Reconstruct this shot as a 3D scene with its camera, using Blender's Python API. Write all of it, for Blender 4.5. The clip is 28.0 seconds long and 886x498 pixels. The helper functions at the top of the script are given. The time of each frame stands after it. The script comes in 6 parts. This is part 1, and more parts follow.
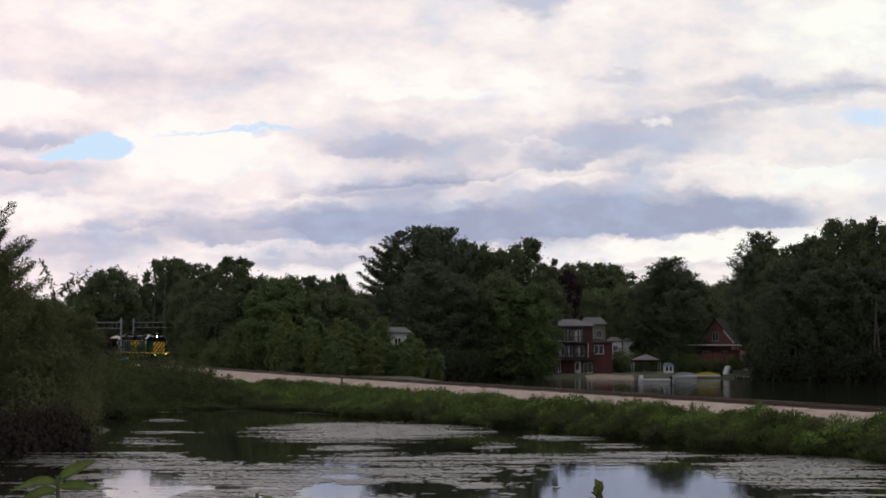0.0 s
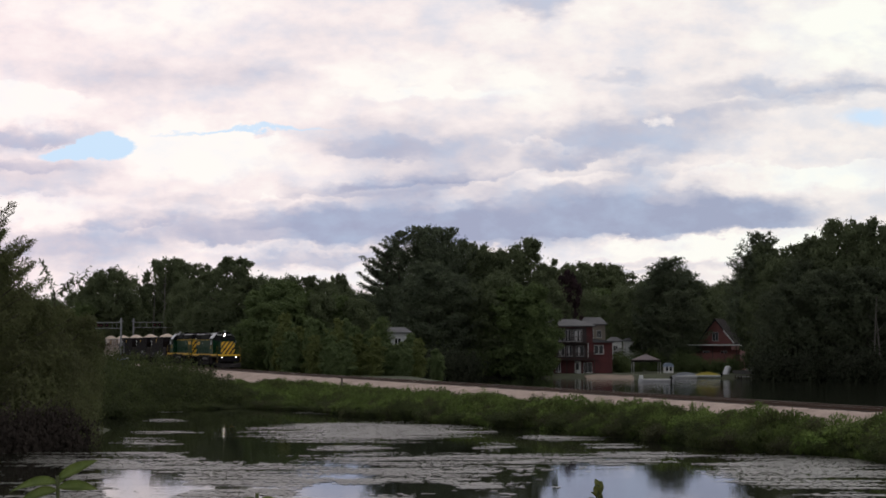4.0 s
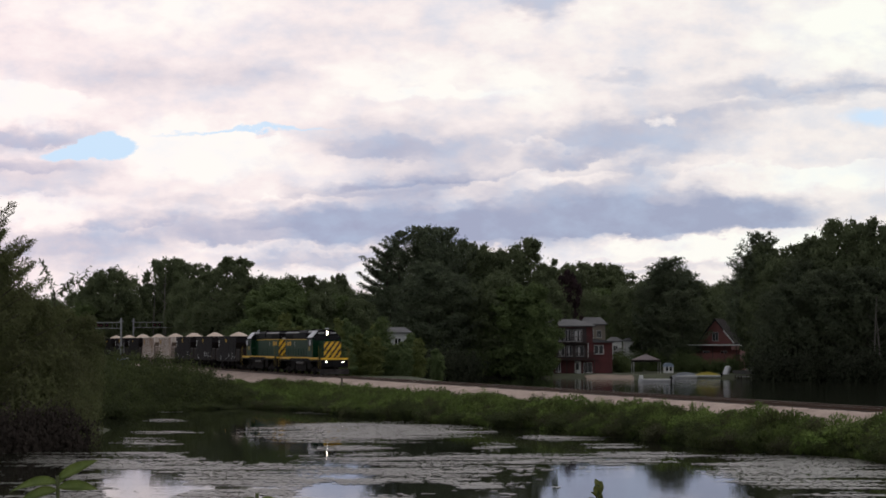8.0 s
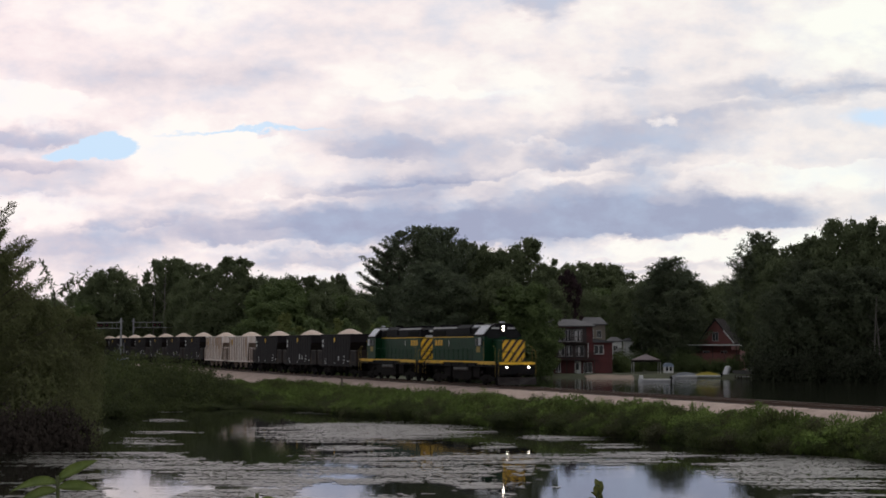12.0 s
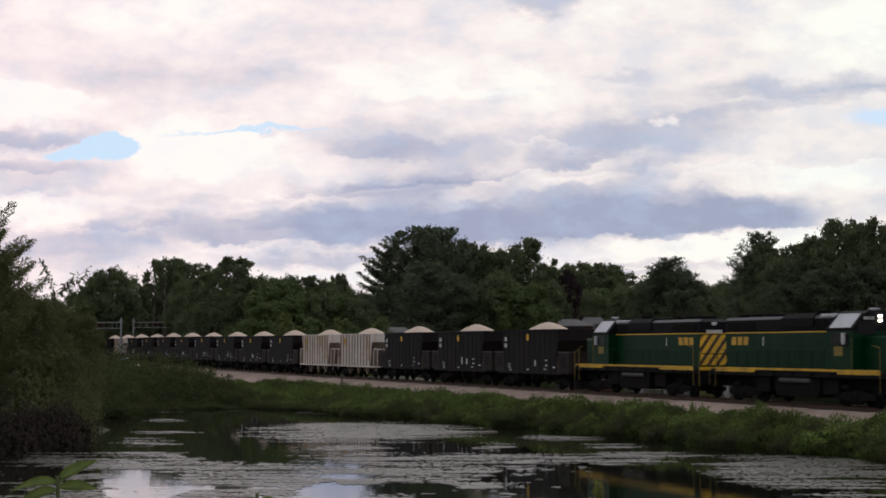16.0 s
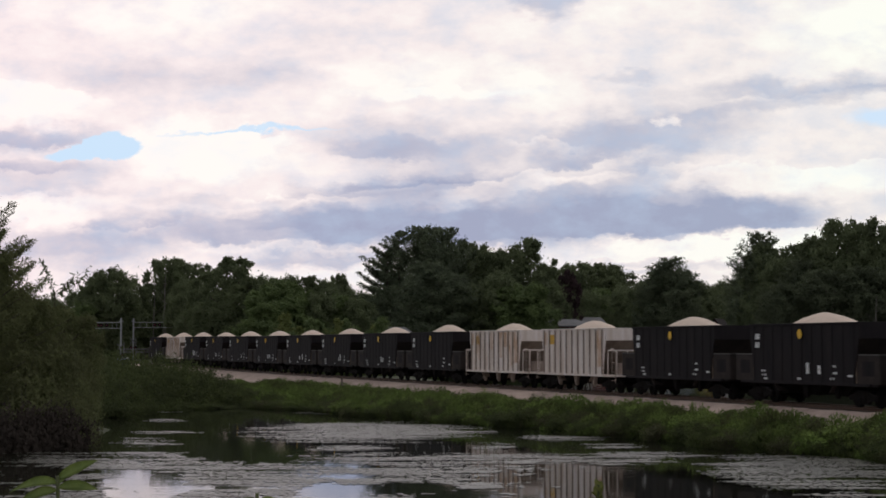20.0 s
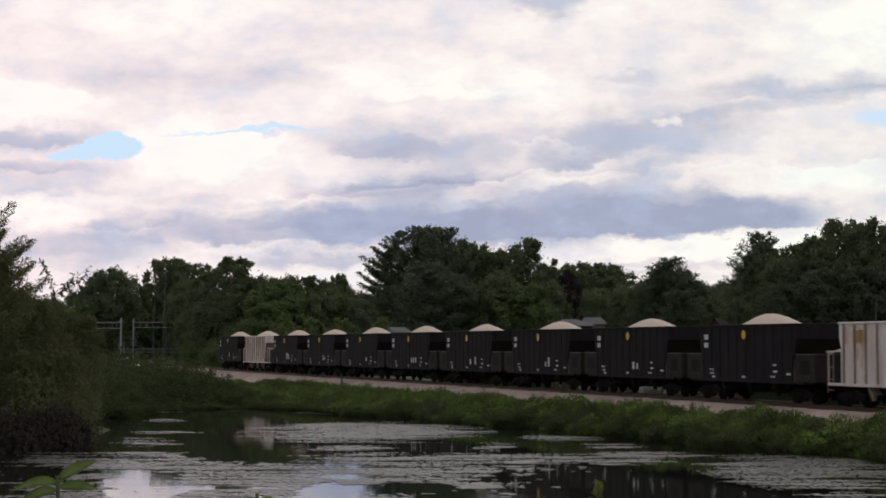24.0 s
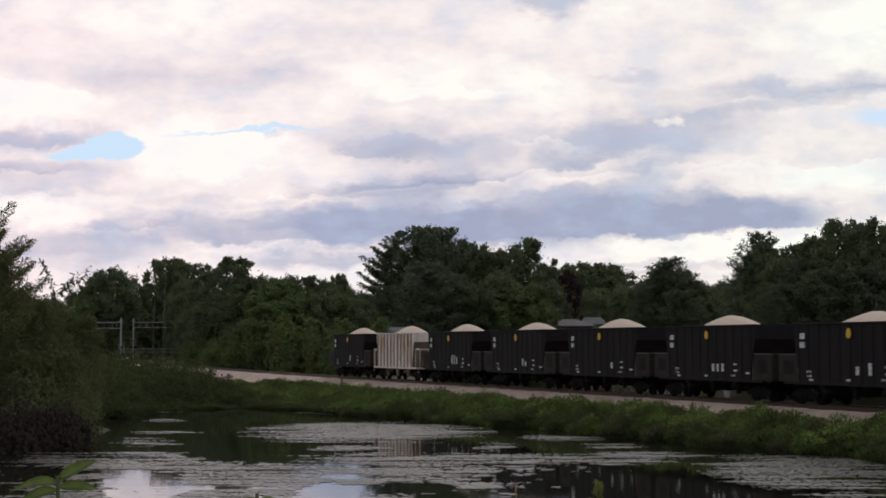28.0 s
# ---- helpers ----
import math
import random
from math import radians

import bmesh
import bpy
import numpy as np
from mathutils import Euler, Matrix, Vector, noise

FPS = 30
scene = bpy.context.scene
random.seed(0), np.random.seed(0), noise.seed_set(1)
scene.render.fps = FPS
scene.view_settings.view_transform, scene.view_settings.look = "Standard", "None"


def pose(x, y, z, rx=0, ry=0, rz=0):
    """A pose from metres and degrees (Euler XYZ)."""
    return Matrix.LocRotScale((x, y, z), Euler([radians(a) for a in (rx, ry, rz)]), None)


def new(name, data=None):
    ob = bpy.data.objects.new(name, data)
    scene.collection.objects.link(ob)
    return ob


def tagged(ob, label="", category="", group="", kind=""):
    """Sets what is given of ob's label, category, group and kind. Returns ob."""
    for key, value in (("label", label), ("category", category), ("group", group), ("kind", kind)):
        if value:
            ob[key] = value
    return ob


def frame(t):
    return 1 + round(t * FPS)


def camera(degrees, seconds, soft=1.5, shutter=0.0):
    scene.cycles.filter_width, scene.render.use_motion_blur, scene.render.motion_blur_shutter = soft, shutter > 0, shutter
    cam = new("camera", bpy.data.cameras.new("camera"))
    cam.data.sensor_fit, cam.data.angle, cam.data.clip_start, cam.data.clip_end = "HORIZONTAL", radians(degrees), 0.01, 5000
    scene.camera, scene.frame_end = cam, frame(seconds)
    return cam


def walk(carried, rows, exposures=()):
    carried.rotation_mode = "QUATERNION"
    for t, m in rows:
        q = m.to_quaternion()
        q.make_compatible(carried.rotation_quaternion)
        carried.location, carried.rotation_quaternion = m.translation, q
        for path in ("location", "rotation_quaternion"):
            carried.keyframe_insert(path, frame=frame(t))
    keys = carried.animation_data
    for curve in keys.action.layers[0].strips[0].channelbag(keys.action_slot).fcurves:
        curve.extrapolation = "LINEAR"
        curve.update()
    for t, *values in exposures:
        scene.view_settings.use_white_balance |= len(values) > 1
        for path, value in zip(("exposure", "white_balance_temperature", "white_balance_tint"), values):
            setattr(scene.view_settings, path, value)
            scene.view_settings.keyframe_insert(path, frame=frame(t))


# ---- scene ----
# A freight train crosses a causeway between two ponds; the camera stands still on the near bank.
# x to the right of the view, y along it, z up from the water. Rail head at 1.80 m.
cam = camera(29.30, 28.0, soft=1.7, shutter=0.4)
EYE = (0.0, 0.0, 4.713)
walk(cam, [(0.0, pose(*EYE, 93.286, 0, 0)), (28.0, pose(*EYE, 93.286, 0, 0))])

# ---- world and sun ----
SUN_EL, SUN_AZ = 52.0, 35.0
world = bpy.data.worlds.new("overcast_sky")
scene.world = world
world.use_nodes = True
wn, wl = world.node_tree.nodes, world.node_tree.links
wn.clear()
w_out = wn.new("ShaderNodeOutputWorld")
w_bg = wn.new("ShaderNodeBackground")
w_sky = wn.new("ShaderNodeTexSky")
w_sky.sky_type, w_sky.sun_disc = "NISHITA", False
w_sky.sun_elevation, w_sky.sun_rotation = radians(SUN_EL), radians(SUN_AZ)
w_co = wn.new("ShaderNodeTexCoord")
w_noise = wn.new("ShaderNodeTexNoise")
w_noise.inputs["Scale"].default_value, w_noise.inputs["Detail"].default_value = 3.0, 5.0
w_ramp = wn.new("ShaderNodeValToRGB")
w_ramp.color_ramp.elements[0].position, w_ramp.color_ramp.elements[0].color = 0.36, (5.3, 5.5, 6.3, 1)
w_ramp.color_ramp.elements[1].position, w_ramp.color_ramp.elements[1].color = 0.62, (7.9, 7.6, 7.5, 1)
w_mix = wn.new("ShaderNodeMix")
w_mix.data_type = "RGBA"
w_mix.inputs["Factor"].default_value = 0.88
wl.new(w_co.outputs["Generated"], w_noise.inputs["Vector"])
wl.new(w_noise.outputs["Fac"], w_ramp.inputs["Fac"])
wl.new(w_sky.outputs["Color"], w_mix.inputs["A"])
wl.new(w_ramp.outputs["Color"], w_mix.inputs["B"])
wl.new(w_mix.outputs["Result"], w_bg.inputs["Color"])
w_bg.inputs["Strength"].default_value = 0.078
wl.new(w_bg.outputs["Background"], w_out.inputs["Surface"])

sun = new("sun", bpy.data.lights.new("sun", "SUN"))
sun.data.energy, sun.data.angle, sun.data.color = 0.5, radians(25), (1.0, 0.96, 0.9)
sun.matrix_basis = Matrix.Translation((60, 80, 200)) @ Euler((radians(90 - SUN_EL), 0, radians(180 - SUN_AZ))).to_matrix().to_4x4()


# ---- node and mesh helpers ----
def material(name, colour, second=None, rough=0.7, metal=0.0, scale=2.0, bump=0.0, fine=0.0, spread=0.0, gloss=0.5, stretch=(1, 1, 1), glow=0.0, thin=0.0):
    """Two tones mixed by broad noise, darkened a little by fine grain, with relief; spread: how far pieces differ."""
    m = bpy.data.materials.new(name)
    m.use_nodes = True
    nt, b = m.node_tree, m.node_tree.nodes["Principled BSDF"]
    N, L = nt.nodes.new, nt.links.new
    co, mp = N("ShaderNodeTexCoord"), N("ShaderNodeMapping")
    mp.inputs["Scale"].default_value = stretch
    L(co.outputs["Object"], mp.inputs["Vector"])
    n1, n2 = N("ShaderNodeTexNoise"), N("ShaderNodeTexNoise")
    n1.inputs["Scale"].default_value, n1.inputs["Detail"].default_value = scale, 4
    n2.inputs["Scale"].default_value, n2.inputs["Detail"].default_value = scale * 9, 3
    L(mp.outputs["Vector"], n1.inputs["Vector"]), L(mp.outputs["Vector"], n2.inputs["Vector"])
    second = second or tuple(c * 0.72 for c in colour)
    rp = N("ShaderNodeValToRGB")
    rp.color_ramp.elements[0].position, rp.color_ramp.elements[0].color = 0.34, (*second, 1)
    rp.color_ramp.elements[1].position, rp.color_ramp.elements[1].color = 0.64, (*colour, 1)
    L(n1.outputs["Fac"], rp.inputs["Fac"])
    hs = N("ShaderNodeHueSaturation")
    L(rp.outputs["Color"], hs.inputs["Color"])
    grain = N("ShaderNodeMapRange")
    grain.inputs["To Min"].default_value, grain.inputs["To Max"].default_value = 1 - fine - spread * 0.5, 1 + fine + spread * 0.5
    L(n2.outputs["Fac"], grain.inputs["Value"])
    if spread:
        gi = N("ShaderNodeNewGeometry")
        ad, sc = N("ShaderNodeMath"), N("ShaderNodeMath")
        sc.operation, sc.inputs[1].default_value, sc.inputs[2].default_value = "MULTIPLY_ADD", spread, -spread * 0.5
        L(gi.outputs["Random Per Island"], sc.inputs[0])
        ad.operation = "ADD"
        L(grain.outputs["Result"], ad.inputs[0]), L(sc.outputs["Value"], ad.inputs[1])
        L(ad.outputs["Value"], hs.inputs["Value"])
    else:
        L(grain.outputs["Result"], hs.inputs["Value"])
    L(hs.outputs["Color"], b.inputs["Base Color"])
    b.inputs["Roughness"].default_value, b.inputs["Metallic"].default_value = rough, metal
    b.inputs["Specular IOR Level"].default_value = gloss
    if bump:
        bp = N("ShaderNodeBump")
        bp.inputs["Strength"].default_value, bp.inputs["Distance"].default_value = bump, 0.05
        L(n2.outputs["Fac"], bp.inputs["Height"]), L(bp.outputs["Normal"], b.inputs["Normal"])
    if glow:
        L(hs.outputs["Color"], b.inputs["Emission Color"])
        b.inputs["Emission Strength"].default_value = glow
    if thin:                                   # leaves let part of the light through
        tr, mx = N("ShaderNodeBsdfTranslucent"), N("ShaderNodeMixShader")
        mx.inputs[0].default_value = thin
        out = nt.nodes["Material Output"]
        L(hs.outputs["Color"], tr.inputs["Color"]), L(b.outputs[0], mx.inputs[1]), L(tr.outputs[0], mx.inputs[2]), L(mx.outputs[0], out.inputs["Surface"])
    return m


def mesh_object(name, bm, mat, parent=None, label="", smooth=False):
    me = bpy.data.meshes.new(name)
    bm.normal_update()
    bm.to_mesh(me)
    bm.free()
    if smooth:
        me.polygons.foreach_set("use_smooth", [True] * len(me.polygons))
    if mat:
        me.materials.append(mat)
    ob = new(name, me)
    if parent:
        ob.parent = parent
    if label:
        ob["label"] = label
    return ob


def part(name, bm, mat, parent, label="", smooth=False):
    return mesh_object(name, bm, mat, parent, label, smooth)


def again(ob, m, parent=None):
    """The same mesh once more as an object of its own, under the same thing."""
    o = ob.copy()
    scene.collection.objects.link(o)
    o.parent = parent or ob.parent
    o.matrix_basis = m
    return o


def add_box(bm, x0, x1, y0, y1, z0, z1, bevel=0.0):
    r = bmesh.ops.create_cube(bm, size=1.0)
    vs = r["verts"]
    for v in vs:
        v.co = Vector(((x0 + x1) / 2 + v.co.x * (x1 - x0), (y0 + y1) / 2 + v.co.y * (y1 - y0), (z0 + z1) / 2 + v.co.z * (z1 - z0)))
    if bevel:
        es = list({e for v in vs for e in v.link_edges})
        bmesh.ops.bevel(bm, geom=es, offset=bevel, segments=1, affect="EDGES")
    return vs


def box(x0, x1, y0, y1, z0, z1, bevel=0.0):
    bm = bmesh.new()
    add_box(bm, x0, x1, y0, y1, z0, z1, bevel)
    return bm


def add_rod(bm, a, b, r, sides=6, r2=None):
    a, b = Vector(a), Vector(b)
    d = b - a
    m = Matrix.Translation((a + b) / 2) @ d.to_track_quat("Z", "Y").to_matrix().to_4x4()
    bmesh.ops.create_cone(bm, cap_ends=True, segments=sides, radius1=r, radius2=r if r2 is None else r2, depth=d.length, matrix=m)


def rods(pairs, r, sides=6):
    bm = bmesh.new()
    for a, b in pairs:
        add_rod(bm, a, b, r, sides)
    return bm


def add_prism(bm, outline, y0, y1):
    """A closed outline in x, z drawn out from y0 to y1."""
    lo = [bm.verts.new((x, y0, z)) for x, z in outline]
    hi = [bm.verts.new((x, y1, z)) for x, z in outline]
    n = len(outline)
    for i in range(n):
        j = (i + 1) % n
        bm.faces.new((lo[i], lo[j], hi[j], hi[i]))
    bm.faces.new(lo[::-1]), bm.faces.new(hi)
    bmesh.ops.recalc_face_normals(bm, faces=bm.faces[:])


def prism(outline, y0, y1):
    bm = bmesh.new()
    add_prism(bm, outline, y0, y1)
    return bm


def mesh_from(name, verts, faces, mat, smooth=False):
    """A mesh of equal-sided faces out of two arrays."""
    me = bpy.data.meshes.new(name)
    k = faces.shape[1]
    me.vertices.add(len(verts))
    me.vertices.foreach_set("co", np.asarray(verts, np.float32).ravel())
    me.loops.add(faces.size)
    me.loops.foreach_set("vertex_index", np.asarray(faces, np.int32).ravel())
    me.polygons.add(len(faces))
    me.polygons.foreach_set("loop_start", np.arange(0, faces.size, k, dtype=np.int32))
    me.polygons.foreach_set("loop_total", np.full(len(faces), k, dtype=np.int32))
    me.polygons.foreach_set("use_smooth", np.full(len(faces), smooth, dtype=bool))
    me.update(calc_edges=True)
    me.validate()
    if mat:
        me.materials.append(mat)
    return me


# ---- the track's line ----
TRACK_X, TRACK_Y, HEADING = 19.92, 83.50, -1.2275
AX, AY = math.cos(HEADING), math.sin(HEADING)
NX, NY = math.sin(HEADING), -math.cos(HEADING)      # towards the camera
RAIL = 1.80


def on_track(s, lat=0.0, z=RAIL):
    """A place on the track; its far end lies a little higher."""
    return (TRACK_X + AX * s + NX * lat, TRACK_Y + AY * s + NY * lat, z + 0.22 * float(smooth_step(-100, -190, s)))


def smooth_step(a, b, x):
    t = np.clip((x - a) / (b - a), 0, 1)
    return t * t * (3 - 2 * t)


def train_way(t):
    """How far the train has come along the track at t seconds."""
    u = t - 17
    return 0.2568 + 12.27165 * u + 0.024671 * u * u + 0.000978 * u ** 3


def shore_lat(s):
    """How far from the rails the near pond begins."""
    return np.interp(s, [-75, -56, -35, -17, -2, 7, 16], [17.0, 16.0, 12.5, 9.2, 8.2, 7.2, 6.4]) + 0.5 * np.sin(s * 0.43) + 0.3 * np.sin(s * 1.1)


def ground_height(x, y):
    x, y = np.asarray(x, float), np.asarray(y, float)
    dx, dy = x - TRACK_X, y - TRACK_Y
    s, lat = dx * AX + dy * AY, dx * NX + dy * NY
    wob = 0.25 * np.sin(x * 0.31 + 1.3) * np.cos(y * 0.27) + 0.12 * np.sin(x * 0.9 + y * 0.7)
    sh = shore_lat(s)
    near = 0.62 - (lat - 4.2) / (sh - 4.2) * 0.62            # bank down to the near pond
    near = np.maximum(near, -1.3)
    # land on the left: spit with the near trees, and the low hill before the track
    left = np.interp(y, [40, 74, 81, 86, 96, 118, 130, 137, 150], [-60, -40, -21.5, -18, -19, -25.5, -26, -18, -8])
    near = np.maximum(near, np.clip((left - x) * 0.25 + wob * 0.4, -1.3, 0.7))
    # the camera's own bank
    near = np.maximum(near, np.clip((13 - y + 2.0 * np.sin(x * 0.15)) * 0.3, -1.3, 3.0))
    # far side: pond to the right of x = 2, land beyond
    pond_far = np.minimum(np.minimum(x - 2.0 + 3 * np.sin(y * 0.06), 250 + 3 * np.sin(x * 0.12) - 16 * smooth_step(48, 75, x) - y), -5.0 - lat)
    farz = np.clip(-pond_far * 0.16, -1.3, 0.55 + 0.6 * smooth_step(8, -2, x)) + np.where(pond_far < 0, np.clip((y - 266) * 0.02, 0, 2.5) + wob * 0.15, 0)
    z = np.where(lat > 0, near, farz)
    bed = 1.15 - np.clip((np.abs(lat) - 2.4) * 0.7, 0, 4)   # subgrade under the ballast
    z = np.maximum(z, np.where(np.abs(lat) < 7, bed, -9))
    far = np.maximum(np.abs(x) - 350, np.abs(y - 150) - 400)
    return np.where(far > 0, 1.4, z)


# ---- clouds: a far sheet that drifts slowly to the right ----
def cloud_material():
    m = bpy.data.materials.new("clouds")
    m.use_nodes = True
    nt = m.node_tree
    nt.nodes.clear()
    N, L = nt.nodes.new, nt.links.new

    def math_node(op, a, b=None, c=None, clamp=False):
        n = N("ShaderNodeMath")
        n.operation, n.use_clamp = op, clamp
        for i, v in enumerate((a, b, c)):
            if v is None:
                continue
            if isinstance(v, (int, float)):
                n.inputs[i].default_value = v
            else:
                L(v, n.inputs[i])
        return n.outputs[0]

    co, sep = N("ShaderNodeTexCoord"), N("ShaderNodeSeparateXYZ")
    L(co.outputs["Object"], sep.inputs[0])
    a = math_node("DIVIDE", math_node("MULTIPLY", sep.outputs[0], 10.0), sep.outputs[1])
    b = math_node("DIVIDE", math_node("MULTIPLY_ADD", sep.outputs[2], 10.0, -47.13), sep.outputs[1])
    flat = N("ShaderNodeCombineXYZ")
    L(a, flat.inputs[0]), L(b, flat.inputs[1])

    def noise_of(scale, detail, stretch, shift=0.0, rough=0.55):
        mp, n = N("ShaderNodeMapping"), N("ShaderNodeTexNoise")
        mp.inputs["Scale"].default_value, mp.inputs["Location"].default_value = stretch, (shift, shift * 0.7, 0)
        L(flat.outputs[0], mp.inputs["Vector"]), L(mp.outputs[0], n.inputs["Vector"])
        n.inputs["Scale"].default_value, n.inputs["Detail"].default_value, n.inputs["Roughness"].default_value = scale, detail, rough
        return n

    warp = noise_of(3.0, 6, (0.85, 1.6, 1), 3.1, 0.6)
    sub, scl, bent = N("ShaderNodeVectorMath"), N("ShaderNodeVectorMath"), N("ShaderNodeVectorMath")
    sub.operation, sub.inputs[1].default_value = "SUBTRACT", (0.5, 0.5, 0.5)
    scl.operation, scl.inputs[1].default_value = "MULTIPLY", (0.62, 0.30, 0)
    bent.operation = "ADD"
    L(warp.outputs["Color"], sub.inputs[0]), L(sub.outputs[0], scl.inputs[0])
    L(flat.outputs[0], bent.inputs[0]), L(scl.outputs[0], bent.inputs[1])

    calm, half_way = N("ShaderNodeVectorMath"), N("ShaderNodeVectorMath")
    half_way.operation, half_way.inputs[1].default_value = "MULTIPLY", (0.35, 0.22, 0)
    calm.operation = "ADD"
    L(sub.outputs[0], half_way.inputs[0]), L(flat.outputs[0], calm.inputs[0]), L(half_way.outputs[0], calm.inputs[1])

    def puff(total, x, y, rx, ry, amount, lean=0.0, sharp=1.6, steady=False):
        """Adds one soft ellipse of cloud, in tenths of the view's tangent."""
        mp, g = N("ShaderNodeMapping"), N("ShaderNodeTexGradient")
        mp.vector_type = "TEXTURE"
        mp.inputs["Location"].default_value = (x, y, 0)
        mp.inputs["Rotation"].default_value = (0, 0, radians(lean))
        mp.inputs["Scale"].default_value = (rx * 1.5, ry * 1.5, 1)
        g.gradient_type = "SPHERICAL"
        L((calm if steady else bent).outputs[0], mp.inputs["Vector"]), L(mp.outputs[0], g.inputs["Vector"])
        v = math_node("MULTIPLY", math_node("MULTIPLY", g.outputs["Fac"], sharp, clamp=True), amount)
        return v if total is None else math_node("ADD", total, v)

    grey = None
    for row in ((-1.11, 0.70, 0.85, 0.085, 0.62), (-0.28, 0.72, 0.70, 0.13, 0.55), (0.75, 0.76, 1.10, 0.17, 0.80), (1.55, 0.78, 0.70, 0.12, 0.62),
                (1.25, 1.24, 0.55, 0.17, 0.55, 8), (0.55, 1.12, 0.62, 0.13, 0.36, 12), (-0.28, 1.15, 0.50, 0.11, 0.45), (-0.30, 0.93, 0.60, 0.06, 0.58, 4),
                (2.05, 1.53, 0.75, 0.05, 0.32, 1), (2.15, 1.46, 0.6, 0.035, 0.30, 7), (-2.5, 1.23, 0.42, 0.06, 0.36, 4), (-2.45, 1.02, 0.40, 0.05, 0.36)):
        grey = puff(grey, *row)
    for row in ((-1.60, 1.60, 0.62, 0.10, 0.20), (-1.05, 1.58, 0.5, 0.05, 0.12), (0.62, 2.04, 0.17, 0.07, 0.60), (1.09, 1.60, 0.14, 0.03, 0.28), (-2.15, 0.60, 0.55, 0.11, 0.55),
                (-0.75, 0.53, 0.45, 0.045, 0.55), (2.2, 0.90, 0.40, 0.05, 0.30), (-2.3, 0.92, 0.35, 0.05, 0.28), (1.0, 0.95, 0.8, 0.10, 0.30, 6), (1.3, 0.50, 0.6, 0.025, 0.45), (0.95, 0.43, 0.3, 0.02, 0.4), (-0.3, 1.32, 0.4, 0.05, 0.25), (0.1, 1.22, 0.4, 0.06, 0.25, 10), (1.75, 0.86, 0.3, 0.04, 0.3, -12), (-1.3, 0.86, 0.5, 0.035, 0.22)):
        grey = puff(grey, *row)
    bright = None
    for row in ((-1.50, 1.18, 0.36, 0.14, 0.75), (-0.95, 1.10, 0.40, 0.10, 0.45), (-2.45, 1.42, 0.36, 0.12, 0.55), (0.90, 1.07, 0.36, 0.05, 0.50, 14), (0.30, 0.93, 0.42, 0.04, 0.4, 8),
                (2.40, 1.85, 0.60, 0.22, 0.50), (2.35, 0.95, 0.28, 0.12, 0.45), (0.52, 1.52, 0.26, 0.09, 0.40), (-0.80, 0.65, 0.38, 0.035, 0.70), (-2.45, 0.80, 0.32, 0.08, 0.55),
                (1.40, 0.58, 1.10, 0.08, 0.62, 2), (-0.6, 0.42, 0.50, 0.06, 0.5), (-2.2, 0.86, 0.3, 0.05, 0.4), (0.0, 1.5, 0.5, 0.03, 0.35), (1.55, 1.08, 0.6, 0.05, 0.3, -6), (1.32, 1.32, 0.055, 0.035, 1.0), (-2.9, 0.5, 0.3, 0.1, 0.3), (-2.45, 1.50, 0.30, 0.035, 0.6, -6), (-1.3, 1.22, 0.35, 0.06, 0.5), (-1.6, 2.0, 0.9, 0.12, 0.35), (-0.2, 1.62, 0.6, 0.10, 0.35), (-0.05, 1.51, 0.25, 0.02, 0.5)):
        bright = puff(bright, *row)
    blue = None
    for row in ((-2.16, 1.145, 0.17, 0.040, 1.0, 10, 5.0), (-1.98, 1.18, 0.115, 0.062, 1.0, 0, 6.0), (-1.12, 1.285, 0.42, 0.010, 0.9, 2), (2.55, 1.34, 0.14, 0.05, 0.8)):
        blue = puff(blue, *row, steady=True)

    lump = noise_of(5.5, 5, (0.8, 1.15, 1), 5.3, 0.55)
    cut = N("ShaderNodeSeparateXYZ")
    L(calm.outputs[0], cut.inputs[0])

    def ramp_up(v, lo, hi):
        n = N("ShaderNodeMapRange")
        n.interpolation_type = "SMOOTHSTEP"
        n.inputs["From Min"].default_value, n.inputs["From Max"].default_value = lo, hi
        L(v, n.inputs["Value"])
        return n.outputs["Result"]

    def ridge(total, x0, y0, x1, y1, depth, amount, under=False, crisp=0.022, wob=0.26):
        """A bank of cloud with one crisp lumpy edge, on top or (under) at its base, that fades away from it."""
        slope, side = (y1 - y0) / (x1 - x0), -1.0 if under else 1.0
        line = math_node("MULTIPLY_ADD", cut.outputs[0], slope, y0 - x0 * slope - wob * (0.2 if under else 0.5))
        line = math_node("MULTIPLY_ADD", lump.outputs["Fac"], wob * (0.4 if under else 1.0), line)
        dy = math_node("MULTIPLY", math_node("SUBTRACT", line, cut.outputs[1]), side)
        ends = math_node("MULTIPLY", ramp_up(cut.outputs[0], x0 - 0.12, x0 + 0.16), ramp_up(math_node("MULTIPLY", cut.outputs[0], -1.0), -x1 - 0.12, -x1 + 0.16))
        body = math_node("MULTIPLY", ramp_up(dy, 0.0, crisp), math_node("SUBTRACT", 1.0, ramp_up(dy, 0.0, depth)))
        return math_node("MULTIPLY_ADD", math_node("MULTIPLY", body, ends), amount, total)

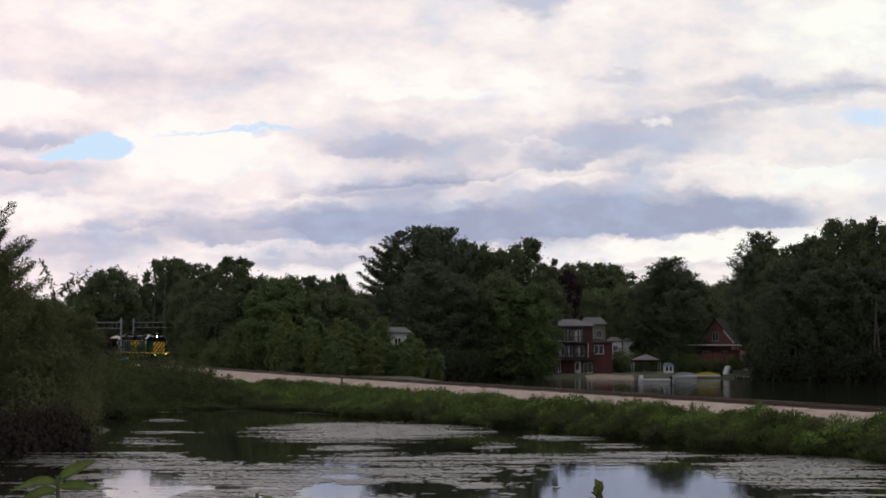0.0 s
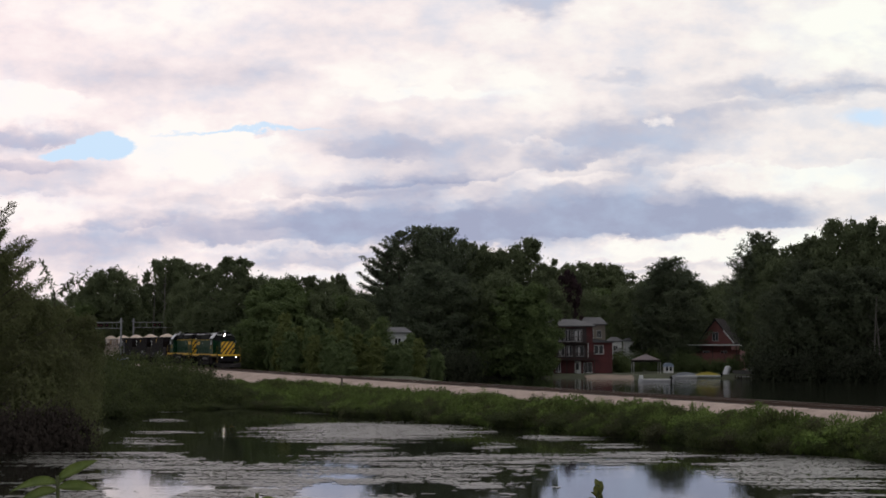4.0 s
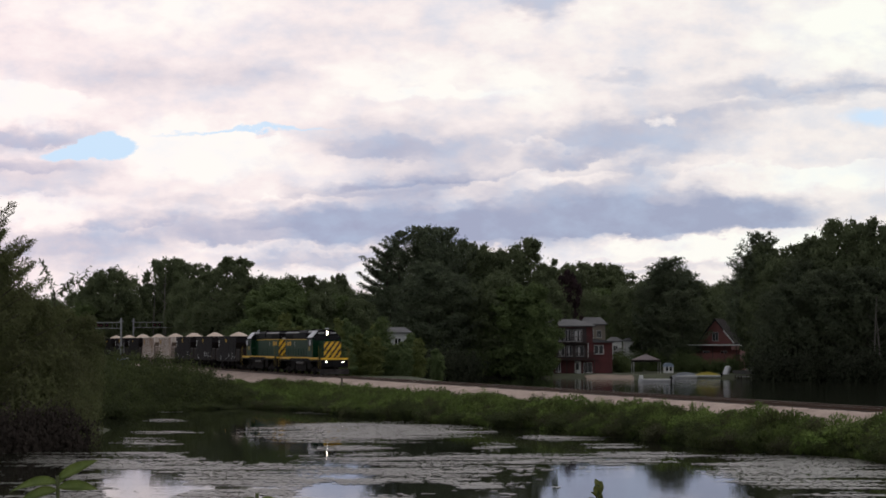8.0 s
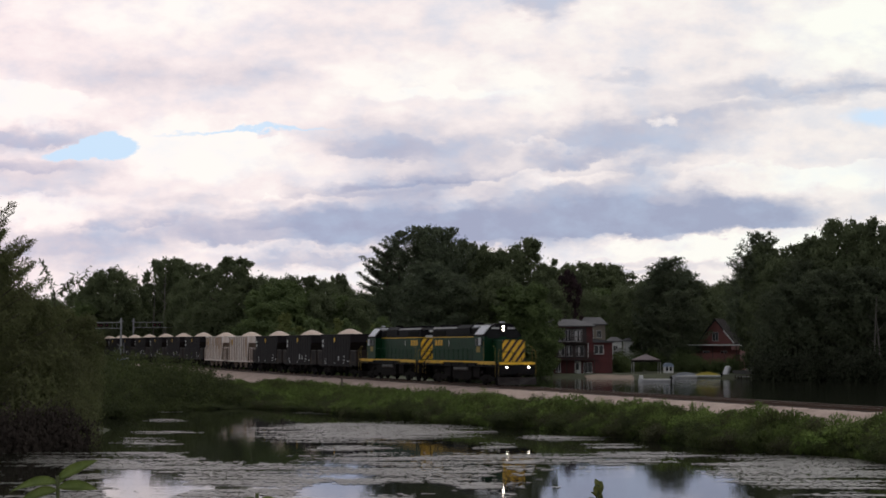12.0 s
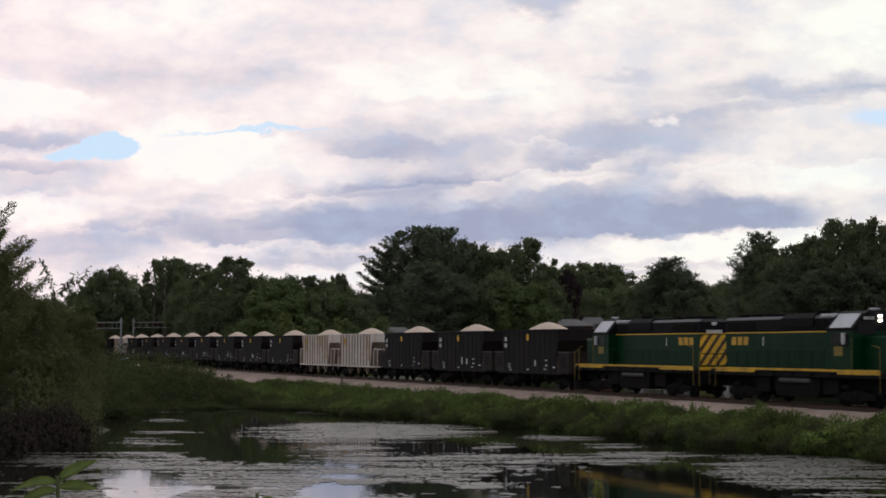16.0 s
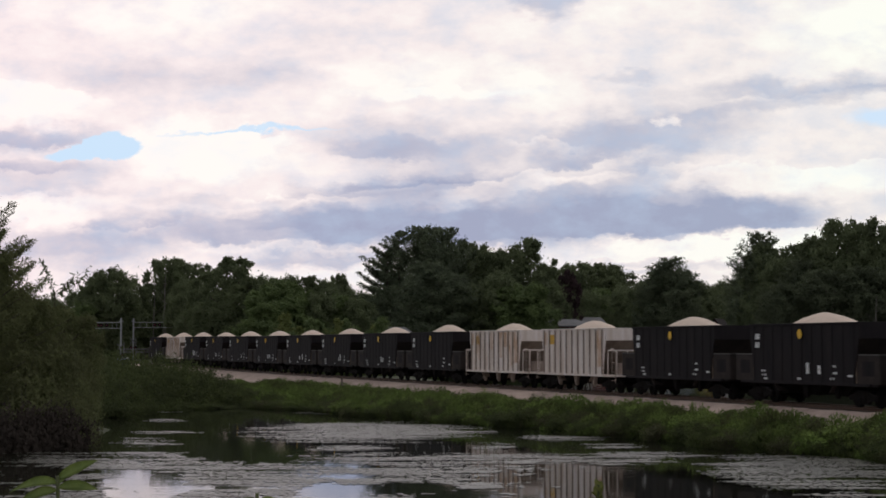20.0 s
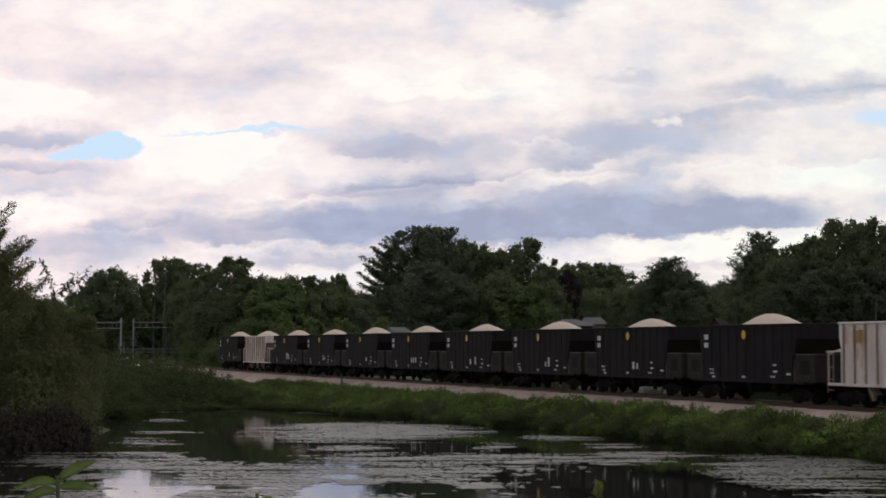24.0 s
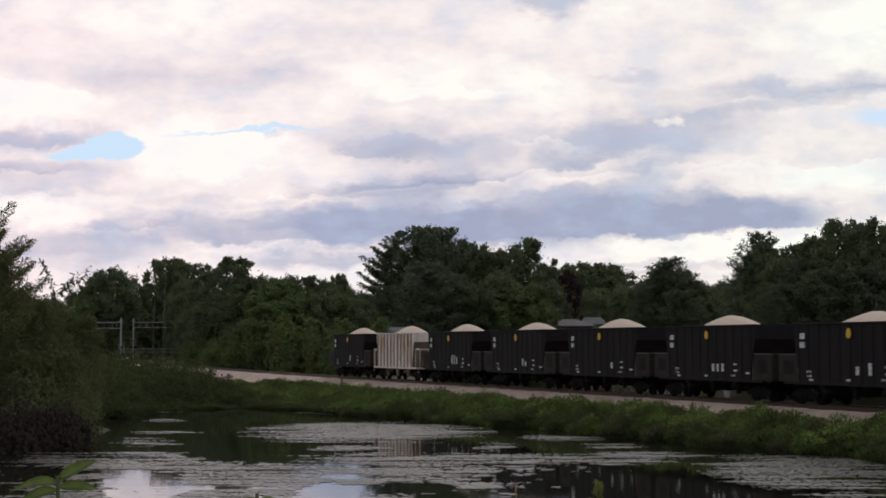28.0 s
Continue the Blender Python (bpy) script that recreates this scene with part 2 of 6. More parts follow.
    for row in ((-1.84, 1.27, -0.92, 1.29, 0.32, 0.75), (-2.75, 1.56, -2.12, 1.50, 0.26, 0.60), (0.0, 0.93, 1.05, 1.15, 0.13, 0.55), (-1.25, 0.90, -0.38, 0.88, 0.13, 0.50), (0.95, 0.65, 2.2, 0.71, 0.16, 0.85),
                (-2.3, 0.72, -1.55, 0.70, 0.10, 0.55), (1.9, 1.08, 2.75, 1.12, 0.30, 0.45), (-2.75, 0.93, -2.2, 0.90, 0.11, 0.40), (0.35, 1.22, 0.80, 1.20, 0.10, 0.50), (-0.55, 0.55, 0.5, 0.60, 0.10, 0.60), (1.2, 1.02, 1.9, 1.10, 0.12, 0.35), (-1.5, 0.605, -0.4, 0.615, 0.08, 0.50)):
        bright = ridge(bright, *row)
    for row in ((-2.75, 1.17, -2.10, 1.18, 0.14, 0.34), (-2.75, 0.98, -2.2, 1.00, 0.13, 0.34), (-1.5, 0.60, -0.40, 0.62, 0.13, 0.50), (0.0, 0.62, 2.15, 0.69, 0.24, 0.50), (-0.65, 0.895, 0.30, 0.975, 0.15, 0.55),
                (1.5, 1.43, 2.75, 1.54, 0.13, 0.22), (-2.1, 1.60, -0.8, 1.58, 0.20, 0.08), (-0.75, 1.12, -0.1, 1.10, 0.16, 0.35), (0.6, 1.00, 1.5, 1.08, 0.20, 0.30)):
        grey = ridge(grey, *row, under=True)

    wide = noise_of(1.6, 7, (0.75, 1.6, 1), 7.7, 0.6)
    small = noise_of(5.0, 6, (0.85, 1.45, 1), 1.9, 0.6)
    rip = math_node("MULTIPLY_ADD", wide.outputs["Fac"], 0.80, -0.40)
    rip2 = math_node("MULTIPLY_ADD", small.outputs["Fac"], 0.75, -0.375)
    vor = N("ShaderNodeTexVoronoi")          # rounded heads of cumulus
    vor.feature = "SMOOTH_F1"
    vor.inputs["Scale"].default_value, vor.inputs["Smoothness"].default_value = 3.4, 0.5
    vmap = N("ShaderNodeMapping")
    vmap.inputs["Scale"].default_value = (0.85, 1.7, 1)
    L(bent.outputs[0], vmap.inputs["Vector"]), L(vmap.outputs[0], vor.inputs["Vector"])
    rip2 = math_node("ADD", rip2, math_node("MULTIPLY_ADD", vor.outputs["Distance"], 0.36, -0.15))
    shade = math_node("ADD", math_node("ADD", grey, rip), math_node("MULTIPLY_ADD", bright, -0.62, rip2))
    # from bright cloud through pale cloud to a blue-grey base
    ramp = N("ShaderNodeValToRGB")
    e = ramp.color_ramp.elements
    e[0].position, e[0].color = 0.0, (1.0, 0.985, 0.93, 1)
    e[1].position, e[1].color = 0.95, (0.37, 0.405, 0.55, 1)
    for pos, col in ((0.19, (0.925, 0.855, 0.845, 1)), (0.40, (0.745, 0.705, 0.74, 1)), (0.62, (0.545, 0.55, 0.65, 1))):
        k = e.new(pos)
        k.color = col
    L(math_node("MULTIPLY_ADD", shade, 0.60, 0.20, clamp=True), ramp.inputs["Fac"])
    # creamier to the right, pinker to the left
    tone = N("ShaderNodeValToRGB")
    tone.color_ramp.elements[0].color, tone.color_ramp.elements[1].color = (1.045, 0.98, 1.005, 1), (0.985, 1.005, 0.985, 1)
    L(math_node("MULTIPLY_ADD", a, 0.2, 0.5, clamp=True), tone.inputs["Fac"])
    mul = N("ShaderNodeMix")
    mul.data_type, mul.blend_type = "RGBA", "MULTIPLY"
    mul.inputs["Factor"].default_value = 1.0
    L(ramp.outputs[0], mul.inputs["A"]), L(tone.outputs[0], mul.inputs["B"])
    gap = N("ShaderNodeMix")
    gap.data_type = "RGBA"
    L(math_node("MULTIPLY_ADD", rip2, 0.9, blue, clamp=True), gap.inputs["Factor"])
    L(mul.outputs["Result"], gap.inputs["A"])
    gap.inputs["B"].default_value = (0.62, 0.79, 0.98, 1)
    em, out = N("ShaderNodeEmission"), N("ShaderNodeOutputMaterial")
    em.inputs["Strength"].default_value = 1.0
    L(gap.outputs["Result"], em.inputs["Color"]), L(em.outputs[0], out.inputs["Surface"])
    return m


yy = np.linspace(600, 4400, 40)
zz = EYE[2] + 190 - (yy - 600) * 0.0265
cv, cf = [], []
for i, (y, z) in enumerate(zip(yy, zz)):
    for j in range(17):
        cv.append(((j / 8 - 1) * 0.42 * y, y, z))
for i in range(39):
    for j in range(16):
        k = i * 17 + j
        cf.append((k, k + 17, k + 18, k + 1))
clouds = new("backdrop_clouds", mesh_from("backdrop_clouds", np.array(cv), np.array(cf), cloud_material()))
tagged(clouds, "layer of pale grey-white cumulus clouds with small blue gaps", "clouds", kind="structure")

# ---- surfaces ----
M_GROUND = material("soil_and_grass", (0.055, 0.062, 0.024), (0.034, 0.038, 0.018), 0.95, scale=0.35, bump=0.6, fine=0.25)
M_BALLAST = material("ballast", (0.43, 0.325, 0.27), (0.30, 0.225, 0.185), 0.95, scale=0.5, bump=0.9, fine=0.35)
M_TIE = material("creosoted_tie", (0.055, 0.042, 0.034), (0.035, 0.027, 0.022), 0.9, scale=1.5, fine=0.2, bump=0.4)
M_RAIL = material("rusty_rail", (0.10, 0.055, 0.035), (0.07, 0.042, 0.03), 0.6, metal=0.4, scale=3)
M_RAILHEAD = material("worn_rail_head", (0.22, 0.20, 0.19), None, 0.42, metal=0.9, scale=6)


def water_material():
    m = bpy.data.materials.new("pond_water")
    m.use_nodes = True
    nt, b = m.node_tree, m.node_tree.nodes["Principled BSDF"]
    N, L = nt.nodes.new, nt.links.new
    b.inputs["Base Color"].default_value = (0.012, 0.013, 0.009, 1)
    b.inputs["Roughness"].default_value = 0.03
    b.inputs["IOR"].default_value = 1.333
    co = N("ShaderNodeTexCoord")
    hs = []
    for scale, stretch in ((0.22, (0.6, 1.6, 1)), (1.6, (0.7, 2.0, 1))):
        mp, n = N("ShaderNodeMapping"), N("ShaderNodeTexNoise")
        mp.inputs["Scale"].default_value = stretch
        n.inputs["Scale"].default_value, n.inputs["Detail"].default_value = scale, 3
        L(co.outputs["Object"], mp.inputs["Vector"]), L(mp.outputs[0], n.inputs["Vector"])
        hs.append(n)
    sep, wind, rise = N("ShaderNodeSeparateXYZ"), N("ShaderNodeMapRange"), N("ShaderNodeMath")
    L(co.outputs["Object"], sep.inputs[0]), L(sep.outputs[1], wind.inputs["Value"])
    for k, v in (("From Min", 125.0), ("From Max", 175.0), ("To Min", 1.0), ("To Max", 7.0)):
        wind.inputs[k].default_value = v          # a breeze reaches the open far pond only
    rise.operation = "MULTIPLY"
    L(hs[1].outputs["Fac"], rise.inputs[0]), L(wind.outputs["Result"], rise.inputs[1])
    prev = None
    for n, dist in zip(hs, (0.0032, 0.0013)):
        bp = N("ShaderNodeBump")
        bp.inputs["Strength"].default_value, bp.inputs["Distance"].default_value = 1.0, dist
        L(rise.outputs[0] if n is hs[1] else n.outputs["Fac"], bp.inputs["Height"])
        if prev:
            L(prev.outputs[0], bp.inputs["Normal"])
        prev = bp
    L(prev.outputs[0], b.inputs["Normal"])
    return m


# ---- ground and water ----
def graded(lo, hi, step, reach):
    core = np.arange(lo, hi + step / 2, step)
    out = np.cumsum(step * 1.35 ** np.arange(1, 26))
    out = out[out < reach]
    return np.concatenate((lo - out[::-1], core, hi + out))


gx, gy = graded(-110, 130, 1.25, 4300), graded(-60, 380, 1.25, 4300)
GX, GY = np.meshgrid(gx, gy)
gv = np.stack((GX, GY, ground_height(GX, GY)), -1).reshape(-1, 3)
nx_, ny_ = len(gx), len(gy)
ii = (np.arange(ny_ - 1)[:, None] * nx_ + np.arange(nx_ - 1)).ravel()
gf = np.stack((ii, ii + 1, ii + nx_ + 1, ii + nx_), -1)
tagged(new("ground", mesh_from("ground", gv, gf, M_GROUND, True)), "grassy earth banks round two ponds", "ground", kind="structure")

wx, wy = np.linspace(-130, 220, 30), np.linspace(-40, 275, 30)
WX, WY = np.meshgrid(wx, wy)
wv = np.stack((WX, WY, WX * 0), -1).reshape(-1, 3)
ii = (np.arange(29)[:, None] * 30 + np.arange(29)).ravel()
tagged(new("water", mesh_from("water", wv, np.stack((ii, ii + 1, ii + 31, ii + 30), -1), water_material())), "dark still pond water reflecting trees and sky", "water", kind="structure")

# ---- track ----
S0, S1 = -430.0, 230.0


def along(bm_name, outline, mat, s0, s1, step, label, category, rough=0.0):
    """Draws an outline (lat, z) out along the track."""
    n = int((s1 - s0) / step) + 1
    vs, fs, k = [], [], len(outline)
    rng = np.random.default_rng(5)
    for i in range(n):
        s = s0 + i * step
        for lat, z in outline:
            w = rough * rng.normal()
            vs.append(on_track(s, lat + w, z + 0.5 * rough * rng.normal()))
    for i in range(n - 1):
        for j in range(k - 1):
            a = i * k + j
            fs.append((a, a + 1, a + k + 1, a + k))
    ob = new(bm_name, mesh_from(bm_name, np.array(vs), np.array(fs), mat, rough > 0))
    return tagged(ob, label, category, kind="structure")


along("ballast_bed", [(6.2, 0.25), (5.2, 0.62), (3.9, 1.10), (2.9, 1.45), (2.1, 1.60), (1.7, 1.63), (0.8, 1.62), (0, 1.62), (-0.8, 1.62), (-1.7, 1.63), (-2.3, 1.58), (-3.9, 0.85), (-5.0, 0.5)],
      M_BALLAST, -300, 150, 0.5, "pale pinkish-grey crushed stone ballast", "ballast", 0.035)
for side in (0.755, -0.755):
    w = 0.036
    rail_ob = along("rail", [(side + 0.07, 1.635), (side + 0.07, 1.655), (side + 0.012, 1.67), (side + 0.012, 1.755), (side + w, 1.765), (side + w, 1.798),
                             (side - w, 1.798), (side - w, 1.765), (side - 0.012, 1.755), (side - 0.012, 1.67), (side - 0.07, 1.655), (side - 0.07, 1.635)],
                    M_RAIL, S0, S1, 22.0, "rusty steel rail with a worn head", "rail")
    head = along("rail_head", [(side + w - 0.004, 1.8), (side - w + 0.004, 1.8)], M_RAILHEAD, S0, S1, 22.0, "", "")
    head["label"] = "shiny worn running surface"
    head.parent = rail_ob


# ---- plants ----
M_BARK = material("bark", (0.085, 0.07, 0.055), (0.05, 0.04, 0.032), 0.95, scale=3, bump=0.8, fine=0.3, stretch=(1, 1, 0.3))
M_LEAF = material("dark_broad_leaves", (0.140, 0.166, 0.084), (0.094, 0.113, 0.062), 0.75, scale=0.25, spread=0.28, gloss=0.1, thin=0.35)
M_LEAF_LIGHT = material("light_broad_leaves", (0.132, 0.174, 0.066), (0.092, 0.124, 0.052), 0.75, scale=0.3, spread=0.28, gloss=0.1, thin=0.35)
M_LEAF_YELLOW = material("yellowish_young_leaves", (0.215, 0.245, 0.090), (0.165, 0.192, 0.072), 0.75, scale=0.4, spread=0.5, gloss=0.1, thin=0.4)
M_LEAF_MID = material("mid_green_leaves", (0.128, 0.162, 0.062), (0.084, 0.110, 0.048), 0.8, scale=0.3, spread=0.28, gloss=0.1, thin=0.35)
M_WILLOW = material("pale_willow_leaves", (0.185, 0.240, 0.104), (0.140, 0.184, 0.082), 0.8, scale=0.4, spread=0.28, gloss=0.1, thin=0.4)
M_LEAF_RED = material("copper_leaves", (0.060, 0.038, 0.040), (0.040, 0.028, 0.030), 0.75, scale=0.3, spread=0.25, gloss=0.1, thin=0.35)
M_NEEDLE = material("pine_needles", (0.122, 0.146, 0.088), (0.086, 0.104, 0.068), 0.8, scale=0.25, spread=0.25, gloss=0.1, thin=0.35)
M_WEED = material("bank_weeds", (0.195, 0.290, 0.070), (0.125, 0.150, 0.050), 0.8, scale=0.22, spread=0.5, gloss=0.1, thin=0.35)
M_GRASS = material("bank_grass", (0.132, 0.190, 0.050), (0.070, 0.078, 0.032), 0.85, scale=0.5, spread=0.5, gloss=0.1, thin=0.35)
M_OLIVE = material("olive_shrub_leaves", (0.092, 0.100, 0.046), (0.076, 0.072, 0.042), 0.8, scale=0.3, spread=0.28, gloss=0.1, thin=0.35)

# Shade on the front of the wood, put into a darker needle colour.
M_SHADED_NEEDLE = material("shaded_stand_needles", (0.108, 0.126, 0.074), (0.076, 0.090, 0.056), 0.85, scale=0.25, spread=0.25, gloss=0.1, thin=0.3)
# Deep shade at the foot of the trees is put into this leaf colour.
M_SHADE = material("shaded_understorey_leaves", (0.052, 0.060, 0.036), (0.040, 0.046, 0.030), 0.8, scale=0.4, spread=0.5, gloss=0.1, thin=0.4)
M_BRUSH = material("purplish_brown_brush", (0.062, 0.050, 0.042), (0.044, 0.036, 0.031), 0.9, scale=0.5, spread=0.28, gloss=0.1, thin=0.2)
M_BROWN = material("olive_shore_leaves", (0.140, 0.156, 0.066), (0.096, 0.100, 0.050), 0.8, scale=0.5, spread=0.25, gloss=0.1, thin=0.35)
M_HILL = material("hill_bush_leaves", (0.096, 0.118, 0.042), (0.054, 0.064, 0.030), 0.8, scale=0.35, spread=0.28, gloss=0.1, thin=0.35)


def leaf_mesh(name, centres, size, rng, mat, slim=0.55, lift=0.0, facing=None, loose=0.40):
    """One small pointed leaf at each centre, turned at random or spread to face a given way."""
    n = len(centres)
    u = rng.normal(size=(n, 3))
    u[:, 2] += lift * np.abs(rng.normal(size=n))
    w = rng.normal(size=(n, 3))
    if facing is not None:
        f = facing / (np.linalg.norm(facing, axis=1)[:, None] + 1e-9) + rng.normal(size=(n, 3)) * loose
        f /= np.linalg.norm(f, axis=1)[:, None]
        u -= (u * f).sum(1)[:, None] * f
        w = np.cross(f, u)
    u /= np.linalg.norm(u, axis=1)[:, None]
    w -= (w * u).sum(1)[:, None] * u
    w /= np.linalg.norm(w, axis=1)[:, None]
    ln = size * rng.uniform(0.6, 1.35, n)[:, None]
    vs = np.stack((centres - u * ln * 0.5, centres + w * ln * slim * 0.5 - u * ln * 0.05, centres + u * ln * 0.5, centres - w * ln * slim * 0.5 - u * ln * 0.05), 1).reshape(-1, 3)
    return mesh_from(name, vs, np.arange(4 * n).reshape(-1, 4), mat)


def limb_mesh(name, rows, mat):
    """Tapered rods: (start, end, radius, radius at the end)."""
    bm = bmesh.new()
    for a, b, r, r2 in rows:
        add_rod(bm, a, b, r, 7, r2)
    me = bpy.data.meshes.new(name)
    bm.to_mesh(me)
    bm.free()
    me.materials.append(mat)
    return me


def plant_thing(name, trunk, crown):
    top = new(name)
    t, c = new("trunk", trunk), new("crown", crown)
    t.parent = c.parent = top
    return top


def broad_tree(seed, h, w, mat, lobes=26, subs=7, per=95, leaf=0.34, low=0.10, open_top=0.0, lobe=(0.17, 0.27), peak=0.40, frayed=0.20, shape=(1, 1, 0.7)):
    """A broadleaved tree: a forked trunk, boughs, and on each bough rounded clumps of leaves that face up and out."""
    rng = np.random.default_rng(seed)
    limbs = [((0, 0, 0), (0.02 * h * rng.normal(), 0.02 * h * rng.normal(), h * 0.5), 0.02 * h, 0.012 * h)]
    fork = Vector(limbs[0][1])
    pts, facing = [], []
    bias = rng.uniform(0, 2 * math.pi, 2)
    for i in range(lobes):
        q = (i + rng.uniform(0, 1)) / lobes
        wide = math.sqrt(max(0.0, 1 - ((q - peak) / (1.01 - peak)) ** 2)) if q > peak else 1 - 0.35 * ((peak - q) / peak) ** 2
        an = i * 2.39996 + rng.uniform(-0.5, 0.5)
        wide *= 1 + 0.13 * math.sin(2 * an + bias[0] + 3 * q) + 0.09 * math.sin(3 * an + bias[1] - 5 * q)
        r = w * rng.uniform(*lobe) * (1 - 0.25 * q)
        reach = max(0.0, w / 2 * wide * 1.15 - r) * (rng.uniform(0.2, 0.6) if i % 4 == 0 else rng.uniform(0.75, 1.05))
        c = np.array((reach * math.cos(an), reach * math.sin(an), min(h * (low + (1 - low) * q), h - r * 1.15)))
        c[2] += 0.02 * h * rng.normal() * (q < 0.8)
        out = np.array((math.cos(an) * 0.55, math.sin(an) * 0.55, 0.40))
        for k in range(subs):
            if rng.uniform() < open_top * (0.3 + 0.5 * q):
                continue
            d = rng.normal(size=3)
            d = d / np.linalg.norm(d) + out
            d /= np.linalg.norm(d)
            sr = r * rng.uniform(0.30, 0.62)
            sc = c + d * r * rng.uniform(0.45, 0.80)
            n = int(per * rng.uniform(0.75, 1.25))
            e = rng.normal(size=(n, 3))
            e = e / np.linalg.norm(e, axis=1)[:, None] * shape
            p = sc + e * (sr * rng.uniform(0.35, 1.0, n) ** 0.6)[:, None] + rng.normal(size=(n, 3)) * frayed * sr
            pts.append(p), facing.append(e + (0, 0, 0.35))
            if k % 3 == 0:                        # sprigs that break the outline
                t = rng.uniform(0.75, 1.12, 12)
                pts.append(sc + d * (sr * t)[:, None] + rng.normal(size=(12, 3)) * 0.14 * sr), facing.append(np.tile(d, (12, 1)))
        if q < 0.78:                              # the leafy middle behind the clumps
            mid = np.array((0, 0, h * (low + (1 - low) * q)))
            n = int(260 * (1 - open_top))
            e = rng.normal(size=(n, 3))
            pts.append(mid + e * (0.16 * w * wide, 0.16 * w * wide, 0.05 * h)), facing.append(e * (1, 1, 0.3))
        if i % 3 == 1:
            limbs.append((Vector((0, 0, h * rng.uniform(0.2, 0.42))) if q < 0.5 else fork, tuple(c), 0.007 * h, 0.002 * h))
    return limb_mesh("trunk", limbs, M_BARK), leaf_mesh("crown", np.concatenate(pts), leaf, rng, mat, 0.62, 0.0, np.concatenate(facing))


def pine_tree(seed, h, w, mat=None, per=80, leaf=0.62, low=0.08, ragged=0.42, rise=0.10, step=22, flat=0.55, boughs=(6, 10), fuzz=0.16):
    """A pine: whorls of uneven boughs with upturned tufts of needles."""
    rng = np.random.default_rng(seed)
    limbs = [((0, 0, 0), (0, 0, h * 0.97), 0.018 * h, 0.003 * h)]
    pts, facing = [], []
    z = low * h
    while z < h * 0.985:
        q = max(0.0, (z / h - low) / (1 - low))
        for k in range(rng.integers(*boughs)):
            an = rng.uniform(0, 2 * math.pi)
            ln = w / 2 * min(1.0, 0.55 + q * 1.5) * (1 - q ** 3.2 * 0.82) * rng.uniform(1 - ragged, 1 + ragged * 0.45) + 0.25
            dr = np.array((math.cos(an), math.sin(an), rise + 0.35 * q))
            tip = np.array((0, 0, z)) + dr * ln
            if k < 3:
                limbs.append(((0, 0, z), tuple(tip), 0.05, 0.015))
            n = int(per * (0.5 + ln / w * 2.2))
            f = rng.uniform(0.05, 1.0, n) ** 0.75
            side = rng.normal(size=(n, 3)) * (0.10 * ln * (1.15 - f) + fuzz)[:, None] * (1.2, 1.2, flat)
            p = np.array((0, 0, z)) + dr * (ln * f)[:, None] + side
            p[:, 2] += 0.16 * ln * f ** 3
            pts.append(p), facing.append(side + (0.35 * dr[0], 0.35 * dr[1], 0.55))
        z += rng.uniform(0.55, 1.0) * h / step
    return limb_mesh("trunk", limbs, M_BARK), leaf_mesh("crown", np.concatenate(pts), leaf, rng, mat or M_NEEDLE, 0.26, 1.1, np.concatenate(facing), 0.8)


def shrub(seed, h, w, mat, count=2600, leaf=0.2, stems=7, lift=0.4):
    """A many-stemmed shrub of leafy sprays."""
    rng = np.random.default_rng(seed)
    limbs, pts, facing = [], [], []
    for i in range(stems * 3):
        an, q = rng.uniform(0, 2 * math.pi), rng.uniform(0, 1)
        tip = np.array((w / 2 * math.cos(an) * q ** 0.6, w / 2 * math.sin(an) * q ** 0.6, h * rng.uniform(0.55, 1.0) * (1 - 0.45 * q)))
        foot = tip * (0.25, 0.25, 0)
        if i < stems:
            limbs.append((tuple(foot), tuple(tip * 0.95 + foot * 0.05), 0.02 + 0.006 * h, 0.006))
        n = count // (stems * 3)
        f = rng.uniform(0.08, 1.06, n)
        spread = rng.normal(size=(n, 3)) * (0.10 * w + 0.05 * h) * (1.15 - 0.75 * f)[:, None]
        p = foot + (tip - foot) * f[:, None] + spread * (1, 1, 0.6)
        p[:, 2] = np.abs(p[:, 2])
        pts.append(p), facing.append(spread + tip * (0.25, 0.25, 0) + (0, 0, 0.25 * w * 0.3))
    return limb_mesh("trunk", limbs, M_BARK), leaf_mesh("crown", np.concatenate(pts), leaf, rng, mat, 0.5, lift, np.concatenate(facing), 0.7)


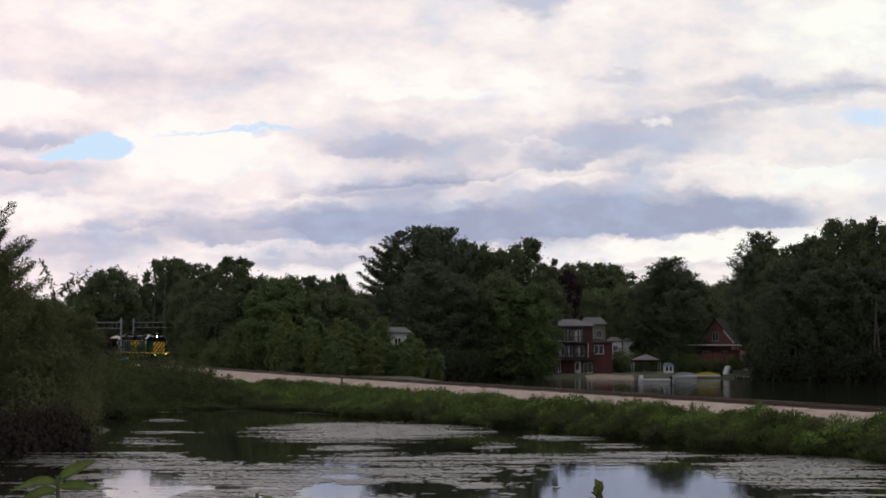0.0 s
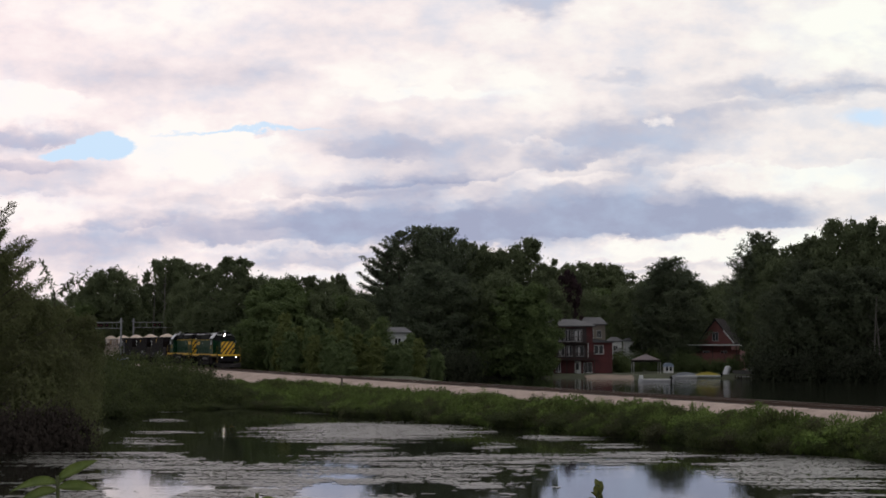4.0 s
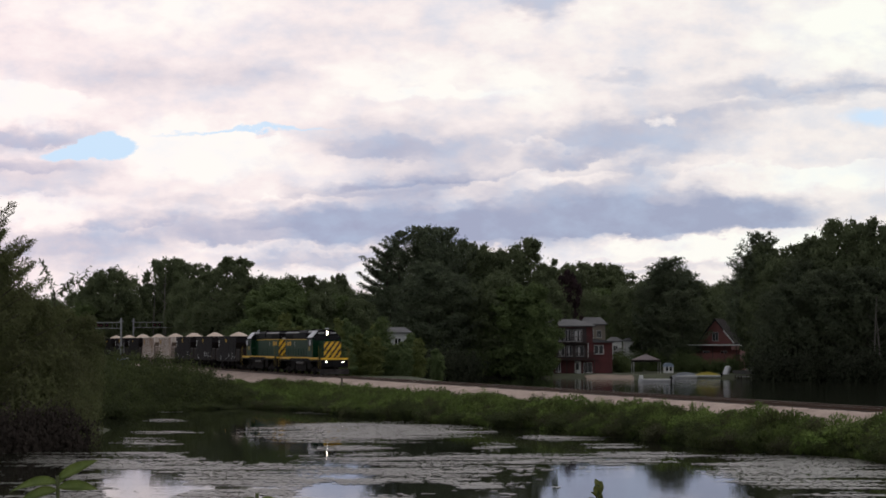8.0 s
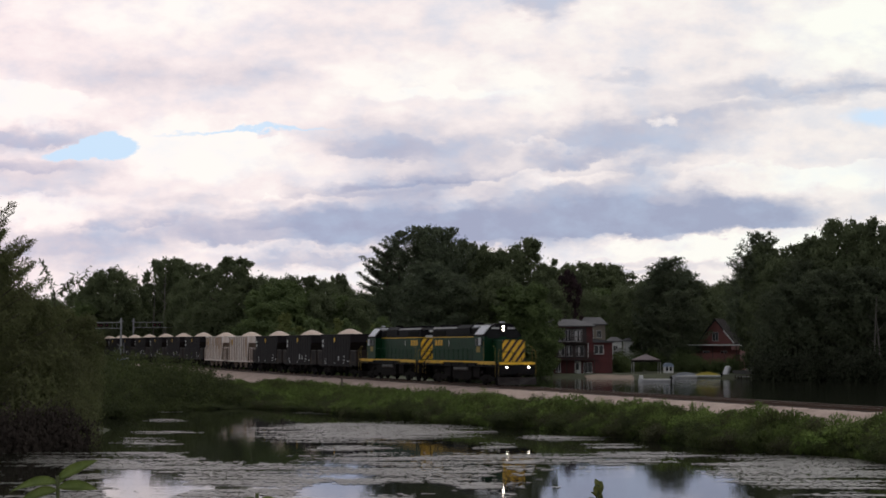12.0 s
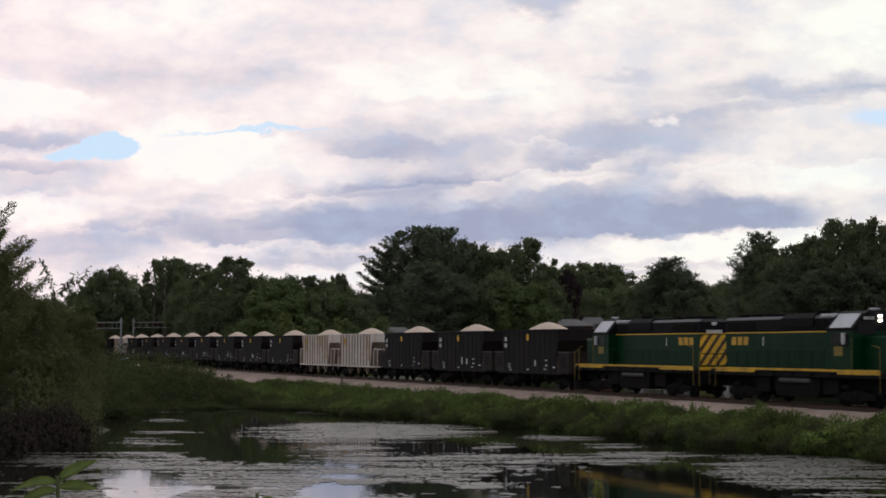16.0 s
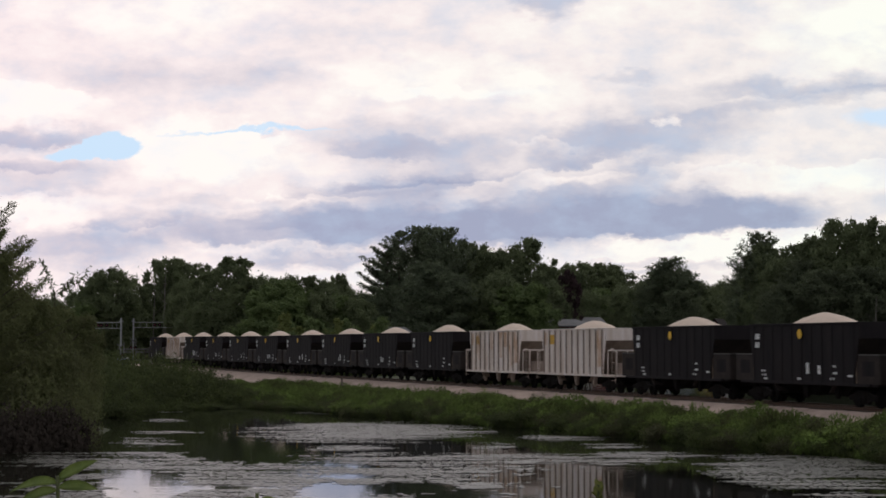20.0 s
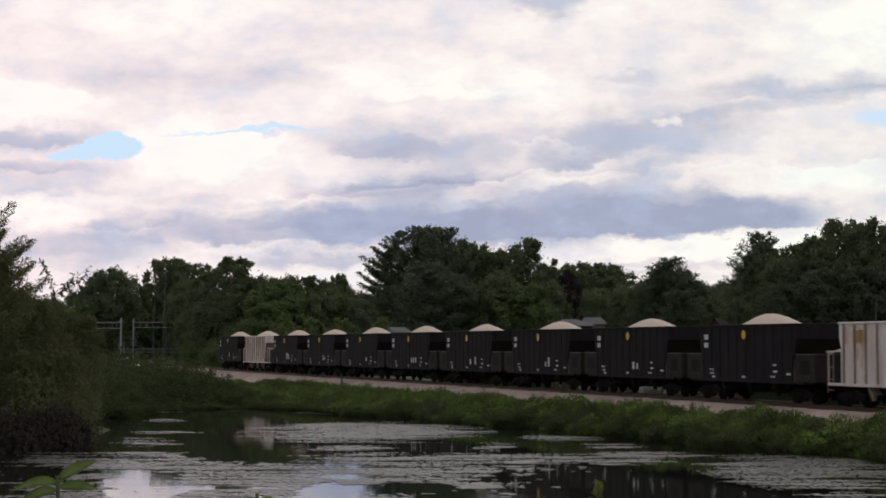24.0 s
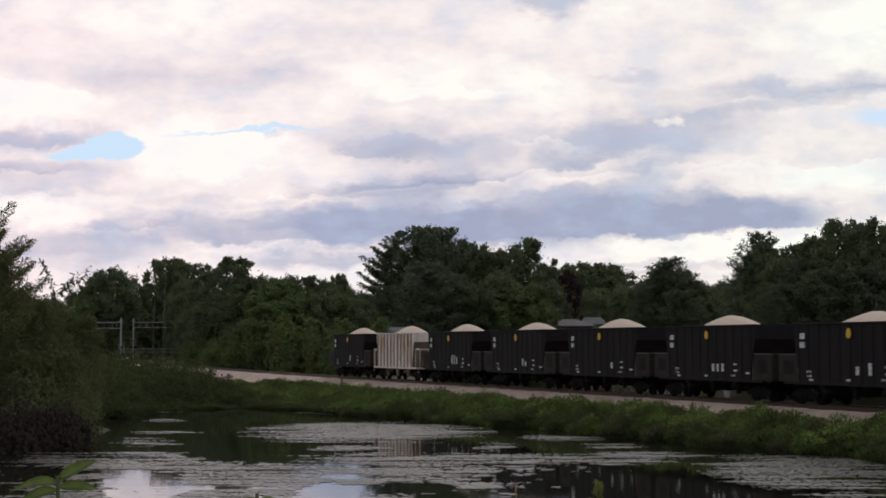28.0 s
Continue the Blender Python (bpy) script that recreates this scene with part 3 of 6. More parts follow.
# each kind: (trunk, crown, height, spread, name, label, category)
KIND = {
    "oak": (*broad_tree(11, 16, 13, M_LEAF), 16, 13, "oak_tree", "tall dark-green broadleaf tree behind the pond", "tree"),
    "maple": (*broad_tree(12, 16, 11, M_LEAF, lobes=28, low=0.06), 16, 11, "maple_tree", "full dark-green broadleaf tree with a dense crown", "tree"),
    "ash": (*broad_tree(13, 17, 10, M_LEAF, lobes=30, subs=6, open_top=0.15, low=0.14, lobe=(0.13, 0.20), leaf=0.38, frayed=0.26), 17, 10, "ash_tree", "tall broadleaf tree with sky showing through its top", "tree"),
    "dome": (*broad_tree(41, 16, 11, M_LEAF, lobes=50, subs=6, per=70, low=0.04, lobe=(0.12, 0.17), peak=0.46, frayed=0.16), 16, 11, "dome_tree", "dark-green broadleaf tree with a smooth domed crown", "tree"),
    "fan": (*broad_tree(42, 16, 12, M_LEAF, lobes=44, subs=6, per=64, low=0.40, lobe=(0.10, 0.15), peak=0.62, open_top=0.10, frayed=0.24, leaf=0.36), 16, 12, "locust_tree", "lacy-crowned tree on bare upright limbs", "tree"),
    "birch": (*broad_tree(14, 14, 8, M_LEAF_LIGHT, lobes=26, low=0.06), 14, 8, "birch_tree", "lighter green broadleaf tree among darker ones", "tree"),
    "copper": (*broad_tree(15, 15, 8, M_LEAF_RED, lobes=24, low=0.1), 15, 8, "copper_maple", "dark purple-leaved maple behind the red house", "tree"),
    "pine": (*pine_tree(17, 22, 15), 22, 15, "white_pine", "tall dark white pine with ragged boughs", "pine tree"),
    "pine_b": (*pine_tree(18, 22, 11, ragged=0.5), 22, 11, "white_pine", "tall dark white pine with ragged boughs", "pine tree"),
    "spruce": (*pine_tree(19, 8, 3.6, M_LEAF_LIGHT, per=30, leaf=0.28, low=0.04, ragged=0.2), 8, 3.6, "young_conifer", "small light-green young conifer beside the track", "conifer"),
    "willow": (*broad_tree(20, 6, 3, M_WILLOW, lobes=26, subs=7, per=60, leaf=0.22, low=0.02, lobe=(0.12, 0.19), peak=0.25, frayed=0.35, shape=(0.65, 0.65, 1.5)), 6, 3, "willow_shrub", "light green willow shrub behind the track", "shrub"),
    "poplar": (*broad_tree(40, 6, 2.4, M_LEAF_YELLOW, lobes=24, subs=7, per=55, leaf=0.20, low=0.02, lobe=(0.12, 0.19), peak=0.22, frayed=0.35, shape=(0.65, 0.65, 1.5)), 6, 2.4, "poplar_sapling", "slim yellow-green young poplar beside the track", "tree"),
    "shaded_conifer": (*pine_tree(44, 20, 13, M_SHADED_NEEDLE, per=110, low=0.02, ragged=0.25, step=18, flat=0.5, boughs=(8, 12), leaf=0.50), 20, 13, "hemlock_tree", "dense dark hemlock with boughs down to the ground", "conifer"),
    "pine_side": (*pine_tree(38, 22, 13, ragged=0.35, step=13, flat=0.18, boughs=(5, 8), per=150, fuzz=0.10, leaf=0.52, rise=0.16), 22, 13, "white_pine", "tall dark white pine with layered upturned boughs", "pine tree"),
    "bush": (*shrub(21, 3, 4, M_LEAF_MID, 5200, 0.2, 10), 3, 4, "bush", "dark green leafy bush", "bush"),
    "bush_b": (*shrub(22, 3, 3.4, M_OLIVE, 8000, 0.13, 9), 3, 3.4, "bush", "olive-green leafy bush by the water", "bush"),
    "near_tree": (*broad_tree(23, 11, 8.5, M_BROWN, lobes=40, subs=10, per=130, leaf=0.16, low=0.04), 11, 8.5, "shore_tree", "dark leafy tree on the pond's near shore", "tree"),
    "near_bush": (*shrub(24, 3.2, 4.2, M_BROWN, 13000, 0.15, 14), 3.2, 4.2, "shore_bush", "olive-green bush overhanging the pond's shore", "bush"),
    "hill_bush": (*shrub(28, 2.4, 3.6, M_HILL, 9000, 0.13, 11), 2.4, 3.6, "hill_bush", "dark green bush on the low hill before the track", "bush"),
    "weed_clump": (*shrub(29, 1.1, 1.6, M_WEED, 3600, 0.13, 9, 1.0), 1.1, 1.6, "weed_clump", "bright green clump of tall weeds on the bank", "weeds"),
    "near_pine": (*pine_tree(26, 11, 6, M_BROWN, per=330, leaf=0.19, low=0.05, ragged=0.55, rise=0.55, fuzz=0.05, flat=0.35, boughs=(5, 8), step=17), 11, 6, "shore_conifer", "dark feathery conifer on the near shore", "conifer"),
    "brush": (*shrub(43, 2.0, 3.0, M_BRUSH, 14000, 0.13, 22, 1.0), 2.0, 3.0, "brush", "purplish-brown twiggy brush at the water's edge", "brush"),
    "shade_bush": (*shrub(39, 3, 4, M_SHADE, 5200, 0.2, 10), 3, 4, "bush", "very dark green bush at the wood edge", "bush"),
    "low_bush": (*shrub(25, 2.2, 3.6, M_WEED, 8000, 0.13, 10), 2.2, 3.6, "low_bush", "low green bush on the bank before the track", "bush"),
}
MADE = {}


def plant(kind, mil, d, top, wide, base=None, group=""):
    """Plants a tree of a kind at a bearing (thousandths) and distance; its top's elevation (thousandths) and its spread in metres give its size."""
    trunk, crown, h0, w0, name, label, category = KIND[kind]
    x = mil / 1000 * d
    z = float(ground_height(x, d)) if base is None else base
    h = EYE[2] + top / 1000 * d - z
    rng = np.random.default_rng(int(abs(mil) * 7 + d))
    m = pose(x, d, z - 0.08, 0, 0, rng.uniform(0, 360)) @ Matrix.Diagonal((wide / w0, wide / w0, h / h0, 1))
    if kind not in MADE:
        MADE[kind] = tagged(plant_thing(name, trunk, crown), label, category, group or category + "s")
        MADE[kind].matrix_basis = m
        return MADE[kind]
    ob = MADE[kind]
    made = new(name)
    for o in ob.children:
        c = o.copy()
        scene.collection.objects.link(c)
        c.parent = made
    made.matrix_basis = m
    return tagged(made, label, category, group or category + "s")


# far left, behind the crossing; birches at -212 and -190 put haze into leaf colour
for row in (("maple", -196, 315, 47.5, 12), ("dome", -204, 322, 42, 10), ("dome", -187, 320, 41, 11), ("dome", -178, 326, 34, 10), ("fan", -162, 330, 53, 12), ("fan", -152, 334, 50, 11), ("maple", -151, 296, 41, 9), ("dome", -123, 258, 54, 12.5), ("dome", -137, 268, 46, 9), ("maple", -110, 262, 43, 8),
            ("maple", -102, 296, 42, 10), ("birch", -98, 244, 40, 10), ("birch", -86, 250, 37, 8), ("birch", -106, 242, 34, 8), ("maple", -88, 302, 43, 10), ("maple", -58, 336, 36, 9), ("maple", -208, 322, 31, 11), ("birch", -212, 312, 27, 9), ("maple", -170, 344, 28, 9), ("maple", -146, 285, 40, 8),
            ("ash", -77, 300, 43, 7), ("maple", -95, 300, 41, 10), ("maple", -68, 320, 40, 8), ("ash", -61, 330, 44, 6), ("maple", -52, 335, 31, 8), ("maple", -70, 310, 36, 9)):
    plant(*row)
for row in (("bush", -140, 258, 12, 8), ("bush", -122, 250, 14, 8), ("maple", -134, 262, 30, 9), ("bush", -110, 244, 12, 7), ("birch", -190, 340, 26, 12), ("maple", -180, 342, 24, 9), ("birch", -62, 240, 31, 6), ("maple", -50, 238, 30, 7), ("maple", -73, 238, 33, 7), ("maple", -230, 300, 25, 12), ("oak", -250, 280, 34, 14)):
    plant(*row)
# the pines and the broadleaves round them
for row in (("pine", -13, 272, 69, 13), ("pine_side", -26, 268, 66, 13.5), ("pine", 2, 276, 68, 12), ("pine", -7, 282, 68, 13), ("pine", 12, 282, 61, 9), ("pine_side", -34, 274, 48, 9), ("fan", 20, 282, 62, 10), ("fan", 30, 280, 58, 10), ("ash", 24, 276, 58, 7.5), ("ash", 50, 270, 66, 10.5), ("ash", 36, 278, 55, 7), ("maple", 33, 266, 46, 8),
            ("pine_b", -8, 251, 49, 11), ("pine_side", -33, 266, 55, 11), ("pine_b", 6, 254, 42, 10), ("maple", 20, 256, 38, 8), ("birch", 44, 253, 37, 12), ("maple", 34, 256, 44, 10), ("birch", 53, 251, 38, 8), ("pine_side", -31, 260, 34, 10), ("bush", 60.5, 257, 12, 3.5), ("maple", 57, 256, 28, 5), ("maple", 61, 287, 41, 8), ("maple", 38, 290, 48, 9), ("maple", 26, 292, 46, 9), ("maple", 8, 258, 28, 9), ("maple", 30, 255, 26, 9)):
    plant(*row)
# behind the houses
for row in (("copper", 74, 305, 46, 6), ("maple", 62, 440, 48, 14), ("fan", 80, 445, 50, 20), ("fan", 95, 450, 49, 19), ("maple", 70, 440, 38, 12), ("pine_b", 134, 288, 51.5, 11.5), ("pine_b", 126, 290, 43, 8), ("pine_b", 142, 290, 44, 8), ("maple", 121, 300, 41, 9), ("maple", 148, 292, 40, 9),
            ("shaded_conifer", 133, 286, 44, 8.5), ("dome", 145, 290, 40, 10), ("shaded_conifer", 141, 276, 33, 9.5), ("dome", 121, 296, 39, 9), ("dome", 152, 286, 30, 8), ("oak", 166, 345, 40, 11), ("oak", 157, 350, 38, 10), ("maple", 176, 330, 40, 12), ("maple", 158, 310, 30, 9), ("birch", 92, 335, 35, 8), ("maple", 106, 312, 34, 8)):
    plant(*row)
# the tall stand on the right; its front row has shade in its needle colour
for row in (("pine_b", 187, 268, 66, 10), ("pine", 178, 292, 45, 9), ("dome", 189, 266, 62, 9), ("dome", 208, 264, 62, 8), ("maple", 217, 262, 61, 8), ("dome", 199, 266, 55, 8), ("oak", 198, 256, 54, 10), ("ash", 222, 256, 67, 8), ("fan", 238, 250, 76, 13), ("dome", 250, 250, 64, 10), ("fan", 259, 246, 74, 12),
            ("oak", 280, 245, 78, 12), ("shaded_conifer", 204, 242, 36, 11), ("shaded_conifer", 226, 240, 44, 13), ("shaded_conifer", 250, 238, 46, 13), ("shaded_conifer", 272, 236, 44, 13), ("shaded_conifer", 195, 249, 32, 8), ("maple", 236, 246, 56, 12), ("shaded_conifer", 214, 250, 50, 12),
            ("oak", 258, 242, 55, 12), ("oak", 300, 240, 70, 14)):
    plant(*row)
for row in (("shade_bush", 196, 236, 3, 8), ("shade_bush", 216, 234, 4, 8), ("shade_bush", 238, 231, 5, 8), ("shade_bush", 258, 229, 5, 8), ("shade_bush", 189, 240, 2, 5), ("shade_bush", 276, 228, 5, 8)):
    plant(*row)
# a further belt that closes the gaps
for i in range(26):
    plant(("maple", "oak", "maple")[i % 3], -232 + i * 12.5 + 3 * math.sin(i * 2.1), 338 + 9 * math.sin(i * 1.7), 29 + 5 * math.sin(i * 1.3), 11)
for i in range(12):
    plant("maple", 92 + i * 17.5, 345 + 9 * math.sin(i * 1.7), 33 + 4 * math.sin(i * 1.3), 12)
for i in range(19):
    plant("bush", -140 + i * 10.2, 268 + 5 * math.sin(i * 2.3), 15 + 4 * math.sin(i * 1.9), 8)
# shrubs and young trees right behind the track
for row in (("spruce", -35.5, 212, 17, 2.8), ("shade_bush", -8, 238, 4, 7), ("shade_bush", 5, 240, 3, 7), ("willow", -4, 214, -1, 2.4), ("shade_bush", 14, 246, 2, 6), ("willow", -105, 236, 8, 4), ("bush", -118, 240, 5, 6), ("bush", -134, 244, 5, 6), ("willow", -58, 203, 4, 3), ("poplar", -76, 212, 7, 3), ("willow", -90, 216, 9, 3.5), ("willow", -66, 208, 7, 3),
            ("willow", -19, 228, 8, 3.0), ("bush", -38, 240, 12, 7), ("bush", -45, 245, 14, 8), ("bush", -12, 250, 12, 8), ("poplar", -40, 205, 6, 3), ("willow", -24, 206, 3, 3), ("willow", -32, 207, 2, 3), ("poplar", -15, 208, 5, 2.6), ("birch", -104, 232, 27, 8), ("birch", -90, 236, 30, 8)):
    plant(*row)
for i in range(19):
    rw_ = np.random.default_rng(900 + i)
    b_ = -98 + i * 3.7 + rw_.uniform(-1.5, 1.5)
    t_ = 14.5 + 4.0 * math.sin(i * 1.25 + 0.6) + rw_.uniform(-3, 2) - 5 * float(smooth_step(-55, -40, b_))
    plant(("willow", "poplar", "willow")[i % 3], b_, 221 + (b_ + 98) * -0.12 + rw_.uniform(-5, 5), t_, rw_.uniform(2.2, 3.6))
# understorey along the far shore
for row in (("bush", 18, 254, 6, 7), ("bush", 32, 256, 7, 7), ("bush", 45, 256, 5, 6), ("bush", 51, 258, 3, 4), ("bush", 104, 268, 0, 4), ("bush", 113, 272, -2, 4), ("bush", 141, 272, 0, 4),
            ("bush", 5, 256, 7, 7), ("bush", 26, 262, 14, 8), ("bush", 46, 262, 14, 8), ("bush", 168, 280, 4, 6), ("bush", 124, 275, 0, 4), ("maple", 194, 262, 16, 6), ("bush", 150, 268, -4, 4), ("bush", 160, 267, -6, 4), ("bush", 170, 266, -4, 5), ("bush", 146, 271, -1, 3.5)):
    plant(*row)
# the near shore on the left
for row in (("near_pine", -298, 80, 92, 7.4), ("near_pine", -274, 86, 63, 7.0), ("near_pine", -268, 88, 50, 6.0), ("near_pine", -284, 80, 66, 6), ("near_tree", -288, 84, 52, 6), ("near_tree", -262, 89, 38, 5.0), ("near_pine", -310, 88, 96, 8), ("near_tree", -229, 92, 27, 4.6), ("near_tree", -213, 96, 20, 2.6), ("near_tree", -244, 90, 30, 4.0)):
    plant(*row)
for row in (("near_bush", -262, 82, 12, 6), ("near_bush", -234, 84, 12, 4.6), ("near_bush", -226, 88, 6, 4.2), ("near_bush", -248, 80, -12, 5), ("near_bush", -226, 81, -18, 4.0), ("near_bush", -220, 86, -10, 3.2),
            ("near_bush", -270, 79, -20, 6), ("near_bush", -220, 96, 8, 3.6), ("near_bush", -218, 100, 0, 3.4), ("near_bush", -219, 82, -30, 2.6)):
    plant(*row)
for row in (("brush", -244, 77.5, -34, 3.2), ("brush", -232, 78, -33, 3.0), ("brush", -221, 79.5, -34, 2.6), ("brush", -256, 76.5, -35, 3.2), ("brush", -213, 83, -37, 2.0)):
    plant(*row)
for i in range(14):
    plant("hill_bush", -182 + i * 4.2, 134 + 2.2 * math.sin(i * 1.9) - 0.35 * i, -33.6 + 1.1 * math.sin(i * 2.7), 2.6, 0.0)
# the low hill of bushes before the track
for row in (("hill_bush", -190, 128, -1, 5.6), ("hill_bush", -171, 131, -1.5, 5), ("hill_bush", -155, 134, -4, 5), ("hill_bush", -142, 137, -10, 4.6), ("hill_bush", -129, 139, -15, 4), ("hill_bush", -197, 121, -6, 5),
            ("hill_bush", -180, 125, -8, 4.6), ("hill_bush", -164, 129, -12, 4.5), ("hill_bush", -150, 131, -16, 4.2), ("hill_bush", -135, 133, -21, 4), ("hill_bush", -205, 116, -6, 5), ("hill_bush", -120, 137, -21, 3.4),
            ("hill_bush", -112, 140, -23, 3.4), ("hill_bush", -178, 118, -24, 3.6), ("hill_bush", -160, 124, -28, 3.4), ("hill_bush", -144, 128, -29, 3.2), ("hill_bush", -192, 113, -24, 3.8),
            ("hill_bush", -186, 146, -1, 5), ("hill_bush", -170, 150, -3, 5), ("hill_bush", -205, 134, 1, 5), ("hill_bush", -212, 126, 2, 5), ("hill_bush", -199, 150, 0, 5), ("hill_bush", -154, 146, -6.5, 4.6), ("hill_bush", -147, 146, -9.5, 4.0), ("hill_bush", -139, 147, -12.5, 3.5)):
    plant(*row)


# a leaning sapling with long leaflets that stands clear of the shore trees
ls = new("leaning_sapling")
ls.matrix_basis = pose(-22.0, 95, float(ground_height(-22.0, 95)))
tagged(ls, "leaning young tree with drooping sprays of long leaflets", "tree")
rs_ = np.random.default_rng(77)
rows_, pts_, ways_ = [((0, 0, -0.1), (0.25, 0, 7.0), 0.05, 0.03)], [], []
for k in range(7):
    a_ = np.array((0.22, 0, 6.5 + 0.10 * k))
    tip_ = a_ + np.array((0.55 + 0.26 * k, rs_.uniform(-0.5, 0.5), 0.55 + 0.32 * (k % 4) + 0.1 * k)) * (1 if k % 3 else -0.45, 1, 1)
    rows_.append((tuple(a_), tuple(tip_), 0.018, 0.008))
    f_ = np.linspace(0.35, 1.08, 26)[:, None]
    pts_.append(a_ + (tip_ - a_) * f_ + rs_.normal(size=(26, 3)) * 0.11 + np.array((0.05, 0, -0.12)))
for name_, mesh_ in (("trunk", limb_mesh("trunk", rows_, M_BARK)), ("crown", leaf_mesh("crown", np.concatenate(pts_), 0.36, rs_, M_LEAF, 0.3))):
    o_ = new(name_, mesh_)
    o_.parent = ls

# pale bare trunks that show among the leaves
M_BIRCH = material("pale_trunk", (0.15, 0.135, 0.12), (0.10, 0.09, 0.08), 0.9, scale=2, fine=0.3)
for mil, d, h, bend in ((253.5, 231.5, 13.0, 0.6), (258, 230.5, 10.0, -0.5), (-165, 316, 17.0, 0.4), (-163, 317, 15.0, -0.6), (-64, 328, 16.0, 0.3), (-171, 318, 14.0, 0.3)):
    bx = mil / 1000 * d
    bt = new("bare_trunk")
    bt.matrix_basis = pose(bx, d, float(ground_height(bx, d)) - 0.1)
    tagged(bt, "thin pale bare trunk at the wood's edge", "tree", "bare trunks")
    rows_ = [((0, 0, 0), (bend * 0.4, 0, h * 0.55), 0.12, 0.09), ((bend * 0.4, 0, h * 0.55), (bend, 0.2, h), 0.09, 0.03)]
    t_ = new("trunk", limb_mesh("trunk", rows_, M_BIRCH))
    t_.parent = bt
    for k in range(4):
        z_ = h * (0.5 + 0.11 * k)
        l_ = new("branch", limb_mesh("branch", [((bend * z_ / h, 0, z_), (bend * z_ / h + (1.4 if k % 2 else -1.3), 0.3, z_ + 1.3), 0.03, 0.012)], M_BIRCH))
        l_.parent = bt


# weeds and grass that cover the bank between ballast and pond
def bank_weeds():
    rng = np.random.default_rng(31)
    n = 330000
    s = rng.uniform(-88, 22, n)
    sh = shore_lat(s)
    q = rng.uniform(0, 1, n)
    edge = 4.15 - 0.35 * smooth_step(-30, -12, s) + 0.3 * np.sin(s * 0.7) + 0.3 * np.sin(s * 1.9 + 1) + 0.1 * smooth_step(-45, -70, s)
    lat = edge + q * (sh + 0.5 - edge)
    x, y = TRACK_X + AX * s + NX * lat, TRACK_Y + AY * s + NY * lat
    lump = 0.5 + 0.5 * np.sin(s * 0.9 + 2 * np.sin(lat * 0.8)) * np.sin(lat * 1.1 + s * 0.37)
    tall = (0.30 + 0.12 * smooth_step(-25, -5, s) + 0.95 * lump ** 1.5 + 0.22 * np.sin(s * 2.3 + lat)) * (0.45 + 0.55 * np.sin(np.clip(0.12 + q * 0.88, 0, 1) * math.pi) ** 0.5) * (1 - 0.20 * smooth_step(-38, -66, s))
    tall *= 1 - 0.50 * np.exp(-((s - 1.6) / 1.5) ** 2) * (q < 0.45)
    z = np.maximum(ground_height(x, y), 0.0) + tall * rng.uniform(0, 1, n) ** 0.6
    c = np.stack((x, y, z), -1) + rng.normal(size=(n, 3)) * 0.05
    return leaf_mesh("bank_weeds", c, 0.19, rng, M_GRASS, 0.30, 1.3)


for i in range(190):
    rb = np.random.default_rng(600 + i)
    sb = -66 + i * 0.448 + rb.uniform(-0.8, 0.8)
    lb = rb.uniform(4.7 - 0.4 * float(smooth_step(-30, -12, sb)), float(shore_lat(sb)) - 0.2)
    if abs(sb - 1.6) < 1.5 and lb < 6.2:
        continue
    bx, by, _ = on_track(sb, lb)
    hb = 0.5 + 0.95 * rb.uniform(0, 1) ** 1.4 * (0.75 if sb < -40 else 1.0)
    bz = max(0.0, float(ground_height(bx, by)))
    kind = ("weed_clump", "weed_clump", "bush_b", "low_bush", "weed_clump", "hill_bush")[i % 6]
    plant(kind, bx / by * 1000, by, (bz + hb * 1.15 - EYE[2]) / by * 1000, rb.uniform(1.1, 2.4), bz)

for i in range(56):
    rb = np.random.default_rng(1700 + i)
    sb = (-98 + i * 1.35 if i < 34 else -20 + (i - 34) * 0.9) + rb.uniform(-0.6, 0.6)
    bx, by, _ = on_track(sb, rb.uniform(4.6, 5.8) if i < 34 else rb.uniform(4.1, 4.8))
    bz = max(0.0, float(ground_height(bx, by)))
    plant(("hill_bush", "weed_clump", "low_bush")[i % 3], bx / by * 1000, by, (bz + rb.uniform(0.55, 1.05) - EYE[2]) / by * 1000, rb.uniform(1.6, 2.8), bz)
# Only darker kinds at the waterline: the bank's shaded foot put into colour.
for i in range(62):
    rb = np.random.default_rng(1300 + i)
    sb = -62 + i * 1.28 + rb.uniform(-0.5, 0.5)
    bx, by, _ = on_track(sb, float(shore_lat(sb)) + rb.uniform(-0.5, 0.25))
    plant(("bush_b", "hill_bush", "hill_bush")[i % 3], bx / by * 1000, by, (rb.uniform(0.75, 1.35) * (0.7 if sb < -35 else 1.0) - EYE[2]) / by * 1000, rb.uniform(1.5, 2.6), 0.0)

tagged(new("bank_weeds", bank_weeds()), "dense green weeds and grass along the pond bank", "weeds", kind="stuff")


# ---- the train ----
M_BLACK = material("black_car_paint", (0.0105, 0.0084, 0.0104), (0.0185, 0.0145, 0.0155), 0.7, gloss=0.15, scale=0.7, fine=0.2, stretch=(2, 2, 0.4))
M_UNDER = material("grimy_running_gear", (0.0115, 0.0095, 0.0090), (0.0075, 0.0065, 0.0064), 0.85, gloss=0.1, scale=2, fine=0.2)
M_WHITE = material("weathered_white_paint", (0.76, 0.69, 0.66), (0.60, 0.50, 0.43), 0.6, scale=0.9, fine=0.16, stretch=(2.4, 2.4, 0.3))
# Rust and dirt, with the ribs' shadow lines mixed into the colour.
M_RIBWHITE = material("rusty_shaded_white", (0.34, 0.27, 0.23), (0.20, 0.15, 0.125), 0.75, scale=1.2, fine=0.2, stretch=(1, 1, 0.4))
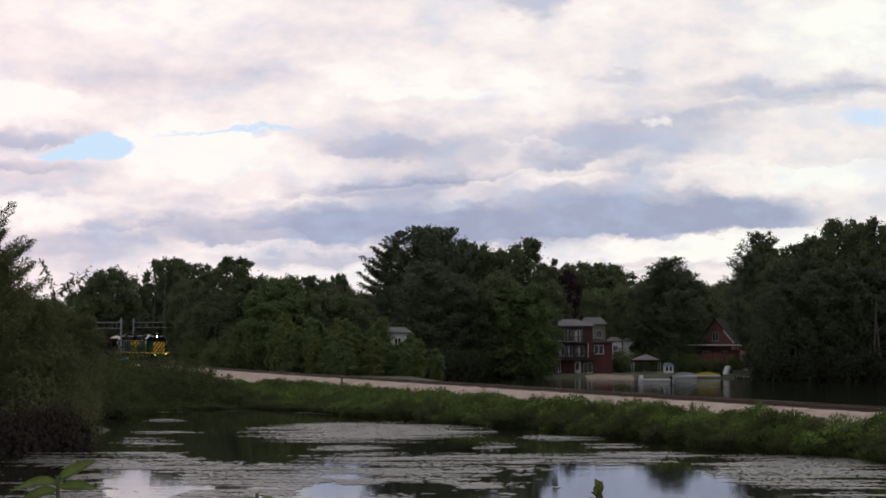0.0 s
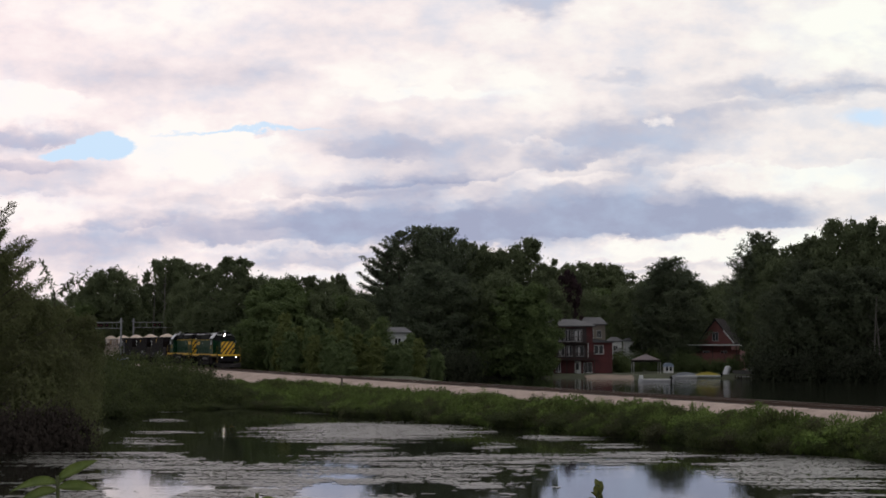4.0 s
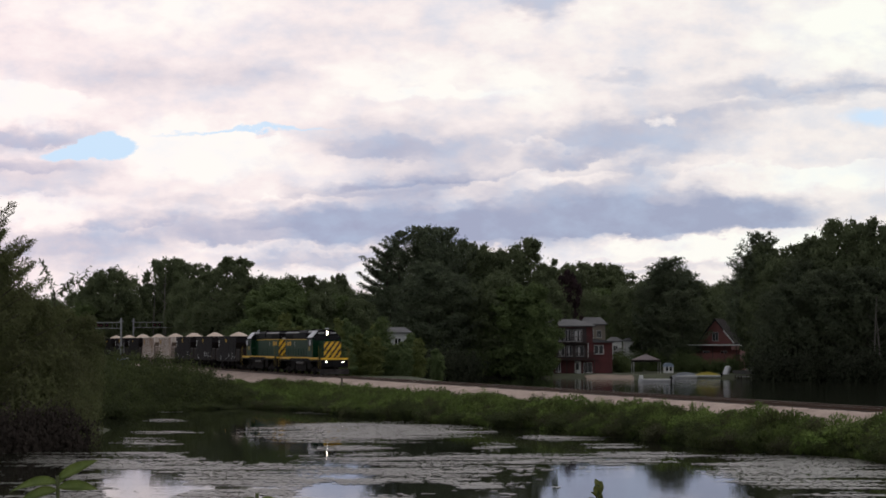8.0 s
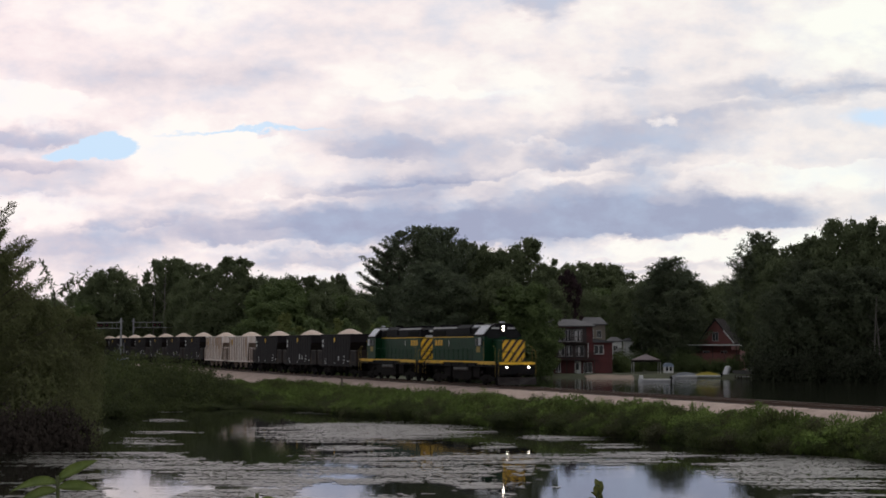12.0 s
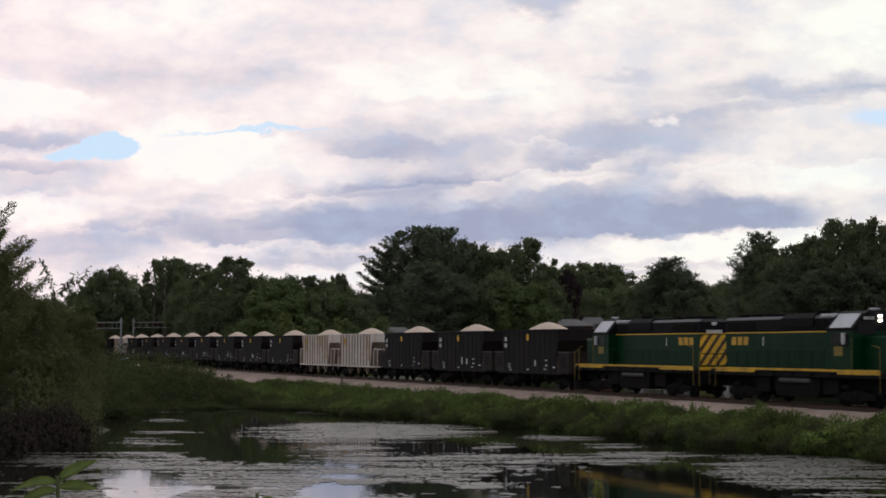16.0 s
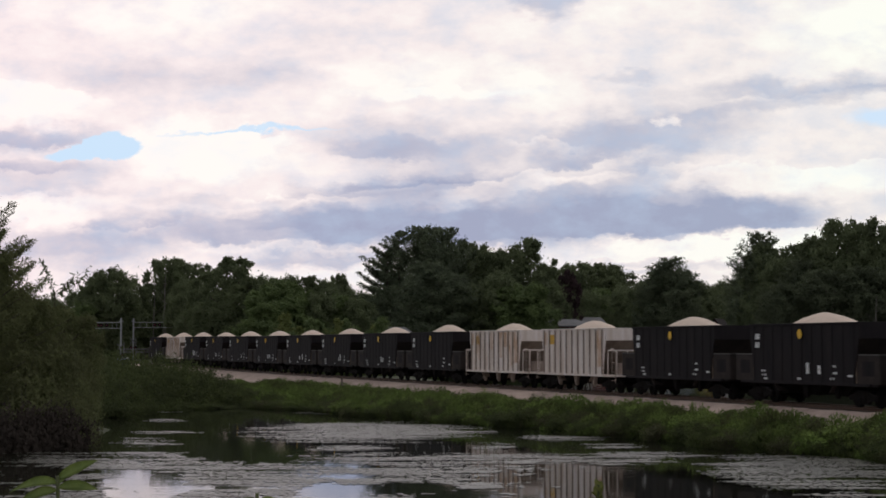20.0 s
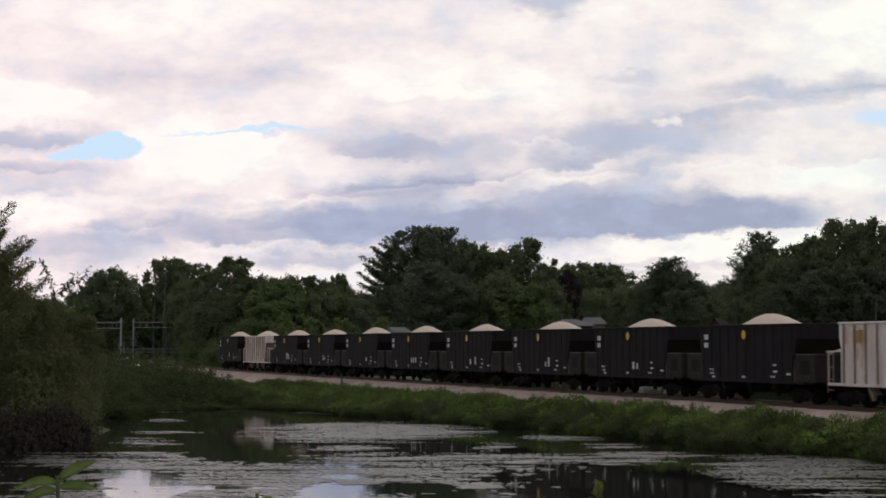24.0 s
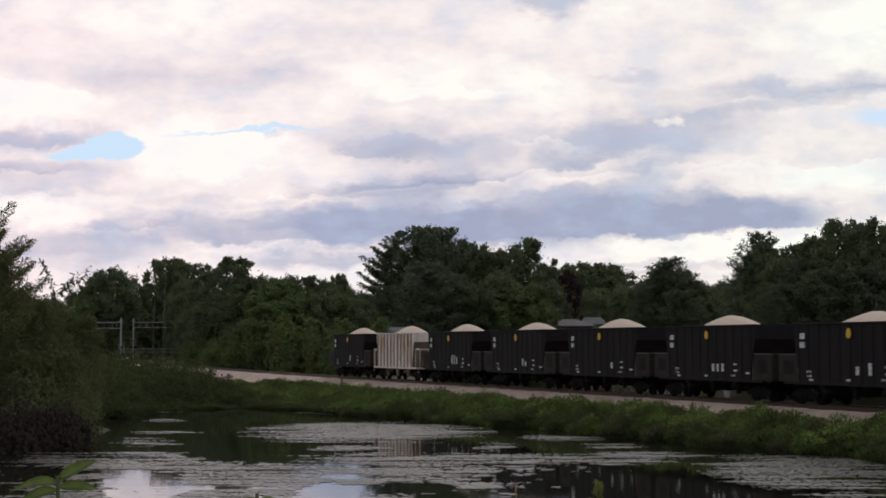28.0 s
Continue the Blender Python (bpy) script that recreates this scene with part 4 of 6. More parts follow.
M_RUSTPOST = material("rusty_pale_post", (0.19, 0.135, 0.095), (0.07, 0.05, 0.04), 0.8, scale=3, fine=0.2)
M_FADEDYELLOW = material("faded_yellow_panel", (0.74, 0.42, 0.04), (0.56, 0.33, 0.07), 0.7, scale=3, fine=0.2)
M_RUST = material("rust_patch", (0.50, 0.33, 0.22), (0.72, 0.63, 0.57), 0.8, scale=2.2, fine=0.25, stretch=(2.2, 2.2, 0.5))
M_RUSTSLOPE = material("rusty_slope_sheet", (0.17, 0.125, 0.095), (0.27, 0.215, 0.175), 0.85, scale=1.6, fine=0.25)
M_SAND = material("pale_sand", (0.62, 0.50, 0.41), (0.54, 0.43, 0.35), 0.95, scale=1.2, fine=0.12, bump=0.3)
M_GREEN = material("green_loco_paint", (0.0020, 0.034, 0.0120), (0.0016, 0.025, 0.0090), 0.42, gloss=0.12, scale=0.8, fine=0.1)
M_YELLOW = material("yellow_paint", (0.88, 0.54, 0.026), (0.72, 0.42, 0.024), 0.5, scale=1.5, fine=0.12)
M_SILLYELLOW = material("grimy_yellow_edge", (0.78, 0.46, 0.025), (0.48, 0.28, 0.028), 0.6, scale=1.2, fine=0.2)
M_LOCOBLACK = material("black_loco_paint", (0.007, 0.0068, 0.0085), (0.011, 0.0105, 0.012), 0.6, gloss=0.08, scale=0.9, fine=0.2)
# Black roof paint lightened so the chamfer carries a glint of sky.
M_ROOFPAINT = material("sky_glint_black_roof", (0.07, 0.07, 0.075), (0.045, 0.045, 0.05), 0.4, gloss=0.5, scale=1)
M_ENDPLATE = material("dusty_steel_and_lifted_dark", (0.038, 0.029, 0.026), (0.023, 0.018, 0.017), 0.8, gloss=0.2, scale=1.5, fine=0.2)
M_GREY = material("pale_grey_and_sky_sheen", (0.66, 0.66, 0.70), (0.52, 0.52, 0.56), 0.45, scale=1, fine=0.1)
M_PLOW = material("grey_plow_steel", (0.075, 0.068, 0.065), (0.045, 0.042, 0.042), 0.6, scale=2, fine=0.2)
M_DARKSTEEL = material("dark_plow_steel", (0.036, 0.031, 0.030), (0.022, 0.019, 0.019), 0.7, gloss=0.2, scale=2, fine=0.3)
M_GOLD = material("faded_gold_figures", (0.34, 0.22, 0.03), (0.14, 0.12, 0.03), 0.6, scale=14)
M_MARK = material("white_stencil", (0.70, 0.70, 0.70), (0.42, 0.42, 0.42), 0.7, scale=6)
M_DARKMARK = material("dark_stripe", (0.06, 0.032, 0.02), None, 0.6, scale=2)
M_GLASS = material("dark_cab_glass", (0.01, 0.011, 0.012), None, 0.25, gloss=0.15, scale=2)
M_LAMP = material("lit_headlight", (1.0, 0.88, 0.70), (1.0, 0.88, 0.70), 0.4, scale=1, glow=20.0)


def wheelset(parent, x, r=0.42, z=None):
    z = r if z is None else z
    bm = bmesh.new()
    for y in (0.76, -0.76):
        add_rod(bm, (0, y - 0.065, 0), (0, y + 0.065, 0), r, 20)
        add_rod(bm, (0, y - math.copysign(0.085, y), 0), (0, y - math.copysign(0.06, y), 0), r + 0.03, 20)
    add_rod(bm, (0, -0.95, 0), (0, 0.95, 0), 0.075, 8)
    w = part("wheelset", bm, M_UNDER, parent)
    w.matrix_basis = pose(x, 0, z)
    return w


def truck(parent, x, base=1.78, r=0.42):
    """A two-axle truck: side frames, bolster, springs and wheelsets."""
    at, x = x, 0.0
    t = part("truck", box(x - 0.22, x + 0.22, -1.15, 1.15, 0.42, 0.78, 0.04), M_UNDER, parent)
    t.matrix_basis = pose(at, 0, 0)
    h = base / 2
    for y in (1.03, -1.03):
        bm = prism([(x - h - 0.32, 0.36), (x - h - 0.32, 0.58), (x - h + 0.1, 0.66), (x - 0.42, 0.80), (x + 0.42, 0.80), (x + h - 0.1, 0.66), (x + h + 0.32, 0.58), (x + h + 0.32, 0.36),
                    (x + h - 0.2, 0.36), (x + 0.5, 0.30), (x + 0.36, 0.16), (x - 0.36, 0.16), (x - 0.5, 0.30), (x - h + 0.2, 0.36)], y - 0.09, y + 0.09)
        part("side_frame", bm, M_UNDER, t)
        for dx in (-0.18, 0.0, 0.18):
            part("spring", rods([((x + dx, y * 1.1, 0.22), (x + dx, y * 1.1, 0.5))], 0.065, 8), M_UNDER, t)
    for dx in (-h, h):
        wheelset(t, x + dx, r)


def coupler(parent, x, sgn):
    bm = bmesh.new()
    add_box(bm, min(x - sgn * 0.75, x - sgn * 0.12), max(x - sgn * 0.75, x - sgn * 0.12), -0.09, 0.09, 0.74, 0.96, 0.02)
    add_box(bm, x - 0.16, x + 0.05 * sgn + 0.1, -0.16, 0.16, 0.72, 1.0, 0.04)
    part("coupler", bm, M_UNDER, parent)


def sand_heap(parent, seed, peak, ln):
    """The load: a rounded heap that stands out over the rim."""
    rng = np.random.default_rng(seed)
    nx, ny = 36, 14
    X, Y = np.meshgrid(np.linspace(-4.98, 4.98, nx), np.linspace(-1.42, 1.42, ny))
    off = rng.uniform(-0.25, 0.25)
    r = np.sqrt(((X - off) / ln) ** 2 + (Y / 1.58) ** 2)
    Z = 3.62 + (peak - 3.62) * (1 - (r * 0.93) ** 1.5)
    Z = np.maximum(Z, 3.88 + 0.03 * np.sin(X * 2 + seed)) + 0.012 * rng.normal(size=X.shape)
    v = np.stack((X, Y, Z), -1).reshape(-1, 3)
    ii = (np.arange(ny - 1)[:, None] * nx + np.arange(nx - 1)).ravel()
    ob = new("sand_load", mesh_from("sand_load", v, np.stack((ii, ii + 1, ii + nx + 1, ii + nx), -1), M_SAND, True))
    ob.parent = parent
    ob["label"] = "heaped pale tan sand"


def hopper_car(white, seed):
    """An open-top hopper wagon heaped with sand; x forward, z from the rail head."""
    rng = random.Random(seed)
    paint = M_WHITE if white else M_BLACK
    car = new("hopper_car")
    tagged(car, "weathered white open hopper car heaped with pale sand" if white else "black open hopper car heaped with pale sand", "hopper car", "hopper cars of the train")
    half, wid, top, sill = 5.05, 1.5, 4.07, 1.15
    low = half - 0.38
    # side sheets, slanting in at the lower corners
    for y in (wid, -wid):
        o = [(-half, top - 0.08), (-half, top - 0.75), (-half + 0.12, top - 1.2), (-low, sill + 0.5), (-low, sill), (low, sill), (low, sill + 0.5), (half - 0.12, top - 1.2), (half, top - 0.75), (half, top - 0.08)]
        side = part("side_sheet", prism(o, y - 0.03, y + 0.03), paint, car)
        part("top_chord", box(-half - 0.03, half + 0.03, y - 0.09, y + 0.09, top - 0.1, top, 0.015), paint, side)
        part("side_sill", box(-low - 1.2, low + 1.2, y - 0.06, y + 0.08, sill - 0.14, sill, 0.01), paint, side)
        rib = None
        for i in range(11):
            x = -low + 0.05 + i * (2 * low - 0.1) / 10
            if rib is None:
                rib = part("rib", box(-0.032, 0.032, -0.045, 0.045, sill, top - 0.1), M_RIBWHITE if white else paint, side)
                rib.matrix_basis = pose(x, y + math.copysign(0.07 if white else 0.012, y), 0)
            else:
                again(rib, pose(x, y + math.copysign(0.07 if white else 0.012, y), 0))
    # end plates, sloping floor sheets
    for sg in (1, -1):
        x = sg * half
        part("end_plate", box(min(x, x - sg * 0.06), max(x, x - sg * 0.06), -wid + 0.03, wid - 0.03, top - 0.8, top, 0.01), paint, car)
        bm = prism([(x - sg * 0.05, top - 0.8), (x - sg * 0.11, top - 0.8), (sg * 2.35, sill - 0.5), (sg * 2.41, sill - 0.5)], -wid + 0.04, wid - 0.04)
        # On black cars the brown lifts the opening's shadow by colour.
        part("slope_sheet", bm, M_RUSTSLOPE if white else M_ENDPLATE, car, "rusty brown slope sheet" if white else "slope sheet coloured lighter to lift the dark opening")
        # end platform, braces, ladder and handrail
        ex = sg * 6.35
        pl = part("end_platform", box(min(ex, sg * 4.7), max(ex, sg * 4.7), -1.4, 1.4, sill - 0.14, sill - 0.02, 0.01), paint, car)
        xr = ex - sg * 0.06
        if white:
            for y in (-1.35, -0.6, 0.6, 1.35):
                part("railing_post", box(xr - 0.03, xr + 0.03, y - 0.03, y + 0.03, sill - 0.03, 2.62), paint, pl)
            part("top_rail", box(xr - 0.04, xr + 0.04, -1.42, 1.42, 2.62, 2.7), paint, pl)
            for y in (-1.38, 1.38):
                part("side_rail", box(min(xr, ex - sg * 1.2), max(xr, ex - sg * 1.2), y - 0.03, y + 0.03, 2.63, 2.69), paint, pl)
            part("gear_box", box(sg * 5.2 - 0.3, sg * 5.2 + 0.3, -0.7, 0.7, sill, 1.85, 0.03), M_RIBWHITE, pl)
        else:
            xr = sg * 6.66
            pn = part("end_panel", box(xr - 0.02, xr + 0.02, -1.40, 1.40, sill - 0.03, 2.48, 0.008), M_ENDPLATE, pl, "dusty brown end panel")
            part("panel_cap", box(xr - 0.05, xr + 0.05, -1.43, 1.43, 2.48, 2.54), M_PLOW, pn)
            for y in (-1.44, 1.44):
                sp = part("side_panel", box(min(sg * (low + 0.02), xr), max(sg * (low + 0.02), xr), y - 0.02, y + 0.02, sill - 0.02, 2.48), M_ENDPLATE, pl, "dusty brown platform side")
                part("panel_rim", box(min(sg * (low + 0.02), xr), max(sg * (low + 0.02), xr), y - 0.035, y + 0.035, 2.48, 2.54), M_PLOW, sp)
                part("panel_post", box(sg * (low + 0.08) - 0.04, sg * (low + 0.08) + 0.04, y - 0.05, y + 0.05, sill - 0.02, 2.3), M_RUSTPOST, sp, "rust-stained pale post")
                # A black plate puts the dark of a hollow onto the flat side.
                part("panel_hollow", box(min(sg * 5.2, sg * 6.2), max(sg * 5.2, sg * 6.2), y - 0.024, y + 0.024, 1.5, 2.2), M_BLACK, sp)
        for y in (1.42, -1.42) if white else ():
            prs = [((ex - sg * 0.1, y, sill - 0.5), (ex - sg * 0.1, y, 2.55)), ((ex - sg * 0.6, y, sill - 0.1), (ex - sg * 0.6, y, 2.55)), ((ex - sg * 0.1, y, 2.55), (ex - sg * 0.6, y, 2.55))]
            for z in (0.8, 1.3, 1.9):
                prs.append(((ex - sg * 0.1, y, z), (ex - sg * 0.6, y, z)))
            part("ladder", rods(prs, 0.024, 5), M_RIBWHITE, pl)
            part("bent_rail", rods([((ex - sg * 0.1, y * 0.9, 2.55), (ex - sg * 0.9, y * 0.9, 2.75)), ((ex - sg * 0.9, y * 0.9, 2.75), (ex - sg * 1.45, y * 0.9, 2.6)), ((ex - sg * 1.45, y * 0.9, 2.6), (ex - sg * 1.5, y * 0.9, 1.1))], 0.04, 5), M_WHITE, pl)
        if sg < 0:
            part("brake_wheel", rods([((ex - 0.05, 0.5, 2.5), (ex + 0.02, 0.5, 2.5))], 0.28, 14), M_UNDER, pl)
            part("brake_cylinder", rods([((-5.2, 0.3, 1.5), (-5.9, 0.3, 1.5))], 0.2, 10), M_UNDER, pl)
        coupler(car, sg * 6.9, sg)
        truck(car, sg * 4.75)
    part("center_sill", box(-6.3, 6.3, -0.22, 0.22, 0.72, 1.02, 0.02), M_UNDER, car)
    # hopper chutes under the sill
    for x in (-2.75, -0.05, 2.7):
        for y in (1.18, -1.18):
            bm = prism([(x - 0.36, sill - 0.14), (x - 0.16, 0.62), (x + 0.02, 0.36), (x + 0.1, 0.40), (x + 0.12, 0.66), (x + 0.22, sill - 0.14)], y - 0.10, y + 0.10)
            part("chute", bm, M_RIBWHITE if white else M_UNDER, car)
        part("hopper_bay", prism([(x - 1.15, sill - 0.1), (x - 0.3, 0.5), (x + 0.3, 0.5), (x + 1.15, sill - 0.1)], -0.95, 0.95), M_UNDER, car)
    sand_heap(car, seed, 4.62 + rng.uniform(-0.03, 0.06), 3.5 + rng.uniform(-0.15, 0.15))
    # stencils on both sides: disc, two boxes, small plates along the sill
    for sg in (1, -1):
        y0, y1 = sorted((sg * 1.532, sg * 1.537))
        if white:
            part("yellow_panel", box(-3.9, -3.0, y0, y1, 3.05, 3.68), M_FADEDYELLOW, car, "faded yellow square panel")
            part("rust_stain", box(-4.78, -4.1, y0, y1, 3.0, 3.85), M_RUST, car, "rusty stained patch")
            for k in range(10):
                if k == 9 or seed > 10 and k in (1, 4, 6, 7, 8):
                    x = -low + 0.05 + (k + 0.5) * (2 * low - 0.1) / 10
                    part("rust_stain", box(x - 0.40, x + 0.40, y0, y1, rng.uniform(1.3, 3.3), 3.93), M_RUST, car, "rusty stained patch")
        else:
            bm = bmesh.new()
            bmesh.ops.create_cone(bm, cap_ends=True, segments=20, radius1=0.2, radius2=0.2, depth=0.02, matrix=Matrix.Translation((0.0, sg * 1.64, 3.53)) @ Matrix.Rotation(math.pi / 2, 4, "X") @ Matrix.Diagonal((1.0, 1.2, 1, 1)))
            part("yellow_disc", bm, M_YELLOW, car, "yellow reflective disc")
            for z in (3.42, 2.98):
                part("stencil_bar", box(-4.36, -3.92, sg * 1.62 - 0.006, sg * 1.62 + 0.006, z - 0.14, z + 0.14), M_MARK, car, "white stencil bar")
            for x, zz in ((-3.7, 1.66), (-3.65, 1.45), (-3.5, 1.26), (-0.2, 1.3), (2.75, 1.35), (3.0, 1.62), (2.9, 1.95), (4.3, 1.5)):
                part("stencil_bar", box(x - 0.2, x + 0.2, y0, y1, zz - 0.05, zz + 0.05), M_MARK, car, "white stencil bar")
            for x in (0.55, 1.05, 1.6):
                if rng.random() < 0.6:
                    part("chalk_scrawl", box(x - 0.13, x + 0.13, y0, y1, 1.55, 1.55 + rng.uniform(0.3, 0.7)), M_MARK, car, "faded white scrawl")
    return car


def stripes(parent, name, x, y0, y1, z0, z1, face, n=5):
    """Slanting dark stripes on a yellow end panel at x, facing face."""
    xs = sorted((x, x + face * 0.012))
    part(name, box(xs[0], xs[1], y0, y1, z0, z1), M_YELLOW, parent, "yellow panel with dark slanting stripes")
    h, w = z1 - z0, y1 - y0
    xf = sorted((x + face * 0.012, x + face * 0.02))
    run = h * 0.75
    pitch = (w + run) / (n + 0.5)
    for i in range(n + 1):
        a = y0 - run + i * pitch
        poly = [(a, z0), (a + pitch * 0.42, z0), (a + run + pitch * 0.42, z1), (a + run, z1)]
        if face < 0:
            poly = [(y0 + y1 - p, q) for p, q in poly]
        # clip to the panel's width
        def clip(poly, lim, keep_less):
            out = []
            for k in range(len(poly)):
                p, q = poly[k], poly[(k + 1) % len(poly)]
                ip, iq = (p[0] <= lim) == keep_less, (q[0] <= lim) == keep_less
                if ip:
                    out.append(p)
                if ip != iq:
                    f = (lim - p[0]) / (q[0] - p[0])
                    out.append((lim, p[1] + f * (q[1] - p[1])))
            return out
        poly = clip(clip(poly, y1, True), y0, False)
        if len(poly) < 3:
            continue
        bm = bmesh.new()
        lo = [bm.verts.new((xf[0], p, q)) for p, q in poly]
        hi = [bm.verts.new((xf[1], p, q)) for p, q in poly]
        for k in range(len(poly)):
            j = (k + 1) % len(poly)
            bm.faces.new((lo[k], lo[j], hi[j], hi[k]))
        bm.faces.new(lo[::-1]), bm.faces.new(hi)
        bmesh.ops.recalc_face_normals(bm, faces=bm.faces[:])
        part("stripe", bm, M_DARKMARK, parent)


def x_prism(outline, x0, x1):
    """An outline in y, z drawn out along x."""
    bm = bmesh.new()
    lo, hi = [bm.verts.new((x0, y, z)) for y, z in outline], [bm.verts.new((x1, y, z)) for y, z in outline]
    n = len(outline)
    for i in range(n):
        j = (i + 1) % n
        bm.faces.new((lo[i], lo[j], hi[j], hi[i]))
    bm.faces.new(lo[::-1]), bm.faces.new(hi)
    bmesh.ops.recalc_face_normals(bm, faces=bm.faces[:])
    return bm


def hood_section(x0, x1, w, z0, z1, chamfer):
    bm = bmesh.new()
    o = [(-w, z0), (-w, z1 - chamfer), (-w + chamfer, z1), (w - chamfer, z1), (w, z1 - chamfer), (w, z0)]
    lo, hi = [bm.verts.new((x0, y, z)) for y, z in o], [bm.verts.new((x1, y, z)) for y, z in o]
    for i in range(6):
        j = (i + 1) % 6
        bm.faces.new((lo[i], lo[j], hi[j], hi[i]))
    bm.faces.new(lo[::-1]), bm.faces.new(hi)
    bmesh.ops.recalc_face_normals(bm, faces=bm.faces[:])
    return bm


def locomotive(lit):
    """A four-axle diesel road switcher: low nose forward (+x), long hood behind the cab."""
    lo = new("diesel_locomotive")
    tagged(lo, "green, black and yellow diesel locomotive with " + ("lit headlights" if lit else "unlit trailing cab"), "locomotive", "locomotives of the train")
    L = 8.45
    frame_ob = part("underframe", box(-L, L, -1.42, 1.42, 1.38, 1.62, 0.02), M_LOCOBLACK, lo)
    for y in (1.45, -1.45):
        part("walkway_edge", box(-7.75, 7.75, y - 0.035, y + 0.035, 1.68, 1.80, 0.01), M_SILLYELLOW, frame_ob, "yellow walkway edge")
        for x0, x1 in ((-7.75, -3.6), (4.2, 7.75)):
            part("edge_drop", box(x0, x1, y - 0.03, y + 0.03, 1.56, 1.68), M_SILLYELLOW, frame_ob, "yellow walkway edge")
        for i in range(9):
            part("edge_bracket", box(-7.2 + i * 1.8, -7.1 + i * 1.8, y - 0.05, y + 0.05, 1.46, 1.60), M_LOCOBLACK, frame_ob)
    part("center_sill", box(-8.2, 8.2, -0.7, 0.7, 0.8, 1.38), M_UNDER, frame_ob)
    for x in (-3.4, 3.0):
        part("equipment_box", box(x - 0.5, x + 0.9, -1.2, 1.2, 0.55, 1.36, 0.03), M_UNDER, frame_ob)
    part("walkway", box(-L + 0.05, L - 0.05, -1.42, 1.42, 1.62, 1.70), M_LOCOBLACK, frame_ob)
    # long hood, green below and black above a yellow line
    hood = part("long_hood", hood_section(-7.55, 3.3, 0.93, 1.7, 3.62, 0.0), M_GREEN, lo)
    part("hood_top", hood_section(-7.55, 3.3, 0.935, 3.66, 4.30, 0.0), M_LOCOBLACK, hood)
    part("hood_roof", hood_section(-7.55, 3.3, 0.935, 4.305, 4.46, 0.15), M_ROOFPAINT, hood)
    part("yellow_line", box(-7.56, 3.3, -0.945, 0.945, 3.61, 3.665), M_YELLOW, hood)
    for i in range(12):
        x = -7.0 + i * 0.82
        for y in (0.932, -0.932):
            part("hood_door", box(x, x + 0.74, min(y, y + math.copysign(0.006, y)), max(y, y + math.copysign(0.006, y)), 1.85, 3.25), M_GREEN, hood)
    for y in (0.95, -0.95):
        part("radiator_grille", box(-7.2, -4.4, y - 0.02, y + 0.02, 3.75, 4.15), M_UNDER, hood)
        part("air_intake", box(1.6, 2.6, y - 0.02, y + 0.02, 3.75, 4.2), M_UNDER, hood)
        part("handrail_line", box(-6.8, 2.0, y + math.copysign(0.46, y) - 0.015, y + math.copysign(0.46, y) + 0.015, 2.72, 2.75), M_GREEN, hood)
    for x in (-6.6, -5.3, -4.0):
        part("roof_fan", rods([((x, 0, 4.48), (x, 0, 4.62))], 0.62, 18), M_LOCOBLACK, hood)
    part("dynamic_brake_blister", hood_section(-1.6, 1.4, 1.02, 3.9, 4.58, 0.25), M_LOCOBLACK, hood)
    part("exhaust_stack", box(0.6, 1.1, -0.25, 0.25, 4.58, 4.72), M_UNDER, hood)
    # Hatches are coloured pale to carry the sky reflected on the roof.
    for x in (1.9, 2.75):
        for y in (0.7, -0.7):
            part("roof_hatch", box(x, x + 0.6, y - 0.2, y + 0.24, 4.36, 4.52, 0.03), M_GREY, hood, "roof hatch coloured pale for reflected sky")
    stripes(hood, "end_panel", -7.55, -0.9, 0.9, 1.85, 3.55, -1)
    part("end_number_board", box(-7.6, -7.55, -0.5, 0.5, 3.66, 3.84), M_MARK, hood, "white number bars")
    part("end_lamp", box(-7.62, -7.55, -0.16, 0.16, 4.1, 4.28, 0.02), M_MARK, hood)
    # cab
    cab = part("cab", hood_section(3.3, 5.65, 1.48, 1.7, 3.64, 0.0), M_GREEN, lo)
    part("cab_top", x_prism([(-1.48, 3.64), (-1.48, 3.76), (-0.83, 4.5), (-0.5, 4.62), (0.5, 4.62), (0.83, 4.5), (1.48, 3.76), (1.48, 3.64)], 3.3, 5.65), M_LOCOBLACK, cab)
    for y in (1.485, -1.485):
        y0, y1 = sorted((y, y + math.copysign(0.02, y)))
        part("side_window", box(3.75, 5.25, y0, y1, 2.95, 3.52, 0.005), M_GLASS, cab)
        sg = math.copysign(1.0, y)
        # Sky reflected on the black roof slope, put in as a pale plate.
        sh = bmesh.new()
        ring = []
        for off in (0.012, 0.045):
            ring.append([sh.verts.new((x, sg * (1.48 - (z - 3.76) * 0.8784 + off), z + off * 0.7)) for x, z in ((3.62, 3.78), (3.62, 4.46), (5.42, 4.46), (5.42, 3.78))])
        for i in range(4):
            j = (i + 1) % 4
            sh.faces.new((ring[0][i], ring[0][j], ring[1][j], ring[1][i]))
        sh.faces.new(ring[0][::-1]), sh.faces.new(ring[1])
        bmesh.ops.recalc_face_normals(sh, faces=sh.faces[:])
        part("sloped_panel", sh, M_GREY, cab, "pale plate for the sky reflected on the roof slope")
        part("number_bars", box(4.0, 4.75, y0, y1, 2.45, 2.9), M_GOLD, cab, "yellow number bars")
        part("mirror", box(4.9, 5.0, min(y, y * 1.12), max(y, y * 1.12), 3.0, 3.55), M_GREY, cab)
        part("cab_grab", rods([((5.5, y * 1.01, 1.75), (5.5, y * 1.01, 3.3))], 0.014, 5), M_GOLD, cab)
    for y in (0.75, -0.75):
        part("windshield", box(5.65, 5.67, y - 0.48, y + 0.48, 3.5, 4.08, 0.004), M_GLASS, cab)
